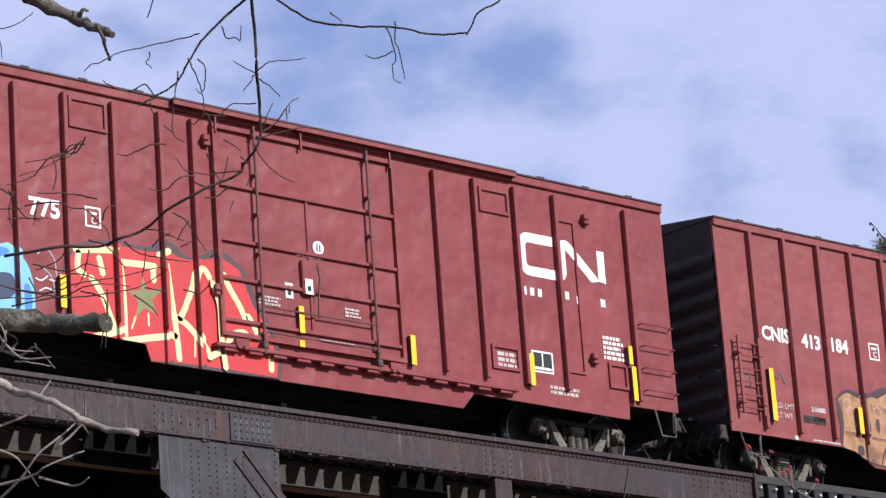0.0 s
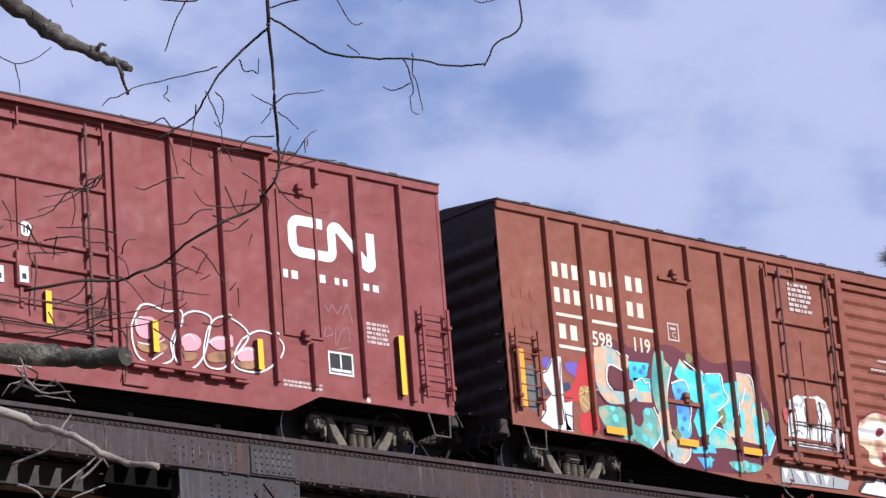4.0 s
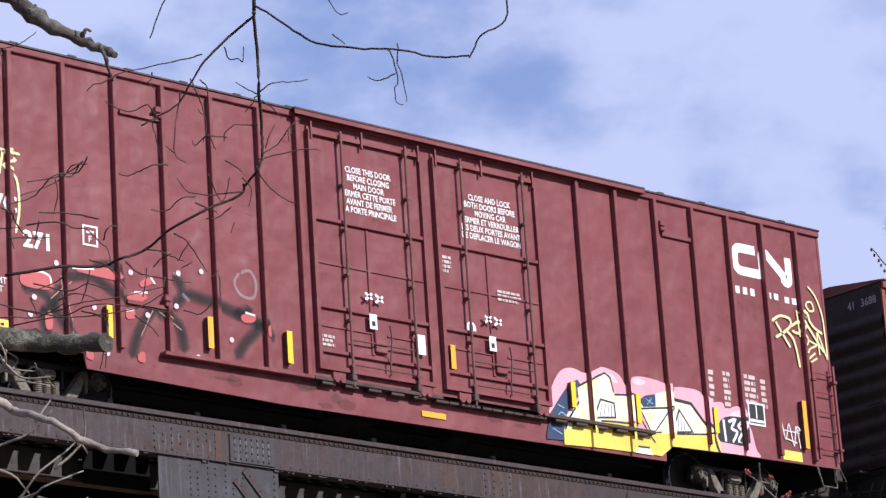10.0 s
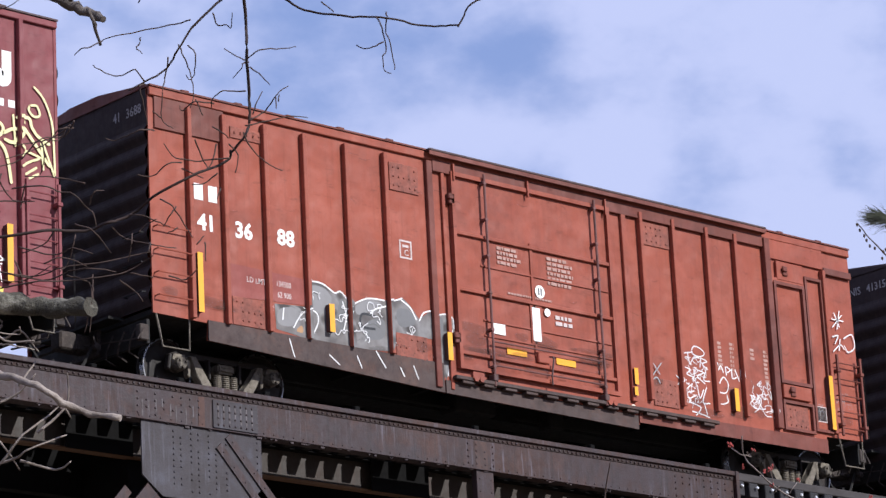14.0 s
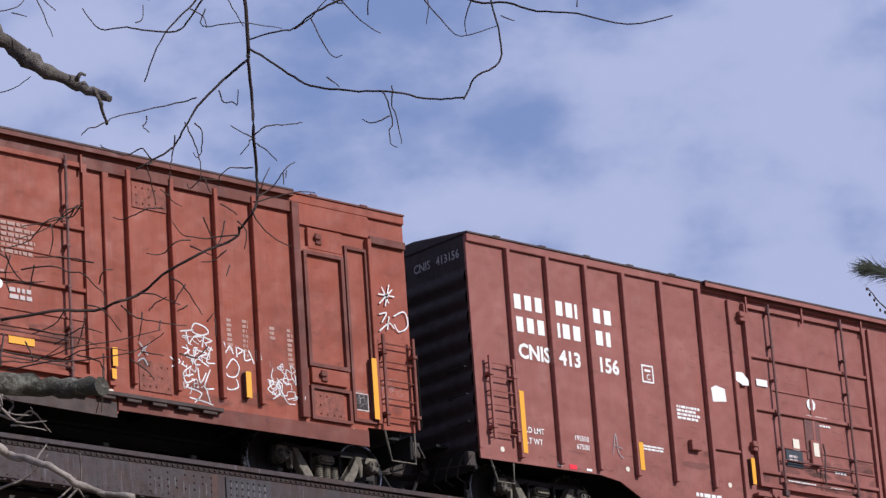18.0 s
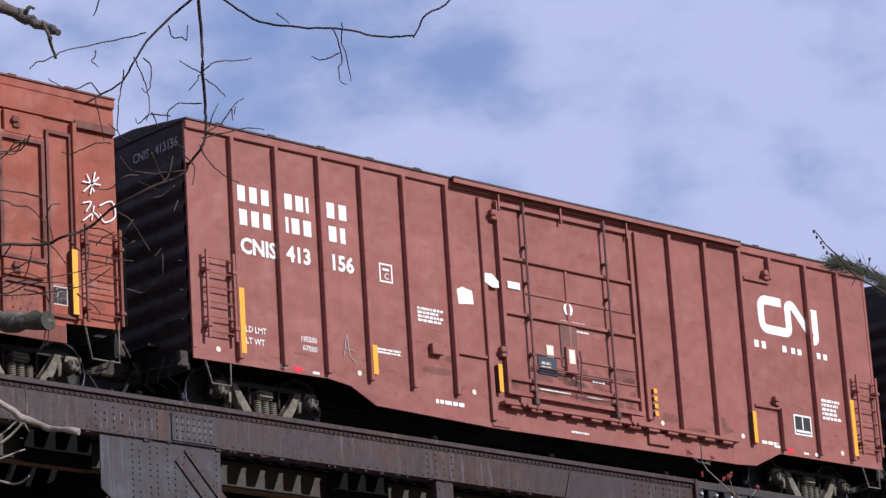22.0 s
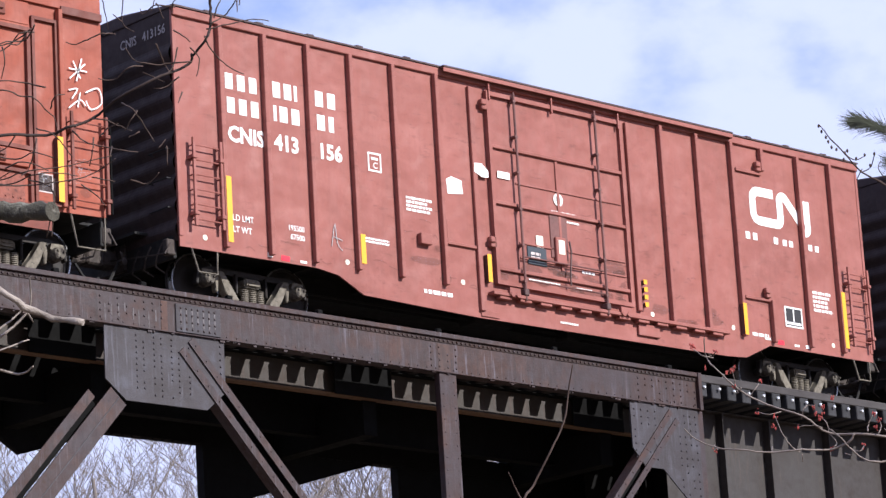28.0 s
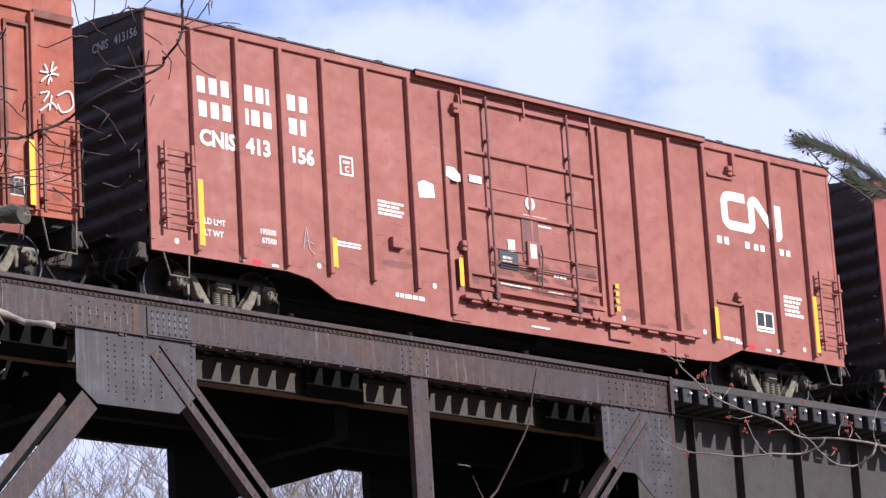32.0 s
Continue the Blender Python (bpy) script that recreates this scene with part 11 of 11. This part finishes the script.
def maple():
    """A flowering maple's lowest shoots, with red buds."""
    t = thing("red_maple", (-20.326, -26.419, 0), "young red maple with pale shoots and red flower buds", "tree")
    t.rotation_euler.z = VIEW_TURN
    q = 10.6 / 5763.0
    bm = bmesh.new()
    pipe(bm, [Vector((2.9 + 0.02 * i, 0.1, i * 0.5)) for i in range(12)], [0.07 - 0.003 * i for i in range(12)], 10)
    part("trunk", bm, M_SHOOT, t)
    w = M_SHOOT
    limb(t, "shoot", [(2.95, 3.6), (2.188, 4.052), (2.024, 4.068), (1.937, 4.085), (1.778, 4.111), (1.642, 4.138), (1.532, 4.203), (1.399, 4.269), (1.288, 4.335), (1.201, 4.411), (1.165, 4.484), (1.156, 4.551)], 3.4 * q, 1.3 * q, w)
    limb(t, "shoot", [(1.937, 4.085), (1.914, 4.035), (1.861, 4.003), (1.803, 3.997), (1.758, 4.011), (1.704, 4.061), (1.667, 4.106), (1.631, 4.145)], 3.0 * q, 1.2 * q, w, -0.06, seed=2)
    limb(t, "shoot", [(1.732, 4.118), (1.707, 4.087), (1.636, 4.065), (1.508, 4.056), (1.393, 4.054), (1.267, 4.070), (1.177, 4.090), (1.088, 4.139), (1.045, 4.179)], 2.6 * q, 1.1 * q, w, -0.04, seed=3)
    tips = []
    for k, p in enumerate(([(1.937, 4.085), (1.924, 4.121), (1.949, 4.214), (1.993, 4.284)], [(1.508, 4.059), (1.464, 4.085), (1.434, 4.143), (1.421, 4.209)], [(1.446, 4.231), (1.394, 4.218), (1.350, 4.242)], [(1.288, 4.335), (1.279, 4.364), (1.267, 4.426)], [(1.223, 4.391), (1.237, 4.418), (1.273, 4.440)], [(1.187, 4.466), (1.141, 4.471), (1.112, 4.511)], [(1.173, 4.488), (1.188, 4.483), (1.198, 4.492)],
                           [(1.532, 4.203), (1.539, 4.238), (1.565, 4.262), (1.586, 4.247)], [(1.328, 4.314), (1.354, 4.343), (1.374, 4.372)], [(1.642, 4.138), (1.634, 4.185), (1.621, 4.221)], [(1.778, 4.111), (1.793, 4.152), (1.813, 4.191)], [(1.824, 4.104), (1.846, 4.149), (1.839, 4.173)], [(1.608, 4.151), (1.575, 4.165), (1.506, 4.167)], [(1.642, 4.138), (1.666, 4.096), (1.648, 4.074)], [(1.730, 4.086), (1.755, 4.054), (1.780, 4.083)],
                           [(1.937, 4.085), (1.969, 4.048), (2.021, 4.040)], [(1.393, 4.054), (1.398, 4.093)], [(1.520, 4.058), (1.522, 4.027)], [(1.177, 4.090), (1.170, 4.118)], [(1.705, 4.064), (1.726, 4.046)], [(1.869, 4.094), (1.849, 4.126)], [(1.288, 4.330), (1.268, 4.312)])):
        limb(t, "side_shoot", p, 1.5 * q, 0.9 * q, w, depth=0.03 * (k % 5 - 2), sides=5, seed=30 + k)
        if k < 16:
            tips.append((p[-1], 0.03 * (k % 5 - 2)))
    tips += [((1.157, 4.437), 0.0), ((1.243, 4.408), 0), ((1.605, 4.198), 0), ((1.593, 4.218), 0), ((1.666, 4.289), 0.05), ((1.827, 4.143), 0), ((1.414, 4.174), 0), ((1.167, 4.090), 0), ((1.266, 4.348), 0), ((1.619, 4.245), 0.02), ((2.005, 4.317), 0), ((1.108, 4.530), 0)]
    rnd = random.Random(5)
    for (u, z), d in tips:
        bm = bmesh.new()
        bud_cluster(bm, (u, d, z), rnd, 5.0 * q)
        tagged(part("bud_cluster", bm, M_BUD, t, "red flower buds"), kind="stuff")


maple()

SAPLINGS = []


def sapling():
    """A thin bare sapling that leans in the wind."""
    t = thing("sapling", (-20.326, -26.419, 0), "thin bare brown sapling under the bridge", "sapling")
    t.rotation_euler.z = VIEW_TURN
    q = 10.6 / 5763.0
    limb(t, "stem", [(0.42, 0.0), (0.45, 1.2), (0.343, 3.441), (0.372, 3.898), (0.425, 4.011), (0.503, 4.147), (0.569, 4.272), (0.596, 4.400), (0.617, 4.493)], 4.0 * q, 1.3 * q, M_TWIG, 0.1, seed=60)
    limb(t, "side_shoot", [(0.385, 3.921), (0.355, 3.992), (0.325, 4.059)], 2.0 * q, 1.0 * q, M_TWIG, 0.1, seed=61)
    SAPLINGS.append(t)


sapling()


PINE_BOUGHS = []


def pine():
    """A white pine's bough tips with long needles, that nod in the wind."""
    t = thing("white_pine", (-18.949, -24.968, 0), "white pine with long grey-green needle tufts", "tree")
    t.rotation_euler.z = VIEW_TURN
    q = 15.0 / 5763.0
    bm = bmesh.new()
    pipe(bm, [Vector((4.4, 0.3, i * 0.9)) for i in range(12)], [0.20 - 0.012 * i for i in range(12)], 10)
    part("trunk", bm, M_BARK, t)
    rnd = random.Random(3)
    boughs = ([(4.3, 3.9), (2.794, 5.500), (2.596, 5.694), (2.415, 5.846), (2.242, 5.983), (2.113, 6.062), (2.034, 6.095)], [(4.3, 4.75), (2.836, 5.920), (2.656, 6.030), (2.498, 6.096)], [(4.3, 3.8), (2.740, 5.503), (2.493, 5.748), (2.334, 5.794), (2.231, 5.856)])
    for k, pts in enumerate(boughs):
        j = Vector((pts[0][0], 0.2, pts[0][1]))
        line = smooth([(u - j.x, 0 if n else 0.0, z - j.z) for n, (u, z) in enumerate(pts)], 6)
        bm = bmesh.new()
        pipe(bm, line, [(6 - 4.6 * i / (len(line) - 1)) * q for i in range(len(line))], 6)
        bough = part("bough", bm, M_BARK, t, loc=j)
        bm = bmesh.new()
        for i, p in enumerate(line):
            if i < len(line) * 0.45:
                continue
            d = (line[min(i + 1, len(line) - 1)] - line[i - 1]).normalized()
            tip = i > len(line) - 4
            for _ in range(95 if tip else 48):
                a = Vector((rnd.gauss(0, 1), rnd.gauss(0, 1), rnd.gauss(-0.25, 1))).normalized()
                v = (d * rnd.uniform(0.6, 1.1) + a * rnd.uniform(0.15, 0.55)).normalized() * rnd.uniform(30, 56) * q
                s = v.cross(Vector((0, 1, 0.2))).normalized() * 0.4 * q
                b = Vector(p) + d * rnd.uniform(-9, 9) * q
                m = b + v * 0.55 - Vector((0, 0, 1.2 * q))
                f = [bm.verts.new(b + s), bm.verts.new(b - s), bm.verts.new(m - s), bm.verts.new(b + v - Vector((0, 0, 4 * q))), bm.verts.new(m + s)]
                bm.faces.new(f)
        part("needles", bm, M_NEEDLE, bough, "tufts of long grey-green needles")
        PINE_BOUGHS.append((bough, j))


pine()


def alder():
    """A thin alder stem with small dark cones."""
    t = thing("alder_shrub", (-19.294, -25.331, 0), "thin alder shrub with small dark cones", "shrub")
    t.rotation_euler.z = VIEW_TURN
    q = 14.5 / 5763.0
    limb(t, "stem", [(3.4, 0.0), (3.3, 1.5), (3.0, 3.2), (2.6, 4.0), (2.365, 5.443), (2.270, 5.549)], 9 * q, 2.4 * q, M_TWIG, 0.1)
    limb(t, "twig", [(2.270, 5.549), (2.194, 5.627), (2.099, 5.682), (2.028, 5.763), (1.969, 5.840), (1.917, 5.906)], 2.0 * q, 1.0 * q, M_TWIG, 0.1)
    for k, p in enumerate(([(2.099, 5.682), (2.149, 5.706), (2.164, 5.755)], [(2.028, 5.763), (2.078, 5.738), (2.119, 5.757)], [(2.099, 5.682), (2.068, 5.629)], [(2.194, 5.627), (2.179, 5.691), (2.198, 5.731)])):
        limb(t, "twig", p, 1.1 * q, 0.8 * q, M_TWIG, 0.1, seed=k)
    for u, z in ((1.917, 5.906), (1.928, 5.878), (1.946, 5.850), (1.955, 5.827), (1.968, 5.799), (1.990, 5.787), (2.028, 5.768), (2.040, 5.778), (2.119, 5.752), (2.164, 5.755), (2.078, 5.738), (2.140, 5.701), (2.020, 5.736)):
        bm = bmesh.new()
        bmesh.ops.create_icosphere(bm, subdivisions=1, radius=3.2 * q, matrix=Matrix.Translation((u, 0.1, z)) @ Matrix.Diagonal((0.8, 0.8, 1.25, 1)))
        part("cone", bm, M_TWIG, t)


alder()


# ---- the wood beyond the bridge ----
def bare_wood_tree(seed, height):
    """Meshes of a bare forest tree: trunk and a crown of fine branches."""
    rnd = random.Random(seed)
    trunk, crown = bmesh.new(), bmesh.new()

    def grow(p, d, r, length, level):
        pts, radii = [p.copy()], [r]
        n = 5 if level < 2 else 3
        for i in range(n):
            d = (d + Vector((rnd.gauss(0, 0.13), rnd.gauss(0, 0.13), rnd.gauss(0.04, 0.08)))).normalized()
            p = p + d * length / n
            pts.append(p.copy())
            radii.append(r * (1 - 0.8 * (i + 1) / n) if level else r * (1 - 0.7 * (i + 1) / n))
        pipe(trunk if level == 0 else crown, pts, radii, 7 if level == 0 else (4 if level == 1 else 3))
        if level == 4:
            return
        kids = (16, 6, 4, 3)[level]
        for k in range(kids):
            u = rnd.uniform(0.3 if level == 0 else 0.15, 1.0)
            i = min(int(u * n), n - 1)
            q = pts[i].lerp(pts[i + 1], u * n - i)
            a = rnd.uniform(0, math.tau)
            s = Vector((math.cos(a), math.sin(a), rnd.uniform(0.2, 1.0))).normalized()
            e = (d * 0.45 + s * 0.75).normalized()
            grow(q, e, max(radii[i] * 0.5, 0.012), length * rnd.uniform(0.32, 0.5) * (1.0 if level else 0.75), level + 1)

    grow(Vector((0, 0, 0)), Vector((0, 0, 1)), height * 0.009, height, 0)
    out = []
    for nm, bm in (("trunk", trunk), ("crown", crown)):
        me = bpy.data.meshes.new(nm)
        bm.to_mesh(me), bm.free()
        me.materials.append(M_FARBARK)
        out.append(me)
    return out


def wood():
    kinds = [bare_wood_tree(s, 24) for s in (1, 2, 3)]
    rnd = random.Random(8)
    for i in range(64):
        d = rnd.uniform(80, 125)
        yaw = radians(-52 + 20.0 * (i % 32) / 31 + rnd.uniform(-0.3, 0.3))
        x, y = EYE[0] - d * math.sin(yaw), EYE[1] + d * math.cos(yaw)
        t = thing("forest_tree", (x, y, -0.6), "tall bare grey forest tree beyond the bridge", "tree", "wood beyond the bridge")
        tr, cr = kinds[i % 3]
        share("trunk", tr, t)
        share("crown", cr, t)
        t.rotation_euler.z = rnd.uniform(0, 6)
        s = rnd.uniform(0.78, 0.95) * d / 105
        t.scale = (s, s, s)


wood()


def roll_at(t):
    """How far the train still has to roll at t, smoothly between the known seconds."""
    ts = [a for a, _ in ROLL]
    i = max(0, min(len(ts) - 2, next((k for k in range(len(ts)) if ts[k] > t), len(ts)) - 1))

    def slope(k):
        k0, k1 = max(k - 1, 0), min(k + 1, len(ts) - 1)
        return (ROLL[k1][1] - ROLL[k0][1]) / (ts[k1] - ts[k0])

    h = ts[i + 1] - ts[i]
    u = (t - ts[i]) / h
    return ((2 * u ** 3 - 3 * u ** 2 + 1) * ROLL[i][1] + (u ** 3 - 2 * u ** 2 + u) * h * slope(i)
            + (3 * u ** 2 - 2 * u ** 3) * ROLL[i + 1][1] + (u ** 3 - u ** 2) * h * slope(i + 1))


def motions():
    steps = [i * 0.5 for i in range(49)] + [26.0, 32.0]
    for car, x0 in CARS.values():
        walk(car, [(t, pose(x0 + roll_at(t), 0, RAIL)) for t in steps])
    turns = [i * 0.1 for i in range(241)] + [26.0, 32.0]
    for w, x, y in WHEELSETS:
        walk(w, [(t, pose(x, y, 0.457, 0, math.degrees(roll_at(t) / 0.457), 0)) for t in turns])

    # the pine's boughs swing in the wind: seconds, metres across and up
    swings = [(0.0, 0.08, -0.14), (5.0, 0.02, -0.02), (9.0, 0.17, 0.10), (14.0, 0.10, 0.01), (17.0, -0.03, 0.11), (19.0, 0.10, 0.04), (20.0, 0.15, 0.02), (21.0, 0.04, -0.06), (22.0, 0.10, -0.19),
              (23.0, 0.01, -0.16), (24.0, 0.04, -0.06), (27.0, 0.24, -0.40), (28.0, 0.19, -0.01), (29.0, 0.09, -0.30), (30.5, 0.11, -0.01), (32.0, 0.06, -0.08)]
    for k, (bough, j) in enumerate(PINE_BOUGHS):
        f = 1.0 - 0.12 * k
        walk(bough, [(t, pose(j.x + a * f, j.y, j.z + b * f, 0, -b * 4 * k, 0)) for t, a, b in swings])
    # the sapling leans: seconds and degrees
    for t in SAPLINGS:
        x, y, _ = t.location
        walk(t, [(s, pose(x, y, 0, 0, a, math.degrees(VIEW_TURN))) for s, a in
                 ((0.0, 0.0), (28.8, 0.0), (29.5, 0.8), (30.0, 1.7), (30.5, 0.7), (31.0, -0.6), (32.0, -0.4))])


motions()
